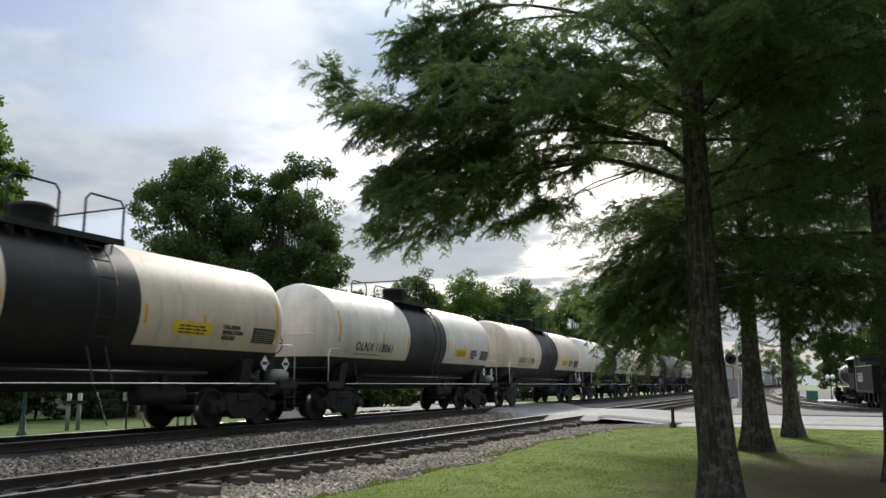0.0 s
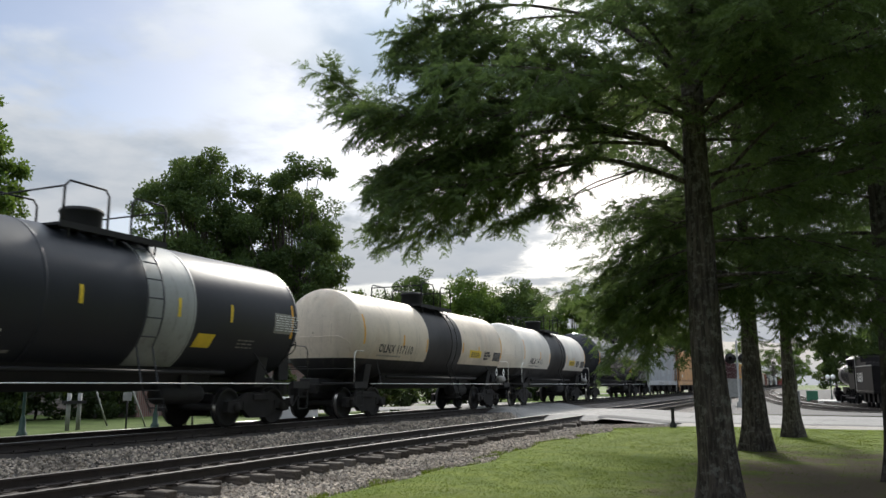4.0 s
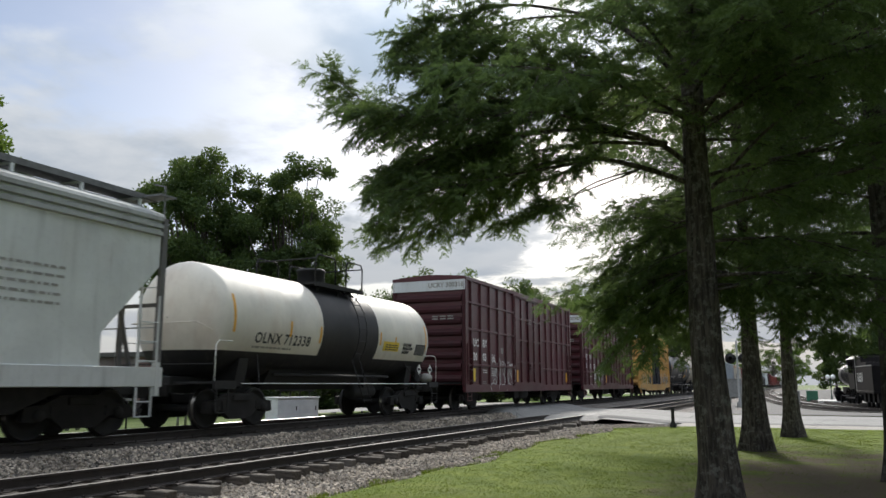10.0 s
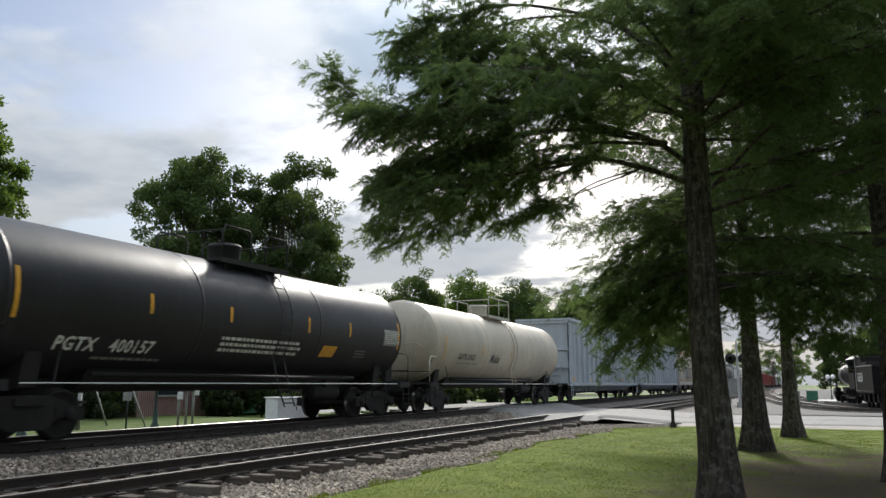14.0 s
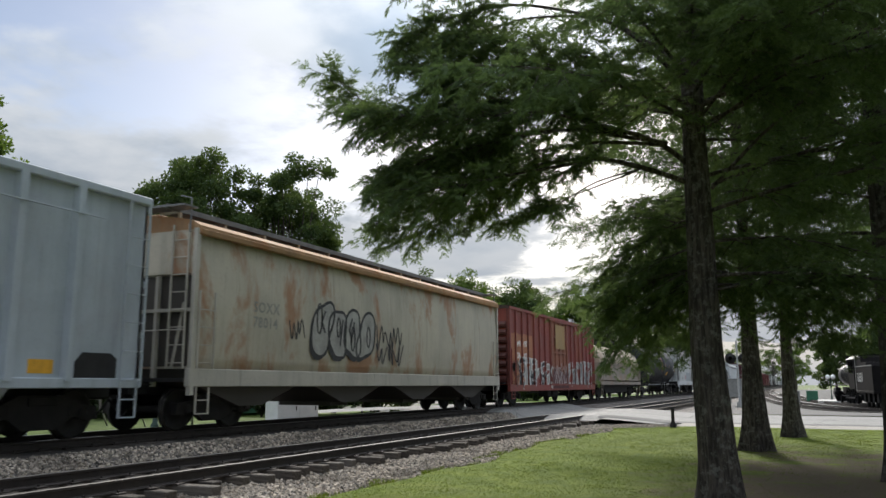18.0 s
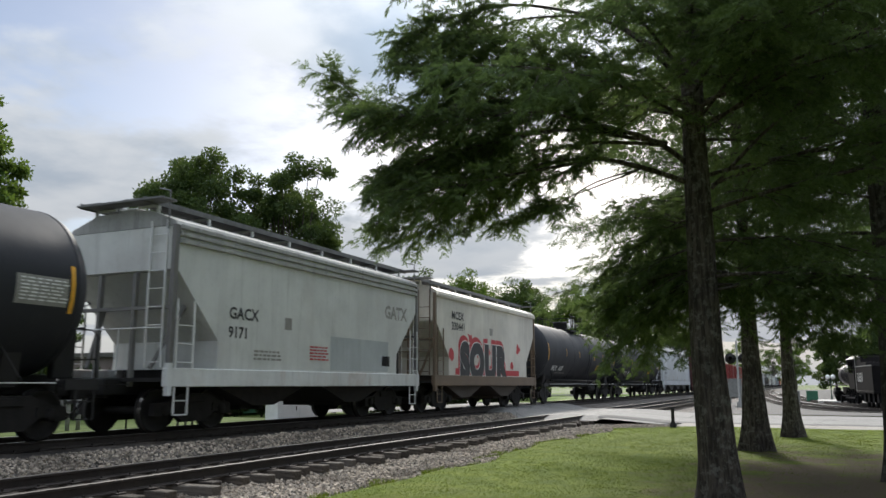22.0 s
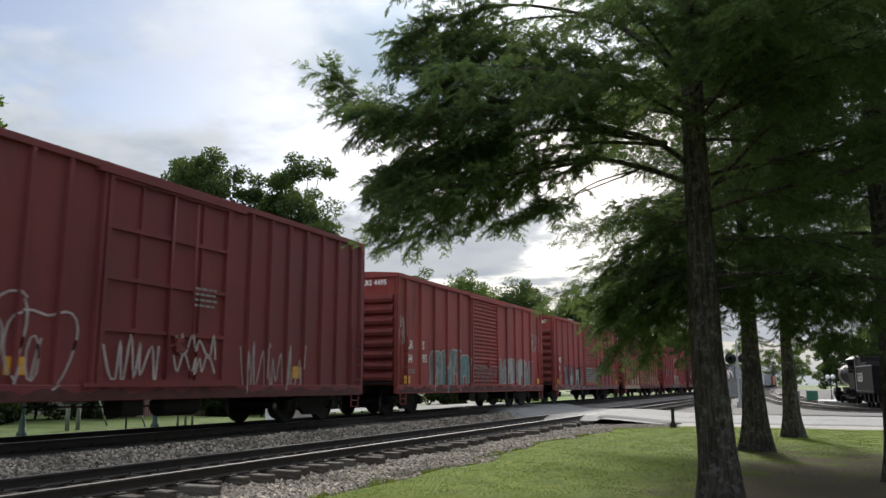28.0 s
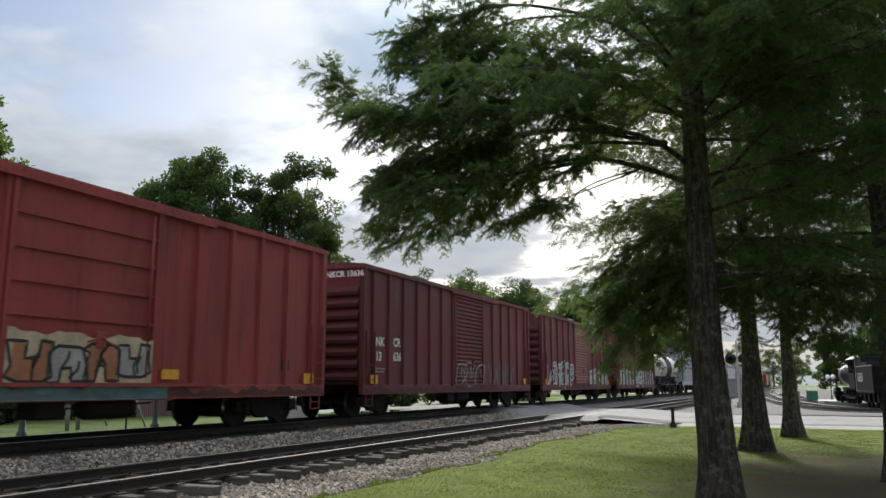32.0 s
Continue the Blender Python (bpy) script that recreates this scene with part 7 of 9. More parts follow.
def pole_pair(x, y, h, label):
    e = root("meter_post", label, "post", "", pose(x, y, -0.04))
    for dx in (-0.22, 0.22):
        b = Mb()
        b.tube([(0, dx, 0), (0, dx, h)], 0.07, 8)
        part("post", b, M_GREYPOST, e)
    b = Mb()
    b.box(-0.12, 0.12, -0.4, 0.4, h - 0.35, h - 0.25)
    part("crossbar", b, M_BLACK, e)


pole_pair(-22.6, 19.8, 1.25, "pair of weathered grey posts with a dark crossbar")


def meter_rack(x, y):
    e = root("meter_rack", "white utility meters on grey posts", "utility rack", "", pose(x, y, -0.04))
    for dy, h in ((-0.3, 1.4), (0.1, 1.9), (0.45, 1.6)):
        b = Mb()
        b.tube([(0, dy, 0), (0, dy, h)], 0.045, 8)
        part("post", b, M_GREYPOST, e)
    for dy, z in ((-0.35, 1.0), (0.15, 1.45), (0.5, 1.15)):
        b = Mb()
        b.box(0.04, 0.16, dy - 0.10, dy + 0.10, z, z + 0.28, 0, 0.02)
        part("meter_box", b, M_CABINET, e)
    b = Mb()
    b.box(-0.08, 0.08, -0.5, 0.7, 1.3, 1.38)
    part("crossbar", b, M_BLACK, e)


meter_rack(-20.6, 22.9)


def guy_wire(x, y, dy):
    e = root("guy_marker", "pale leaning guy-wire guard", "guy wire", "", pose(x, y, -0.04))
    b = Mb()
    b.tube([(0, 0, 0), (0, dy, 1.3)], 0.03, 6)
    part("guard", b, M_GREYPOST, e)


guy_wire(-23.9, 22.5, -0.6)
guy_wire(-22.0, 22.5, -0.7)


def small_sign(x, y, h, mat, w=0.45, label="small white sign on a dark post", z=-0.05):
    e = root("sign_post", label, "sign", "", pose(x, y, z, 0, 0, 25))
    b = Mb()
    b.tube([(0, 0, 0), (0, 0, h)], 0.03, 6)
    part("post", b, M_BLACK, e)
    b = Mb()
    b.box(-w / 2, w / 2, -0.045, -0.03, h - w * 0.95, h, 0, 0.005)
    part("panel", b, mat, e)
    return e


small_sign(-20.0, 19.6, 1.30, M_GREYPOST, 0.28)
small_sign(-5.9, 66.0, 3.0, M_BLUESIGN, 0.75, "blue sign on a post at the crossing", 0.1)


def relay_case(x, y, z):
    e = root("relay_case", "grey relay case with pipes at the crossing", "cabinet", "", pose(x, y, z))
    b = Mb()
    b.box(-0.5, 0.5, -0.4, 0.4, 0.5, 1.9, 0, 0.03)
    part("case", b, M_GREYPOST, e)
    b = Mb()
    b.box(-0.56, 0.56, -0.46, 0.46, 1.9, 1.97, 0, 0.02)
    part("roof", b, M_GREYPOST, e)
    for dx in (-0.4, 0.4):
        b = Mb()
        b.box(dx - 0.06, dx + 0.06, -0.3, 0.3, 0.0, 0.5)
        part("leg", b, M_GREYPOST, e)
    b = Mb()
    b.tube([(0.75, 0, 0), (0.75, 0, 2.9)], 0.06, 8)
    b.tube([(0.75, 0, 2.2), (0.2, 0, 2.3), (0.2, 0, 1.95)], 0.03, 6)
    part("conduit", b, M_GREYPOST, e)


relay_case(-5.0, 68.0, 0.0)


def crossing_signal(x, y, z):
    e = root("crossing_signal", "crossing signal mast with dark lamp hoods", "signal", "", pose(x, y, z))
    b = Mb()
    b.lathe([(0.2, 0), (0.2, 0.3), (0.07, 0.4), (0.06, 4.4), (0.0, 4.45)], 12)
    part("mast", b, M_GREYPOST, e)
    b = Mb()
    b.box(-0.6, 0.6, -0.04, 0.04, 3.2, 3.28)
    part("crossarm", b, M_BLACK, e)
    for dx in (-0.42, 0.42):
        b = Mb()
        b.lathe([(0.0, 0.02), (0.36, 0.02), (0.36, -0.02), (0.14, -0.04), (0.14, -0.3)], 18, 0, "y", (dx, 0, 3.24))
        part("lamp_hood", b, M_BLACK, e)


crossing_signal(-3.95, 57.0, 0.0)


def utility_box(x, y, w, h, mat, label, z=-0.28):
    e = root("utility_box", label, "utility box", "", pose(x, y, z))
    b = Mb()
    b.box(-w / 2, w / 2, -0.5, 0.5, 0.0, h, 0, 0.03)
    part("housing", b, mat, e)
    b = Mb()
    b.box(-w / 2 - 0.03, w / 2 + 0.03, -0.53, 0.53, h, h + 0.06, 0, 0.02)
    part("lid", b, mat, e)


utility_box(0.75, 92.0, 1.1, 1.1, M_TURQ, "green utility box beside the yard track")
utility_box(-0.6, 78.5, 0.5, 1.2, M_GREYPOST, "grey switch box beside the curved track")


def slab(x0, x1, y0, y1, z0, z1):
    e = root("loading_slab", "pale concrete slab beside the yard track", "platform")
    b = Mb()
    b.box(x0, x1, y0, y1, z0, z1, 0, 0.02)
    part("slab", b, M_SLAB, e)


slab(1.2, 3.4, 84.0, 91.0, -0.30, 0.0)


def brick_building():
    """A long low brick building behind the street."""
    e = root("brick_building", "low dark red brick building with a flat roof", "building", "", pose(-29.0, 37.5, -0.1))
    brick = Nodes("dark_brick")
    t = brick.n.new("ShaderNodeTexBrick")
    t.inputs["Scale"].default_value = 4.0
    t.inputs["Color1"].default_value, t.inputs["Color2"].default_value, t.inputs["Mortar"].default_value = (0.16, 0.045, 0.035, 1), (0.22, 0.07, 0.05, 1), (0.25, 0.22, 0.2, 1)
    brick.l.new(brick.coords((1, 1, 1)), t.inputs["Vector"])
    brick.surface(brick.mix(brick.ramp(brick.noise(0.5, 3), 0.3, 0.7, 0, 0.5), t.outputs["Color"], (0.10, 0.04, 0.035)), 0.9)
    b = Mb()
    b.box(-8, 0, -8.5, 8.5, 0, 2.9)
    part("wall", b, brick.m, e)
    b = Mb()
    b.box(-8.2, 0.2, -8.7, 8.7, 2.9, 3.15, 0, 0.03)
    part("roof", b, M_STREET, e)
    for yy in (-6.5, -3.0, 3.0, 6.5):
        b = Mb()
        b.box(0.0, 0.06, yy - 0.8, yy + 0.8, 1.0, 2.6)
        w = part("window", b, M_GREYPOST, e)
        b = Mb()
        b.box(0.06, 0.075, yy - 0.7, yy + 0.7, 1.1, 2.5)
        part("pane", b, plain("dark_glass", (0.02, 0.025, 0.03), 0.08, 0, 0.1), w)
    b = Mb()
    b.box(0.0, 0.08, -0.6, 0.6, 0, 2.2)
    part("door", b, M_TURQ, e)


brick_building()
for i in range(17):
    broadleaf("hedge_bush", "dark green bush along the far side of the grass", -29.5 - 0.7 * (i % 3), -3.0 + i * 2.0, 2.3 + (i % 4) * 0.3, 1.9, 90 + i, M_HEDGE, 34, 110, 0.2, -0.05, -0.2)
for i in range(7):
    broadleaf("hedge_bush", "dense dark bush beside the far end of the road", -27.4 + 0.4 * i + 0.3 * (i % 2), 33.6 + i * 2.0, 2.5 + (i % 3) * 0.2, 1.7, 120 + i, M_HEDGE, 40, 110, 0.2, -0.05, -0.2)
for i in range(12):
    broadleaf("hedge_bush", "dark green bush far along the street", -27.5 - 0.8 * (i % 3), 51.0 + i * 3.6, 2.5 + (i % 3) * 0.3, 2.3, 140 + i, M_HEDGE, 34, 90, 0.28, -0.05, -0.2)

stones()
track("main_track", "main line of steel rails on dark timber ties", X_MAIN, RAIL_MAIN, (-2, 33), (44.5, 160), M_STEEL)
track("side_track", "rusty side track on weathered timber ties", X_SIDE, RAIL_SIDE, (1, 32.5), (44.5, 120), M_SIDETOP)

# ---- the train, from its head; y positions at the start ----
SPEED = 18.275
CARS = []
CREAM = (0.64, 0.55, 0.44)
WHITE = (0.68, 0.64, 0.57)
BLK = (0.010, 0.010, 0.011)
BOXRED = (0.21, 0.035, 0.032)
RED2 = (0.30, 0.045, 0.038)
MAROON = (0.078, 0.016, 0.022)


def keep(made):
    CARS.append(made[0])
    return made


def chlorine(yl, yr, white, words, band=(-1.45, 1.55), tint=0.35, label=None):
    w = paint(white, dirt=tint, rust=0.12, seed=yl, grime=(0.16, 0.13, 0.10), dip=(1.78, BLK), rough=0.58)
    k = paint(BLK, grime=(0.05, 0.040, 0.034), dirt=0.4, rough=0.5)
    R, zc = 1.40, 2.52
    half = (yr - yl - 0.25) / 2
    st = [(-half + 0.12, 2.2, 3.1, M_AMBER), (band[0] - 0.1, 2.1, 2.55, M_AMBER), (-half * 0.55, 2.2, 2.6, M_AMBER), (half * 0.55, 2.15, 2.5, M_AMBER), (half - 0.12, 2.1, 3.0, M_AMBER), (band[1] + 0.15, 2.2, 2.6, M_AMBER)]
    car, L = keep(tank_car(label or "cream white tank wagon with black middle band and underside", yl, yr, R, zc, (w, k, w), band, 1.80, st))
    wr = (R, zc)
    if words:
        lettering("lettering", words, 0.36, M_DECAL_K, car, -half * 0.82, 2.0, wrap=wr, gap=1.1)
    bars(car, -half * 0.82, 1.87, 1, M_DECAL_G, w=1.8, wrap=wr, seed=1)
    plate(car, half * 0.40, half * 0.60, 2.05, 2.34, M_YELLOW, wrap=wr, name="hazard_label", label="yellow hazard label")
    bars(car, half * 0.43, 2.22, 3, M_DECAL_K, w=0.85, h=0.035, gap=0.07, wrap=(R + 0.004, zc), seed=5)
    lettering("hazard_lettering", "CHLORINE\nINHALATION\nHAZARD", 0.12, M_DECAL_K, car, half * 0.655, 2.25, wrap=wr)
    plate(car, half * 0.83, half * 0.97, 1.98, 2.34, M_DECAL_K, wrap=wr, name="data_panel", label="dark data panel")
    bars(car, half * 0.845, 2.26, 6, M_DECAL_G, w=0.75, h=0.02, gap=0.05, wrap=(R + 0.006, zc), seed=6)
    for yd in (half - 0.45, half + 0.42):
        b = Mb()
        b.add([(1.30, yd, 1.32), (1.30, yd + 0.17, 1.51), (1.30, yd, 1.70), (1.30, yd - 0.17, 1.51)], [(0, 1, 2, 3)])
        placard = part("diamond_placard", b, M_DECAL_W, car, recalc=False)
        b = Mb()
        b.add([(1.304, yd - 0.11, 1.47), (1.304, yd + 0.11, 1.47), (1.304, yd + 0.11, 1.55), (1.304, yd - 0.11, 1.55)], [(0, 1, 2, 3)])
        part("placard_mark", b, M_DECAL_K, placard, recalc=False)
    b = Mb()
    b.lathe([(0.0, -0.28), (0.13, -0.26), (0.16, -0.2), (0.16, 0.2), (0.13, 0.26), (0.0, 0.28)], 12, 0, "y", (1.25, half + 0.2, 1.22))
    part("air_reservoir", b, M_DECAL_G, car)
    return car


def black_tank(yl, yr, R, zc, words, col=(0.019, 0.021, 0.027), dirt=0.35, rough=0.58, lab="glossy black tank wagon with white lettering", rail=M_WHITEPIPE, cage="loop", stripe=M_AMBER, grime=(0.050, 0.050, 0.053), number_end=None, panel=True, tape=None, mid=None, ink=None):
    p = paint(col, grime=grime, dirt=dirt, rough=rough, seed=yl)
    half = (yr - yl - 0.25) / 2
    s2 = tape or stripe
    st = [(-half + 0.14, zc - 0.45, zc + 0.42, stripe), (-half * 0.55, zc - 0.15, zc + 0.25, s2), (-half * 0.2, zc - 0.15, zc + 0.2, s2), (half * 0.25, zc - 0.2, zc + 0.2, s2), (half * 0.55, zc - 0.2, zc + 0.2, s2), (half - 0.14, zc - 0.45, zc + 0.4, stripe)]
    car, L = keep(tank_car(lab, yl, yr, R, zc, (p, mid or p, p), (0.5, 1.9) if mid else None, None, st, rail=rail, cage=cage, end_rail=M_BLACK))
    wr = (R, zc)
    ik = ink or M_DECAL_W
    if words:
        lettering("lettering", words.replace(" ", "   "), 0.34, ik, car, -half * 0.84, zc - 0.93, wrap=wr, gap=1.1)
        lettering("end_lettering", words, 0.20, ik, car, -half - R * 0.42 - 0.006, zc + 0.25, x=-0.62, face="end")
        bars_end(car, -0.5, -half - R * 0.42 - 0.008, zc + 0.08, 2, ik)
    bars(car, -half * 0.70, zc - 1.08, 1, M_DECAL_G, w=1.9, wrap=wr, seed=2)
    if panel:
        plate(car, half * 0.84, half * 0.97, zc - 0.35, zc + 0.15, M_DECAL_G, wrap=wr, name="data_panel", label="grey data panel")
        bars(car, half * 0.85, zc + 0.08, 7, M_DECAL_W, w=0.95, h=0.025, gap=0.06, wrap=(R + 0.004, zc), seed=3)
        plate(car, half * 0.36, half * 0.46, zc - 0.80, zc - 0.50, M_AMBER if dirt >= 0.3 and not tape else M_YELLOW, wrap=wr, name="conspicuity_panel", lean=0.08)
        bars(car, half * 0.62, zc - 0.6, 3, M_DECAL_G, w=0.6, h=0.03, gap=0.08, wrap=wr, seed=4)
    return car


def bars_end(car, x, y, z, rows, mat):
    b = Mb()
    for i in range(rows):
        for j in range(3):
            b.add([(x + j * 0.33, y, z - i * 0.1), (x + j * 0.33 + 0.26, y, z - i * 0.1), (x + j * 0.33 + 0.26, y, z - i * 0.1 + 0.05), (x + j * 0.33, y, z - i * 0.1 + 0.05)], [(0, 1, 2, 3)])
    tagged(part("end_data", b, mat, car, recalc=False), kind="stuff")


chlorine(4.0, 16.68, CREAM, "", tint=0.45)
chlorine(19.2, 31.5, WHITE, "OLNX 118061")
chlorine(34.1, 46.17, CREAM, "OLNX 117100", tint=0.4)
chlorine(49.2, 60.9, WHITE, "OLNX 116017")
chlorine(63.65, 75.93, CREAM, "OLNX 117103", tint=0.4)
black_tank(78.84, 90.36, 1.46, 2.60, "GATX 61186", dirt=0.06, rough=0.42, tape=M_YELLOW, mid=paint((0.30, 0.31, 0.30), dirt=0.4, rough=0.5), lab="dull black tank wagon with a silver middle panel")
chlorine(93.7, 106.1, CREAM, "OLNX 117110", tint=0.45)
chlorine(108.9, 120.72, WHITE, "ABLX 14111", tint=0.3)
black_tank(123.47, 139.15, 1.58, 2.72, "GATX 232460", rough=0.17, dirt=0.03)

GREY = (0.36, 0.38, 0.395)
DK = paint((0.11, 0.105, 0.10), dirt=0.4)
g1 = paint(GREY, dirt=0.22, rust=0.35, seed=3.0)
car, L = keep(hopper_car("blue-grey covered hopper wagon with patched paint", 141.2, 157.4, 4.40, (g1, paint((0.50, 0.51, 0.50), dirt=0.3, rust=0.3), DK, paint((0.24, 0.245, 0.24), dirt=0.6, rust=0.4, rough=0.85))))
plate(car, -6.45, -4.95, 2.05, 2.95, paint((0.5, 0.52, 0.54), dirt=0.15), x=1.556, name="paint_patch")
lettering("lettering", "SHPX\n454116", 0.36, M_DECAL_K, car, -6.3, 2.58, x=1.562, gap=1.05)
for yy, zz3, w3 in ((4.0, 2.5, 0.25), (5.0, 2.4, 0.3), (2.6, 2.0, 1.1), (-1.2, 1.75, 1.6), (5.9, 1.6, 0.5)):
    plate(car, yy, yy + w3, zz3, zz3 + 0.5 * w3 ** 0.5, paint((0.42, 0.44, 0.45), dirt=0.2, seed=yy), x=1.556, name="paint_patch")
bars(car, -3.0, 1.16, 2, M_DECAL_G, x=1.604, w=2.6, h=0.05, gap=0.09)

o1 = paint((0.64, 0.345, 0.135), dirt=0.6, rust=0.3, grime=(0.22, 0.10, 0.04), seed=8.0, low=(1.5, (0.33, 0.15, 0.055)))
# the fifth paint, for the ends, is brown darkened to stand for their shade
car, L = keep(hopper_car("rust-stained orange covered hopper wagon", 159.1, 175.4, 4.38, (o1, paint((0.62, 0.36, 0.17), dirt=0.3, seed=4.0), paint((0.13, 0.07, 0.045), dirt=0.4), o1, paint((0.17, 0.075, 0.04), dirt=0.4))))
plate(car, -5.6, -5.05, 1.75, 2.05, M_DECAL_W, x=1.556, name="paint_patch")
bars(car, -2.9, 1.18, 1, M_DECAL_G, x=1.604, w=1.6, h=0.06)

w1 = paint((0.62, 0.64, 0.62), dirt=0.25, rust=0.05, seed=12.0)
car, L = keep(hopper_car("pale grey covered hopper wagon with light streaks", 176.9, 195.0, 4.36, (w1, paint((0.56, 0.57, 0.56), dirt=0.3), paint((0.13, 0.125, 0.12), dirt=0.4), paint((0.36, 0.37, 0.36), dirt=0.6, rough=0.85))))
lettering("lettering", "SSFX\n60164", 0.36, M_DECAL_G, car, -5.3, 2.75, x=1.556, gap=1.15)
bars(car, -5.4, 1.75, 3, M_DECAL_G, x=1.556, w=1.2)
for i in range(7):
    plate(car, -5 + i * 1.7, -4.88 + i * 1.7, 1.45, 1.75 + 0.25 * (i % 2), M_DECAL_G, x=1.556, name="rust_run", lean=0.10)
bars(car, 5.0, 3.0, 5, M_DECAL_G, x=1.556, w=1.8, gap=0.16)

chlorine(197.3, 208.1, WHITE, "OLNX 712338", band=(-1.4, 1.75), tint=0.15)

S_WHITE = plain("white_spray_paint", (0.60, 0.60, 0.58), 0.6, 0.0, 0.25, 3, 0.0)
S_CHALK = plain("thin_pale_spray_paint", (0.42, 0.36, 0.35), 0.7, 0.0, 0.3, 3, 0.0)
S_BLACK = plain("black_spray_paint", (0.022, 0.022, 0.025), 0.6, 0.0, 0.3, 4, 0.0)
S_GREY = plain("grey_spray_paint", (0.17, 0.17, 0.17), 0.65, 0.0, 0.35, 2.5, 0.0)
S_PALE = plain("pale_grey_spray_paint", (0.34, 0.33, 0.31), 0.65, 0.0, 0.3, 2.5, 0.0)
S_TEAL = plain("dull_teal_spray_paint", (0.10, 0.20, 0.21), 0.6, 0.0, 0.3, 3, 0.0)
S_SKYBLUE = plain("light_blue_spray_paint", (0.14, 0.36, 0.50), 0.6, 0.0, 0.25, 3, 0.0)
S_BUFF = plain("buff_overspray", (0.36, 0.29, 0.16), 0.75, 0.0, 0.3, 2, 0.0)
S_CREAM = plain("cream_spray_paint", (0.50, 0.40, 0.27), 0.65, 0.0, 0.3, 2.5, 0.0)
S_DARKRED = plain("dark_red_spray_shade", (0.09, 0.025, 0.025), 0.7, 0.0, 0.3, 3, 0.0)
S_TAN = plain("tan_repaint", (0.36, 0.15, 0.08), 0.75, 0.0, 0.25, 1.5, 0.0)
WHEAD = paint((0.66, 0.68, 0.70), dirt=0.25)


def big_box(yl, yr, words, tagk, col, seed):
    m = paint(col, dirt=0.2, seed=seed, rough=0.36)
    # ends: maroon darkened for the shade between wagons, plus dirt
    car, L = keep(box_car("tall dark maroon box wagon with white spray lettering", yl, yr, 5.2, m, 0.98, (-1.85, 2.0), "plug", (1.75, 3.15, 4.2), WHEAD, end_shade_mat=paint(tuple(c * 0.6 for c in col), dirt=0.9, grime=(0.025, 0.016, 0.016), rough=0.8)))
    h = L / 2
    for t, yy, zz3 in ((words[0], -6.70, 2.5), (words[1], -5.70, 2.5), (words[2], -6.70, 1.95), (words[3], -5.70, 1.95), (words[4], -4.70, 1.95)):
        lettering("lettering", t, 0.42, M_DECAL_W, car, yy, zz3, x=1.53, bold=0.013)
    for yy, wide in ((-6.72, 0.24), (-1.75, 0.2), (6.7, 0.26)):
        plate(car, yy, yy + wide, 1.12, 1.62, M_YELLOW if yy < -3 else M_AMBER, x=1.53 if yy != -1.75 else 1.634, name="reflector_tape")
    bars(car, -5.68, 1.55, 2, M_DECAL_W, x=1.53, w=0.5, h=0.04, seed=4)
    bars(car, -4.68, 1.62, 4, M_DECAL_W, x=1.53, w=0.6, h=0.04, seed=9)
    bars(car, -5.68, 1.1, 3, M_DECAL_G, x=1.53, w=0.4, h=0.03, gap=0.07, seed=8)
    bars(car, -0.1, 4.0, 3, M_DECAL_G, x=1.61, w=0.6, seed=9)
    plate(car, -h + 4.1, -h + 4.4, 2.3, 2.55, M_DECAL_G, x=1.53, name="route_card")
    lettering("end_lettering", "UCRY " + "".join(words[2:]), 0.26, M_DECAL_G, car, -h - 0.02, 4.78, x=0.0, face="end")
    bars_end(car, 0.2, -h - 0.078, 3.6, 2, M_DECAL_G)
    throwup(car, tagk[0], tagk[1], 0.78, tagk[2], 5, None, S_WHITE, seed, "bubble", 0.035, label="white outline graffiti")
    scrawl(car, tagk[0] - 0.9, tagk[0] + 0.1, 0.76, 1.0, S_WHITE, seed + 1, 0.03, 1)
    return car


big_box(211.0, 226.3, ("UC", "RY", "30", "03", "16"), (-4.7, -2.0, 2.0), MAROON, 1.0)
big_box(228.9, 244.0, ("UC", "RY", "30", "03", "27"), (-4.7, -2.0, 2.05), MAROON, 2.0)

y1 = paint((0.58, 0.33, 0.095), dirt=0.45, grime=(0.20, 0.105, 0.04), rust=0.15, seed=5.0)
ydoor = paint((0.014, 0.016, 0.026), dirt=0.35, grime=(0.075, 0.065, 0.06))
car, L = keep(box_car("tall mustard yellow box wagon with dark blue door and graffiti", 246.74, 262.2, 5.2, y1, 0.87, (-1.9, 1.9), "plug", (1.75, 2.95, 4.1), WHEAD, ydoor, belly=True))
h = L / 2
lettering("lettering", "FB", 0.40, M_DECAL_K, car, -6.05, 2.4, x=1.53)
lettering("lettering", "OX", 0.40, M_DECAL_K, car, -5.22, 2.4, x=1.53)
for t, yy in (("5", -6.72), ("04", -6.02), ("06", -5.22), ("8", -4.36)):
    lettering("lettering", t, 0.40, M_DECAL_K, car, yy, 1.9, x=1.53)
lettering("slogan", "next\nload", 0.27, M_DECAL_K, car, -6.9, 3.75, x=1.53, shear=0.2)
lettering("slogan", "any\nroad", 0.25, M_DECAL_K, car, -4.35, 3.5, x=1.53, shear=0.2)
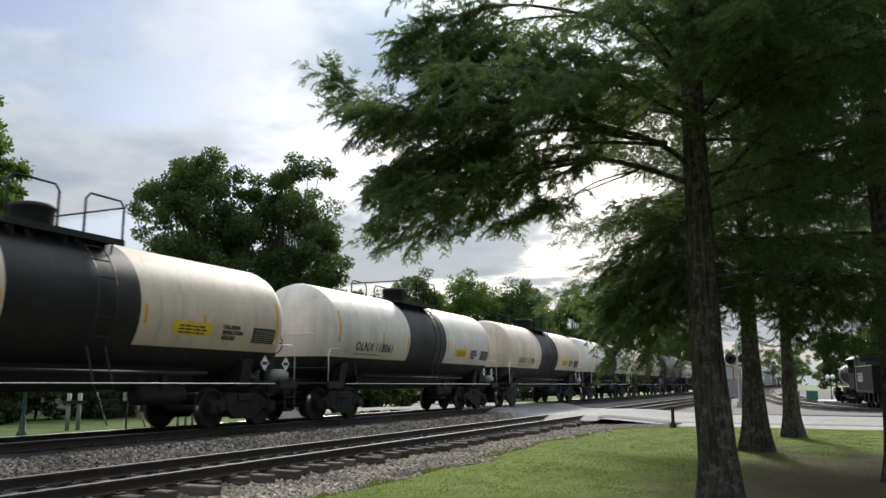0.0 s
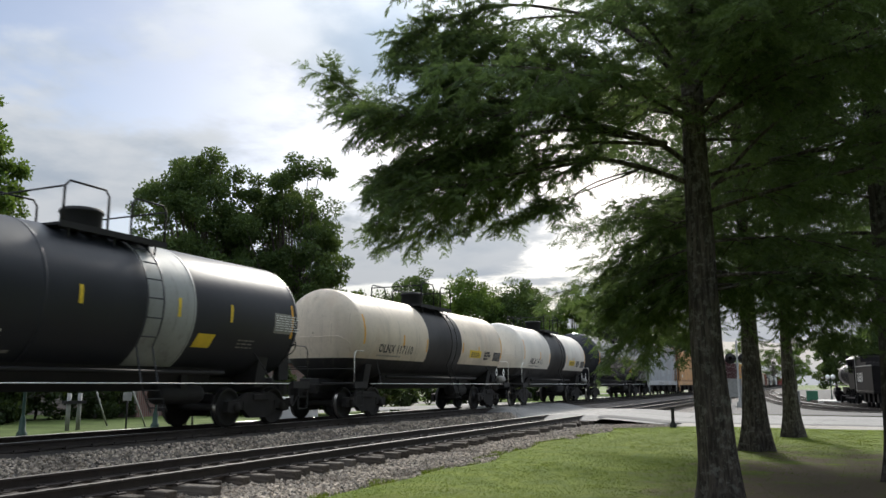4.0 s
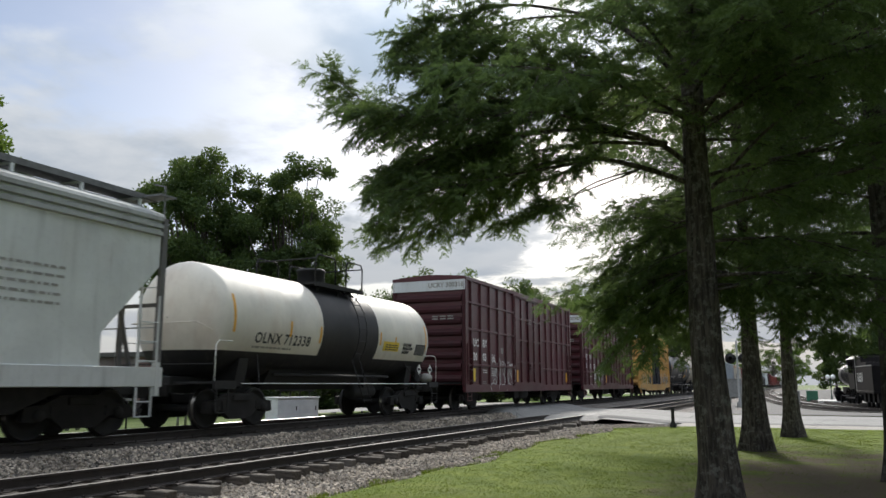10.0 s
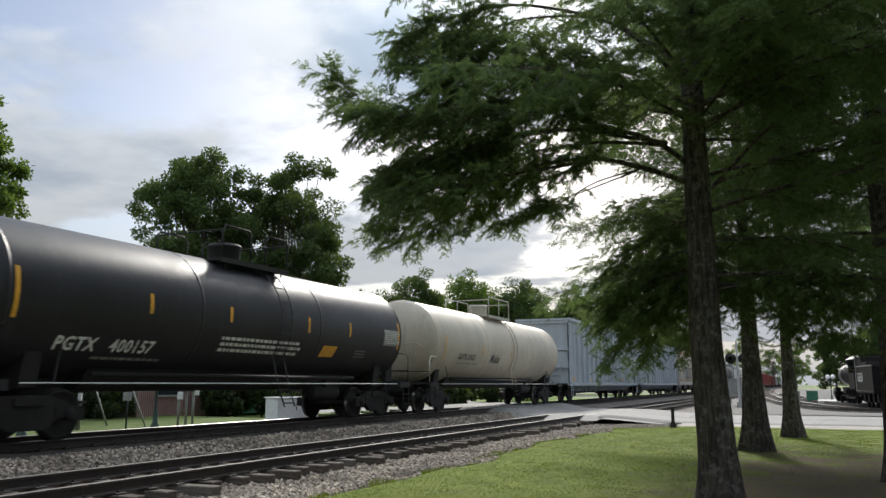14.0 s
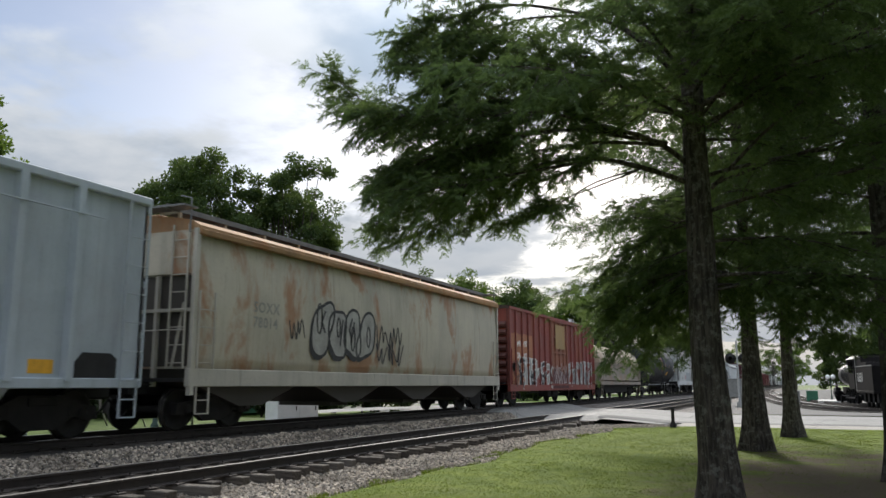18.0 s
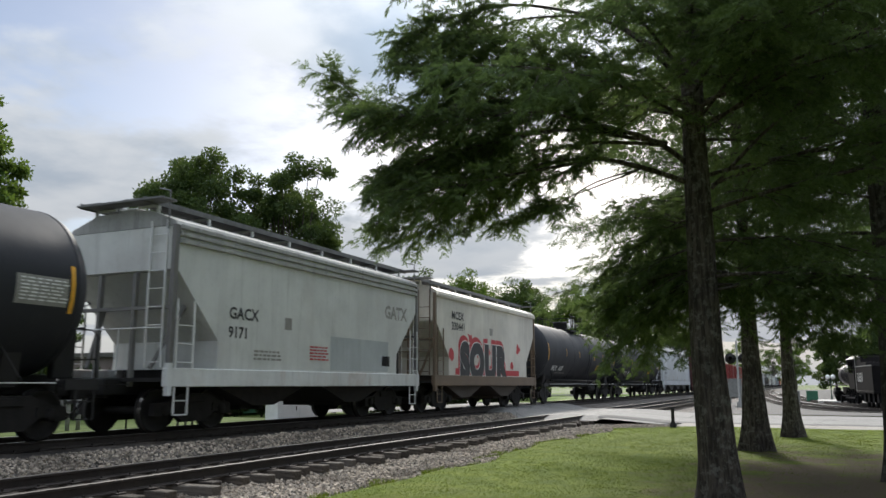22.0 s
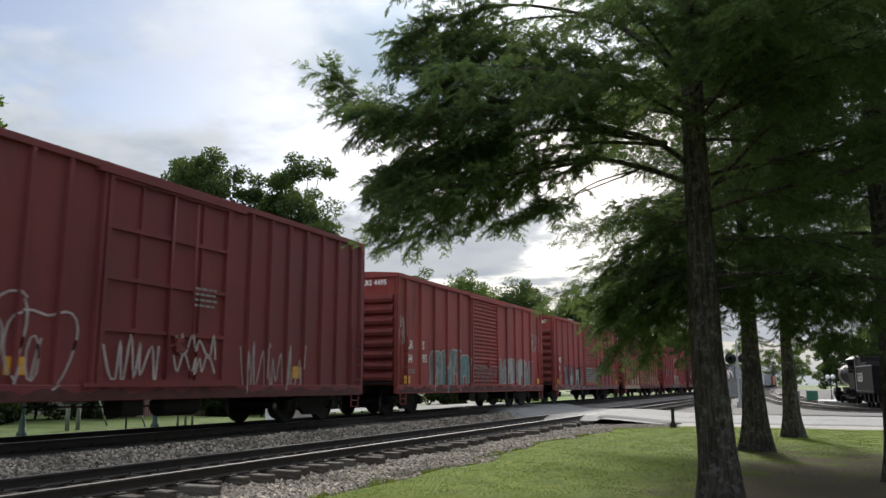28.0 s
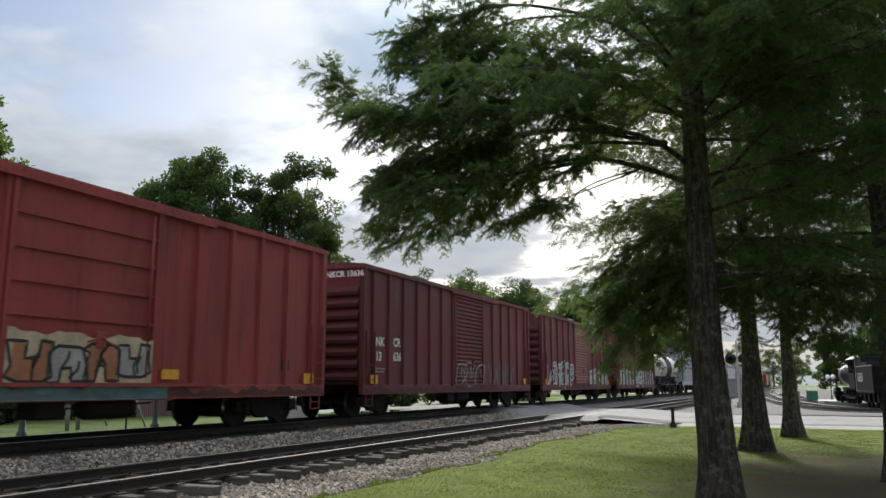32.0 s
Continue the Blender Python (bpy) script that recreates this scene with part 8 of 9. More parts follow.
for s in (1, -1):
    for mt, lo, hi in ((M_RED, -0.20, 0.0), (M_BLUE, 0.0, 0.20), (M_DECAL_W, -0.23, -0.20)):
        if s < 0 and mt is not M_DECAL_W:
            mt = M_BLUE if mt is M_RED else M_RED
        b = Mb()
        yc, zc3, xo = -h + 2.25, 3.6, 1.606 + (0.004 if s > 0 else 0.008)
        b.add([(xo, yc - 0.62, zc3 - s * 0.42 + lo), (xo, yc + 0.62, zc3 + s * 0.42 + lo), (xo, yc + 0.62, zc3 + s * 0.42 + hi), (xo, yc - 0.62, zc3 - s * 0.42 + hi)], [(0, 1, 2, 3)])
        part("cross_emblem", b, mt, car, recalc=False)
plate(car, -3.45, -2.75, 1.15, 1.62, M_DECAL_K, x=1.61, name="data_panel")
plate(car, h - 1.9, h - 1.2, 4.0, 4.3, paint((0.2, 0.09, 0.2)), x=1.53, name="emblem_patch")
bars(car, -1.6, 4.4, 2, M_DECAL_G, x=1.632, w=1.6, h=0.09, gap=0.2)
wash(car, -7.5, -2.1, 0.6, 2.05, S_BUFF, 5, 0.3, "buff_patch", "buff paint over old graffiti")
throwup(car, -7.3, -2.2, 0.62, 1.7, 5, None, S_CREAM, 51, "bubble", 0.05)
throwup(car, 2.2, 7.3, 0.80, 2.0, 5, S_BLACK, S_WHITE, 52, "wild", 0.05, None, S_TEAL, "black and teal graffiti with white outlines")
lettering("end_lettering", "504068", 0.26, M_DECAL_G, car, -h - 0.02, 4.78, x=0.4, face="end")

black_tank(264.65, 279.0, 1.48, 2.55, "PGTX 400157", col=(0.016, 0.016, 0.019), dirt=0.4, rough=0.42, lab="dusty black tank wagon with white scrawl")
car = CARS[-1]
bars(car, -1.6, 2.0, 3, M_DECAL_W, w=3.4, h=0.07, gap=0.13, wrap=(1.48, 2.55), seed=14)
tan = paint((0.50, 0.45, 0.36), dirt=0.3, rust=0.12, seed=21.0, rough=0.5)
st = [(-6.9, 1.9, 2.8, M_AMBER), (-3.2, 2.2, 2.5, M_AMBER), (0.3, 2.2, 2.5, M_AMBER)]
car, L = keep(tank_car("dull cream tank wagon with dark stains", 281.6, 297.2, 1.50, 2.56, (tan, tan, tan), None, None, st, rail=M_WHITEPIPE, cage="box", plat=paint((0.42, 0.40, 0.34), dirt=0.3)))
lettering("lettering", "GATX 31533", 0.30, M_DECAL_K, car, -5.6, 1.95, wrap=(1.5, 2.56), gap=1.05)
bars(car, -5.6, 1.78, 1, M_DECAL_G, w=2.2, wrap=(1.5, 2.56))
lettering("scrawl", "Make", 0.5, M_DECAL_K, car, -2.2, 1.9, wrap=(1.5, 2.56), shear=0.3)

CH = (0.40, 0.44, 0.475)
for yl, yr, tg, wd in ((299.3, 318.9, True, None), (320.7, 340.75, False, ("HK", "RX", "70", "164"))):
    m = paint(CH, dirt=0.25, rust=0.05, seed=yl)
    car, L = keep(chip_car("pale blue-grey open-topped wagon with many side posts", yl, yr, 4.67, 1.05, m))
    h = L / 2
    if tg:
        throwup(car, -0.5, 4.7, 1.1, 2.1, 4, None, S_BLACK, 21, "bubble", 0.04, label="black outline graffiti")
        scrawl(car, 4.95, 6.1, 1.15, 1.9, S_BLACK, 22, 0.035, 2)
        scrawl(car, 6.2, 7.2, 1.08, 1.3, S_BLACK, 23, 0.03, 1)
    if wd:
        for i, (t, yy, zz3) in enumerate(((wd[0], 2.12, 3.2), (wd[1], 3.26, 3.15), (wd[2], 2.12, 2.65), (wd[3], 3.26, 2.6))):
            lettering("lettering", t, 0.42, M_DECAL_K, car, -h + yy, zz3, x=1.506)
    for yy in (0.75, 4.9, 6.4, 14.0, 17.6):
        plate(car, -h + yy, -h + yy + 0.5, 1.18, 1.42, M_AMBER, x=1.506, name="reflector_tape")
    bars(car, -h + 1.4, 1.6, 2, M_DECAL_G, x=1.506, w=0.7)
    bars(car, -h + 2.7, 1.6, 2, M_DECAL_G, x=1.506, w=0.7)

u1 = paint((0.48, 0.44, 0.355), dirt=0.45, rust=0.75, seed=31.0, grime=(0.16, 0.13, 0.10))
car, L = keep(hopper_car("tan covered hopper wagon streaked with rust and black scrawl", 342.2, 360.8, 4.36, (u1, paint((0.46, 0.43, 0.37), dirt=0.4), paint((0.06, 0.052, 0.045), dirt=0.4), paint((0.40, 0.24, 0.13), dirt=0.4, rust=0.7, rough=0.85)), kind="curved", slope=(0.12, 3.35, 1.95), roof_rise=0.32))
lettering("lettering", "SOXX\n78014", 0.36, M_DECAL_G, car, -7.3, 2.7, x=1.556, gap=1.1)
throwup(car, -4.7, -1.5, 1.75, 3.2, 4, S_PALE, S_BLACK, 34, "bubble", 0.085, S_BLACK, label="thick black outlined bubble graffiti")
scrawl(car, -1.2, 0.4, 1.6, 2.7, S_BLACK, 32, 0.06, 2)
scrawl(car, -5.85, -5.2, 2.15, 2.65, S_BLACK, 33, 0.045, 1)

v1 = paint((0.23, 0.052, 0.042), dirt=0.35, rust=0.2, seed=36.0)
# the end paint is a darker red, with the gap's shade in its colour
car, L = keep(box_car("brown-red box wagon with faded sign panel and white graffiti", 362.3, 378.0, 4.50, v1, 0.87, (-1.45, 1.6), "sliding", (), False, paint((0.27, 0.10, 0.06), dirt=0.4), roof=paint((0.06, 0.038, 0.032), dirt=0.5, rough=0.85), end_shade_mat=paint((0.12, 0.03, 0.026), dirt=0.9), first=0.94))
wash(car, -7.7, -4.4, 0.95, 3.35, S_TAN, 36, 0.08, "repainted_panel", "faded tan repainted panel")
lettering("lettering", "WR", 0.34, M_DECAL_W, car, -6.72, 2.74, x=1.535, bold=0.014)
lettering("lettering", "WK", 0.34, M_DECAL_W, car, -5.82, 2.76, x=1.535, bold=0.014)
lettering("lettering", "24", 0.34, M_DECAL_W, car, -6.66, 2.2, x=1.535, bold=0.014)
lettering("lettering", "007", 0.34, M_DECAL_W, car, -5.82, 2.2, x=1.535, bold=0.014)
plate(car, -0.75, 1.0, 2.85, 4.1, paint((0.36, 0.23, 0.09), dirt=0.5, rust=0.3), x=1.632, name="faded_panel")
lettering("end_lettering", "WRWK", 0.24, M_DECAL_W, car, -L / 2 - 0.09, 4.1, x=0.3, face="end")
wash(car, -7.65, -7.0, 1.6, 2.0, S_SKYBLUE, 37, 0.1)
throwup(car, -6.4, -1.45, 0.78, 2.2, 6, S_BLACK, S_WHITE, 38, "wild", 0.06, None, S_PALE, "black and white jagged graffiti")
throwup(car, 2.0, 7.0, 0.80, 2.3, 7, S_PALE, S_WHITE, 39, "wild", 0.05, None, S_GREY, "faded white jagged graffiti")
scrawl(car, -7.3, -6.3, 0.9, 2.0, S_BLACK, 40, 0.05, 2)
scrawl(car, -1.0, 1.4, 0.95, 2.0, S_CHALK, 41, 0.05, 2)
wash(car, -1.85, 1.8, 0.80, 1.9, S_DARKRED, 42, 0.5, "grime_patch")

hood = paint((0.46, 0.39, 0.30), dirt=0.35, rust=0.25, seed=40.0, rough=0.85)
car, L = keep(coil_car("grimy tan coil wagon with a rounded hood", 379.7, 393.2, hood, paint((0.33, 0.28, 0.23), dirt=0.5, rust=0.3, seed=41.0)))
lettering("lettering", "166071", 0.34, M_DECAL_G, car, -3.6, 1.36, x=1.606)
lettering("scrawl", "ACE UTMOST", 0.55, M_DECAL_G, car, -1.2, 1.7, x=1.506, gap=1.1)

black_tank(396.2, 412.4, 1.58, 2.68, "SHQX 6089", dirt=0.3)
plate(CARS[-1], -0.2 + 0.35, 0.5, 2.2, 3.6, paint((0.35, 0.10, 0.05), dirt=0.3), wrap=(1.58, 2.68), name="rust_run")
y1w = paint((0.60, 0.61, 0.59), dirt=0.22, rust=0.04, seed=45.0)
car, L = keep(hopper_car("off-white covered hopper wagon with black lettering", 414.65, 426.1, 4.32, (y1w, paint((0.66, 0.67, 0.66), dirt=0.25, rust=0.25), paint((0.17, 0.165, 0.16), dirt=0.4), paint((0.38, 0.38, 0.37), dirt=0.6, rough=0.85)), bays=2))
lettering("lettering", "GACX", 0.38, M_DECAL_K, car, -3.95, 2.48, x=1.556)
lettering("lettering", "9171", 0.36, M_DECAL_K, car, -3.95, 2.05, x=1.556)
plate(car, 0.35, 3.7, 1.38, 2.3, paint((0.42, 0.45, 0.46), dirt=0.2, seed=46.0), x=1.556, name="paint_patch")
bars(car, -0.65, 1.95, 5, M_RED, x=1.556, w=0.9, h=0.045, gap=0.08)
lettering("lettering", "GATX", 0.55, M_DECAL_G, car, 3.45, 3.05, x=1.556, bold=0.02)
plate(car, 3.3, 3.8, 1.55, 1.85, M_DECAL_K, x=1.556, name="data_panel")
plate(car, -1.8, -1.5, 2.35, 2.65, M_DECAL_G, x=1.556, name="route_card")
bars(car, -3.0, 1.75, 3, M_DECAL_G, x=1.556, w=1.1)

z1 = paint((0.63, 0.60, 0.54), dirt=0.25, rust=0.05, seed=48.0)
car, L = keep(hopper_car("cream covered hopper wagon with black and red graffiti", 427.6, 439.0, 4.25, (z1, paint((0.16, 0.115, 0.08), dirt=0.4), paint((0.05, 0.036, 0.028), dirt=0.4), z1), kind="curved", bays=2, slope=(1.2, 3.2, 2.0), roof_rise=0.36))
lettering("lettering", "MCEX\n330441", 0.40, M_DECAL_K, car, -4.25, 3.42, x=1.556, gap=1.1, bold=0.014)
lettering("graffiti_glow", "SOUR", 1.85, M_RED, car, -3.55, 1.42, x=1.556, bold=0.16, gap=1.10, label="red spray halo")
lettering("graffiti_outline", "SOUR", 1.75, M_DECAL_W, car, -3.4, 1.28, x=1.562, bold=0.185, gap=1.16)
lettering("graffiti", "SOUR", 1.75, M_DECAL_K, car, -3.4, 1.28, x=1.568, bold=0.15, gap=1.16, label="thick black sprayed letters")
for i in range(9):
    rr = random.Random(60 + i)
    yy, zz3 = -4.3 + i * 0.95, rr.uniform(1.7, 2.85)
    b = Mb()
    k = 10
    b.add([(1.555, yy + rr.uniform(0.10, 0.38) * math.cos(6.283 * j / k), zz3 + rr.uniform(0.08, 0.32) * math.sin(6.283 * j / k)) for j in range(k)], [list(range(k))])
    part("paint_spatter", b, M_RED, car, recalc=False)
plate(car, -0.3, 0.05, 3.0, 3.3, M_DECAL_G, x=1.556, name="route_card")
plate(car, -3.9, 3.4, 1.36, 1.60, M_RED, x=1.553, name="graffiti_base")

black_tank(441.2, 457.2, 1.58, 2.68, "SHQX 6059", dirt=0.3)
black_tank(459.6, 475.8, 1.58, 2.68, "SHQX 6082", dirt=0.35)
c1 = paint((0.62, 0.645, 0.655), dirt=0.2, seed=52.0)
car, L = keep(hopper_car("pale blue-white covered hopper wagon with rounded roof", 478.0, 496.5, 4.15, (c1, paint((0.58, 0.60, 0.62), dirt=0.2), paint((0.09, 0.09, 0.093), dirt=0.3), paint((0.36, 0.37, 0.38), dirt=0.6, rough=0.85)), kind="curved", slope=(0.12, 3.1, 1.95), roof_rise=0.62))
lettering("lettering", "CHVX\n891105", 0.36, M_DECAL_K, car, -8.1, 2.32, x=1.556, gap=1.02, bold=0.012)
lettering("end_lettering", "CHVX\n891105", 0.22, M_DECAL_K, car, -L / 2 - 0.03, 3.9, x=-0.1, face="end")
for i in range(6):
    plate(car, -8.6 + i * 2.75, -8.48 + i * 2.75, 1.4, 1.95 - 0.06 * i, paint((0.36, 0.24, 0.12)), x=1.556, name="rust_run", lean=0.08)
bars(car, -8.2, 1.68, 2, M_DECAL_G, x=1.54, w=1.2)

d1 = paint((0.10, 0.032, 0.034), dirt=0.4, seed=55.0)
car, L = keep(box_car("dark brown box wagon with grey graffiti", 498.4, 514.15, 5.18, d1, 0.87, (-1.5, 1.7), "plug", (1.75, 3.0, 4.15), WHEAD))
throwup(car, -6.9, -1.7, 0.78, 2.0, 5, S_GREY, S_PALE, 55, "wild", 0.05, label="grey jagged graffiti")
throwup(car, 2.2, 6.2, 0.78, 1.9, 4, None, S_CHALK, 56, "bubble", 0.045)
bars(car, 3.6, 2.9, 6, M_DECAL_G, x=1.53, w=0.8, gap=0.2, h=0.06)
plate(car, 6.6, 6.95, 1.15, 1.7, M_AMBER, x=1.53, name="reflector_tape")

e1 = paint((0.20, 0.038, 0.041), dirt=0.3, seed=58.0)
# ends get a deeper red that stands for shade in the gap, plus grime
car, L = keep(box_car("dark red box wagon with white header and white scrawl", 516.2, 532.1, 5.18, e1, 0.77, (-1.75, 1.8), "plug", (), WHEAD, end_shade_mat=paint((0.13, 0.026, 0.028), dirt=0.8, grime=(0.03, 0.02, 0.018))))
h = L / 2
lettering("lettering", "AO", 0.40, M_DECAL_W, car, -7.1, 2.25, x=1.53)
lettering("lettering", "K", 0.40, M_DECAL_W, car, -6.32, 2.25, x=1.53)
lettering("lettering", "140", 0.40, M_DECAL_W, car, -7.15, 1.77, x=1.53)
lettering("lettering", "82", 0.40, M_DECAL_W, car, -6.35, 1.77, x=1.53)
lettering("end_lettering", "AOK 14082", 0.30, M_DECAL_W, car, -h - 0.09, 4.38, x=0.1, face="end")
for zz3 in (3.9, 3.2):
    bars_end(car, -0.3, -h - 0.078, zz3, 2, M_DECAL_G)
for yy in (-h + 1.0, -h + 4.4, 4.5):
    plate(car, yy, yy + 0.4, 1.15, 1.45, M_AMBER, x=1.53, name="reflector_tape")
bars(car, 0.7, 3.0, 4, M_DECAL_G, x=1.632, w=0.7, gap=0.12)
throwup(car, -6.3, -2.4, 0.68, 2.5, 4, None, S_CHALK, 58, "bubble", 0.045, label="thin white outline graffiti")
scrawl(car, -1.6, -0.3, 1.1, 1.9, S_CHALK, 59, 0.05, 1)
scrawl(car, 0.2, 1.4, 1.2, 2.0, S_CHALK, 60, 0.05, 2)
scrawl(car, 2.4, 5.0, 0.8, 1.9, S_CHALK, 61, 0.04, 1)
wash(car, -7.9, 7.9, 0.72, 0.98, S_DARKRED, 62, 0.15, "grime_patch")


def red_box(yl, yr, col, top, dk, door, words, seed, label, pitch=1.1, rust=0.1, doorcol=None):
    m = paint(col, dirt=0.8, rust=rust, grime=(0.04, 0.022, 0.018), seed=seed)
    dm = paint(doorcol, dirt=0.35, rust=rust, seed=seed) if doorcol else m
    # the last paint, for the ends, is darkened as shade between wagons, plus grime
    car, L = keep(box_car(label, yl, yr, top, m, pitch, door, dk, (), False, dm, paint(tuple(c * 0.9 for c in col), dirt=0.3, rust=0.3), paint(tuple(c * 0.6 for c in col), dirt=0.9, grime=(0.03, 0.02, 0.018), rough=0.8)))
    h = L / 2
    if words:
        for t, yy, zz3 in ((words[0], -7.0, 2.17), (words[1], -5.86, 2.19), (words[2], -7.0, 1.72), (words[3], -5.86, 1.74)):
            if t:
                lettering("lettering", t, 0.38, M_DECAL_W, car, yy, zz3, x=1.53, bold=0.012)
        lettering("end_lettering", "".join(words[:2]) + " " + "".join(words[2:]), 0.24, M_DECAL_W, car, -h - 0.09, top - 0.4, x=0.3, face="end")
        bars(car, -7.0, 1.45, 2, M_DECAL_G, x=1.53, w=0.6, seed=3)
    for yy in (-h + 0.45, h - 1.0):
        plate(car, yy, yy + 0.45, 1.02, 1.28, M_AMBER, x=1.604, name="reflector_tape")
    plate(car, h - 1.9, h - 1.55, 1.35, 1.6, M_DECAL_K, x=1.53, name="data_panel")
    wash(car, -h + 0.05, h - 0.05, 0.74, 1.02, S_DARKRED, seed, 0.2, "grime_patch")
    return car


REDA = (0.32, 0.058, 0.052)
car = red_box(534.3, 549.9, REDA, 4.60, "corrugated", (-1.5, 1.5), ("LR", "S", "44", "95"), 61.0, "red box wagon with grey graffiti along its foot")
throwup(car, -5.2, -1.65, 0.74, 2.25, 4, S_GREY, S_PALE, 63, "block", 0.06, None, S_TEAL, "grey and teal block graffiti")
throwup(car, 1.7, 6.0, 0.95, 2.1, 5, S_GREY, S_PALE, 64, "block", 0.055, None, S_PALE, "grey block graffiti")
throwup(car, -1.4, 1.4, 0.95, 1.75, 3, None, S_GREY, 65, "block", 0.05)
scrawl(car, -7.7, -7.2, 2.3, 3.2, S_CHALK, 66, 0.04, 2)
scrawl(car, 6.2, 7.2, 2.5, 3.4, S_CHALK, 86, 0.035, 2)
car = red_box(552.0, 567.7, REDA, 4.60, "corrugated", (-1.5, 1.55), ("LRS", "", "44", "63"), 64.0, "red box wagon with dark lettered graffiti")
throwup(car, -5.6, -2.0, 0.74, 2.05, 5, S_GREY, S_BLACK, 67, "block", 0.09, None, S_PALE, "tall black and grey graffiti letters")
wash(car, -1.45, 1.45, 1.0, 2.0, paint((0.085, 0.07, 0.065), dirt=0.6, rust=0.5, seed=68.0), 68, 0.05, "rusted_patch", "scraped and rusted lower door")
wash(car, -1.45, 1.45, 1.0, 1.22, S_TAN, 69, 0.05, "rusted_patch", "rusty lower door")
b = Mb()
for i in range(6):
    spray_line(b, [(-1.42, 1.22 + 0.145 * i), (1.42, 1.22 + 0.145 * i)], 0.035, face_of(car), 0.006)
for i in range(6):
    spray_line(b, [(-1.2 + 0.45 * i, 1.25 + 0.1 * (i % 2)), (-1.15 + 0.45 * i, 1.95 - 0.12 * (i % 3))], 0.045, face_of(car), 0.007)
part("graffiti", b, S_PALE, car, "pale paint left on the door's ridges", recalc=False)
throwup(car, 1.7, 5.7, 1.05, 1.95, 6, None, S_GREY, 70, "bubble", 0.05)
wash(car, -6.0, 7.4, 0.74, 1.0, S_GREY, 71, 0.25, "grime_patch")
car = red_box(569.7, 585.3, (0.29, 0.062, 0.05), 4.62, "corrugated", (-1.7, 1.5), ("NK", "CR", "130", "36"), 67.0, "sun-bleached red box wagon with tan doors", rust=0.22, doorcol=(0.31, 0.105, 0.062))
wash(car, -7.7, -2.0, 0.70, 1.05, S_CREAM, 72, 0.2, "buff_patch", "pale buff paint along the sill")
wash(car, -7.7, -7.25, 0.95, 1.85, S_CREAM, 73, 0.2, "buff_patch")
wash(car, -5.2, -2.0, 0.95, 1.9, S_CREAM, 74, 0.5, "buff_patch")
wash(car, -7.2, -5.25, 0.98, 1.5, S_BLACK, 75, 0.03, "dark_panel")
throwup(car, -5.2, -2.1, 0.8, 1.7, 4, None, S_TAN, 76, "bubble", 0.06)
throwup(car, 1.7, 6.6, 0.95, 1.7, 5, S_TAN, S_PALE, 77, "bubble", 0.05)
scrawl(car, -7.3, -6.5, 2.25, 3.0, S_CHALK, 78, 0.035, 3)
plate(car, -7.66, -7.5, 1.0, 1.95, M_YELLOW, x=1.606, name="reflector_tape")
car = red_box(587.5, 603.15, (0.32, 0.052, 0.050), 4.66, "panel", (-1.8, 1.6), ("LR", "S", "47", "96"), 70.0, "red box wagon with painted letters on its door")
wash(car, -1.7, 1.5, 1.0, 1.95, S_CREAM, 79, 0.12, "mural_ground", "cream mural painted on the door")
throwup(car, -1.6, 1.4, 1.0, 1.75, 4, S_TAN, S_BLACK, 80, "block", 0.06, None, S_PALE, "cream and brown painted letters")
wash(car, -2.1, 2.0, 0.72, 1.02, S_TEAL, 81, 0.1, "mural_ground", "dull teal base of the mural")
wash(car, -3.1, -2.1, 0.72, 1.5, S_TEAL, 82, 0.5, "mural_ground")
wash(car, -5.6, -4.0, 1.9, 2.5, S_GREY, 83, 0.1, "paint_patch")
scrawl(car, -3.0, -2.2, 1.45, 1.85, S_CHALK, 84, 0.03, 2)
plate(car, 1.8, 2.3, 1.1, 1.3, M_AMBER, x=1.606, name="reflector_tape")
car = red_box(605.2, 620.95, (0.15, 0.026, 0.030), 4.60, "corrugated", (-1.1, 1.9), ("NK", "CR", "13", "636"), 73.0, "dark red box wagon with corrugated door")
throwup(car, -1.0, 1.8, 0.95, 1.8, 3, None, S_PALE, 85, "bubble", 0.05)
scrawl(car, 2.6, 5.6, 1.0, 1.8, S_GREY, 87, 0.05, 1)
car = red_box(622.95, 638.3, (0.15, 0.03, 0.032), 4.60, "corrugated", (-1.3, 1.8), None, 76.0, "dark red box wagon with pale graffiti", doorcol=(0.30, 0.14, 0.11))
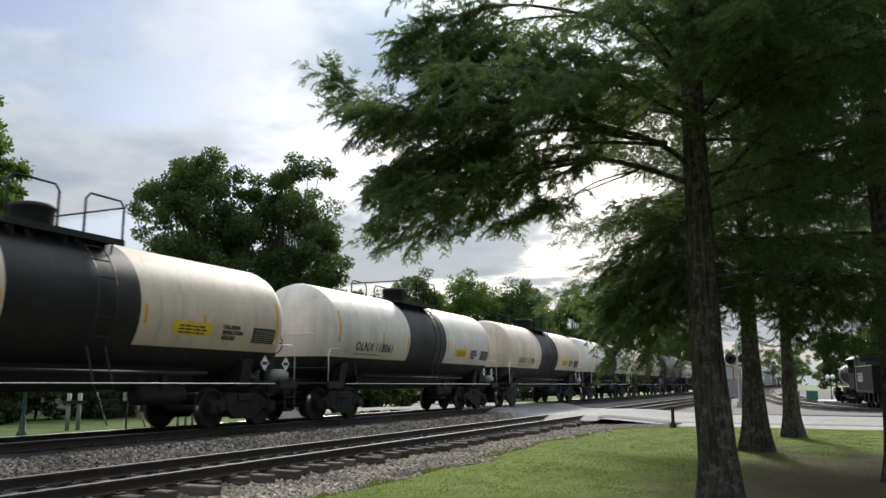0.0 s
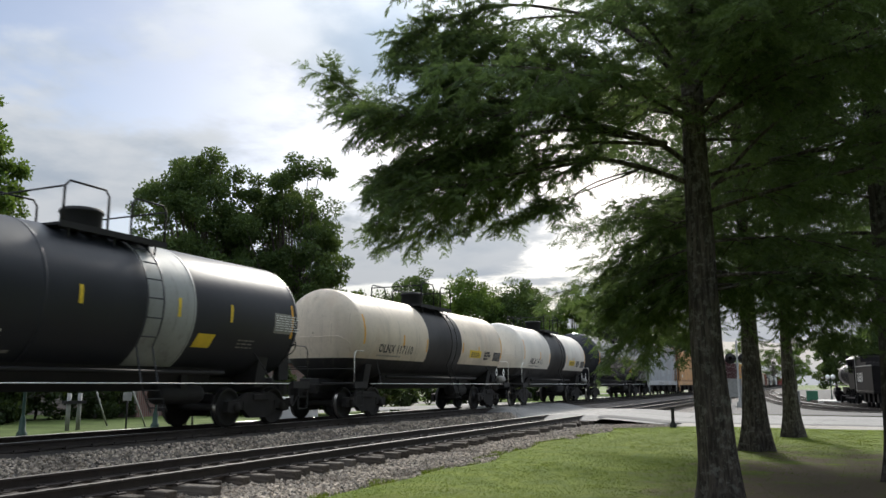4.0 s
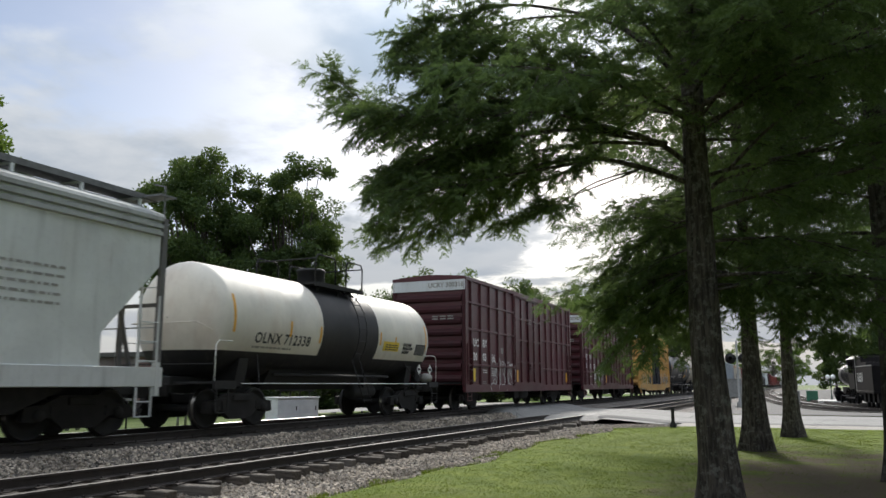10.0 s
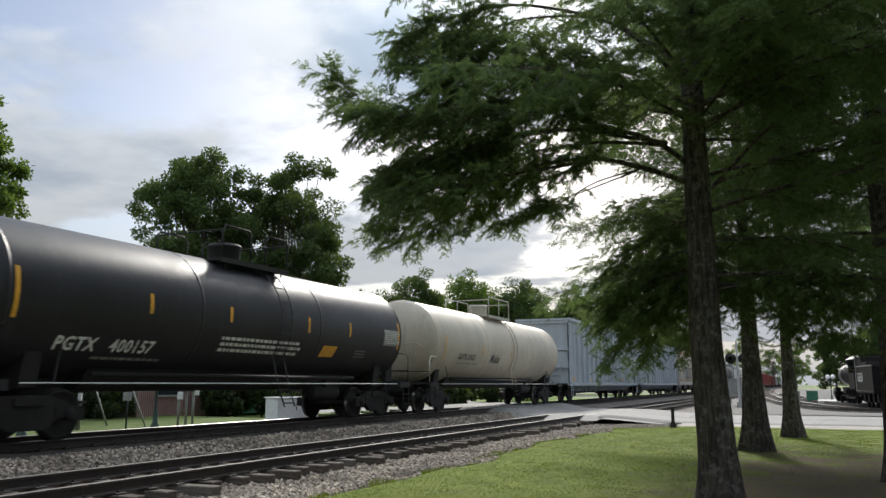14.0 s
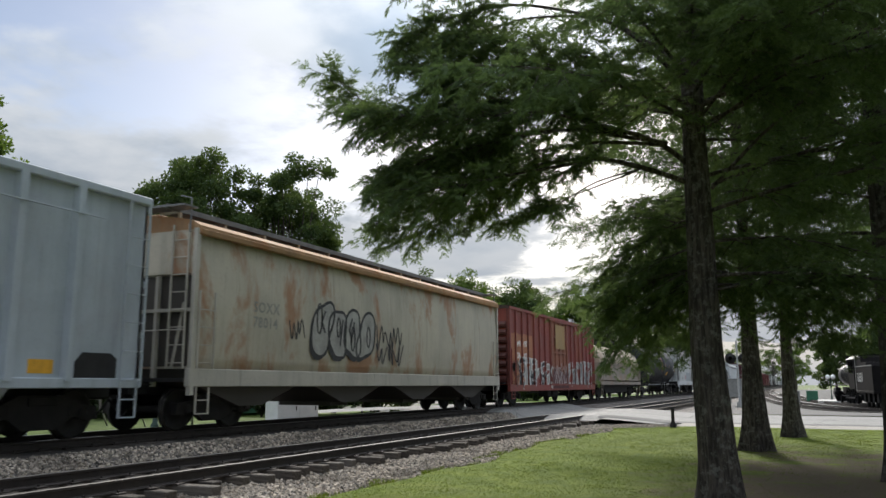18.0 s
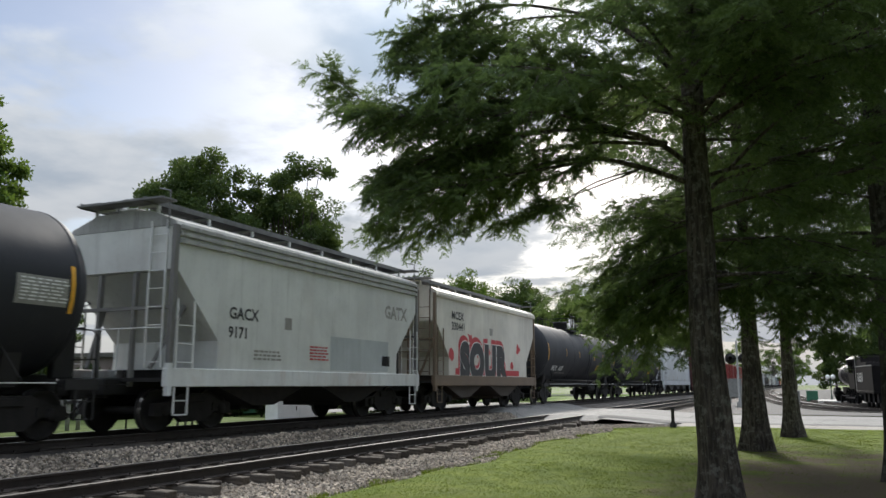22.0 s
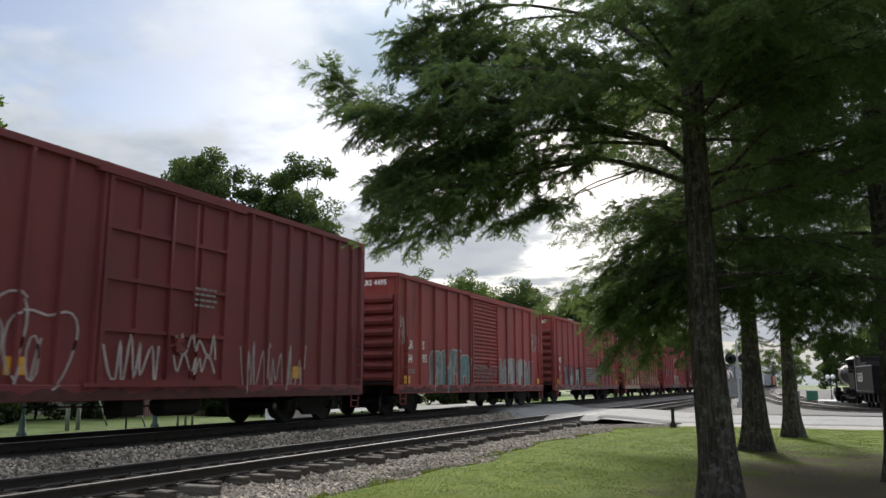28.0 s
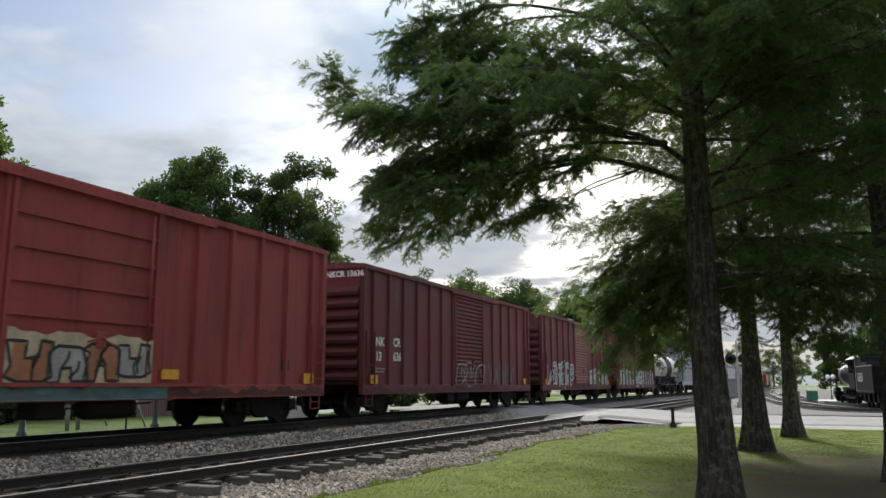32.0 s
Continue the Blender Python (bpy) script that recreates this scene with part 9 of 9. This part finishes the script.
throwup(car, -6.8, -1.5, 0.78, 2.1, 6, S_PALE, S_WHITE, 88, "wild", 0.06, None, S_GREY, "pale jagged graffiti")
throwup(car, 2.0, 6.9, 0.78, 2.0, 5, S_PALE, S_WHITE, 89, "bubble", 0.06)
car = red_box(640.5, 656.0, (0.15, 0.03, 0.032), 4.60, "corrugated", (-1.3, 1.8), None, 79.0, "dark red box wagon with white graffiti")
throwup(car, -6.9, 6.9, 0.78, 2.1, 12, S_PALE, S_WHITE, 90, "bubble", 0.06)

# the rest of the train, always far down the line
tail = [7, 9, 26, 27, 11, 5, 24, 28, 22, 18, 19, 12, 32, 10, 16, 20, 25, 8, 33, 9]
y_next = 658.5
NTAIL = 16
for i in tail[:NTAIL]:
    src = CARS[i]
    span = max(max(abs(c[1]) for c in o.bound_box) for o in src.children if o.type == "MESH" and o.name.split(".")[0] in ("side_sill", "tank", "hood", "roof"))
    y_next += span + 0.9
    first = len(WHEELSETS)
    dup = copy_thing(src, pose(-13.33, y_next, 0.507))
    CARS.append(dup)
    y_next += span + 0.9

END = 32.0


def motions():
    """The train rolls past at an even speed; its wheels turn as they roll."""
    for car in CARS:
        y = car.matrix_basis.translation.y
        walk(car, [(0, pose(-13.33, y, 0.507)), (END, pose(-13.33, y - SPEED * END, 0.507))])
    for w, local, y in WHEELSETS:
        t0, t1 = (y - 42.0) / SPEED, (y + 1.0) / SPEED
        f0, f1 = max(0, math.ceil(t0 * FPS)), min(int(END * FPS), math.floor(t1 * FPS))
        rows = [(0, pose(0, local, WHEEL_R))]
        if f1 > f0:
            rows = []
            if f0 > 0:
                rows.append((0, pose(0, local, WHEEL_R)))
            for f in range(f0, f1 + 1):
                ang = math.degrees(SPEED * (f - f0) / FPS / WHEEL_R) % 360
                rows.append((f / FPS, pose(0, local, WHEEL_R, ang)))
            if f1 < END * FPS:
                rows.append((END, pose(0, local, WHEEL_R, math.degrees(SPEED * (f1 - f0) / FPS / WHEEL_R) % 360)))
        else:
            rows.append((END, pose(0, local, WHEEL_R)))
        walk(w, rows)


motions()
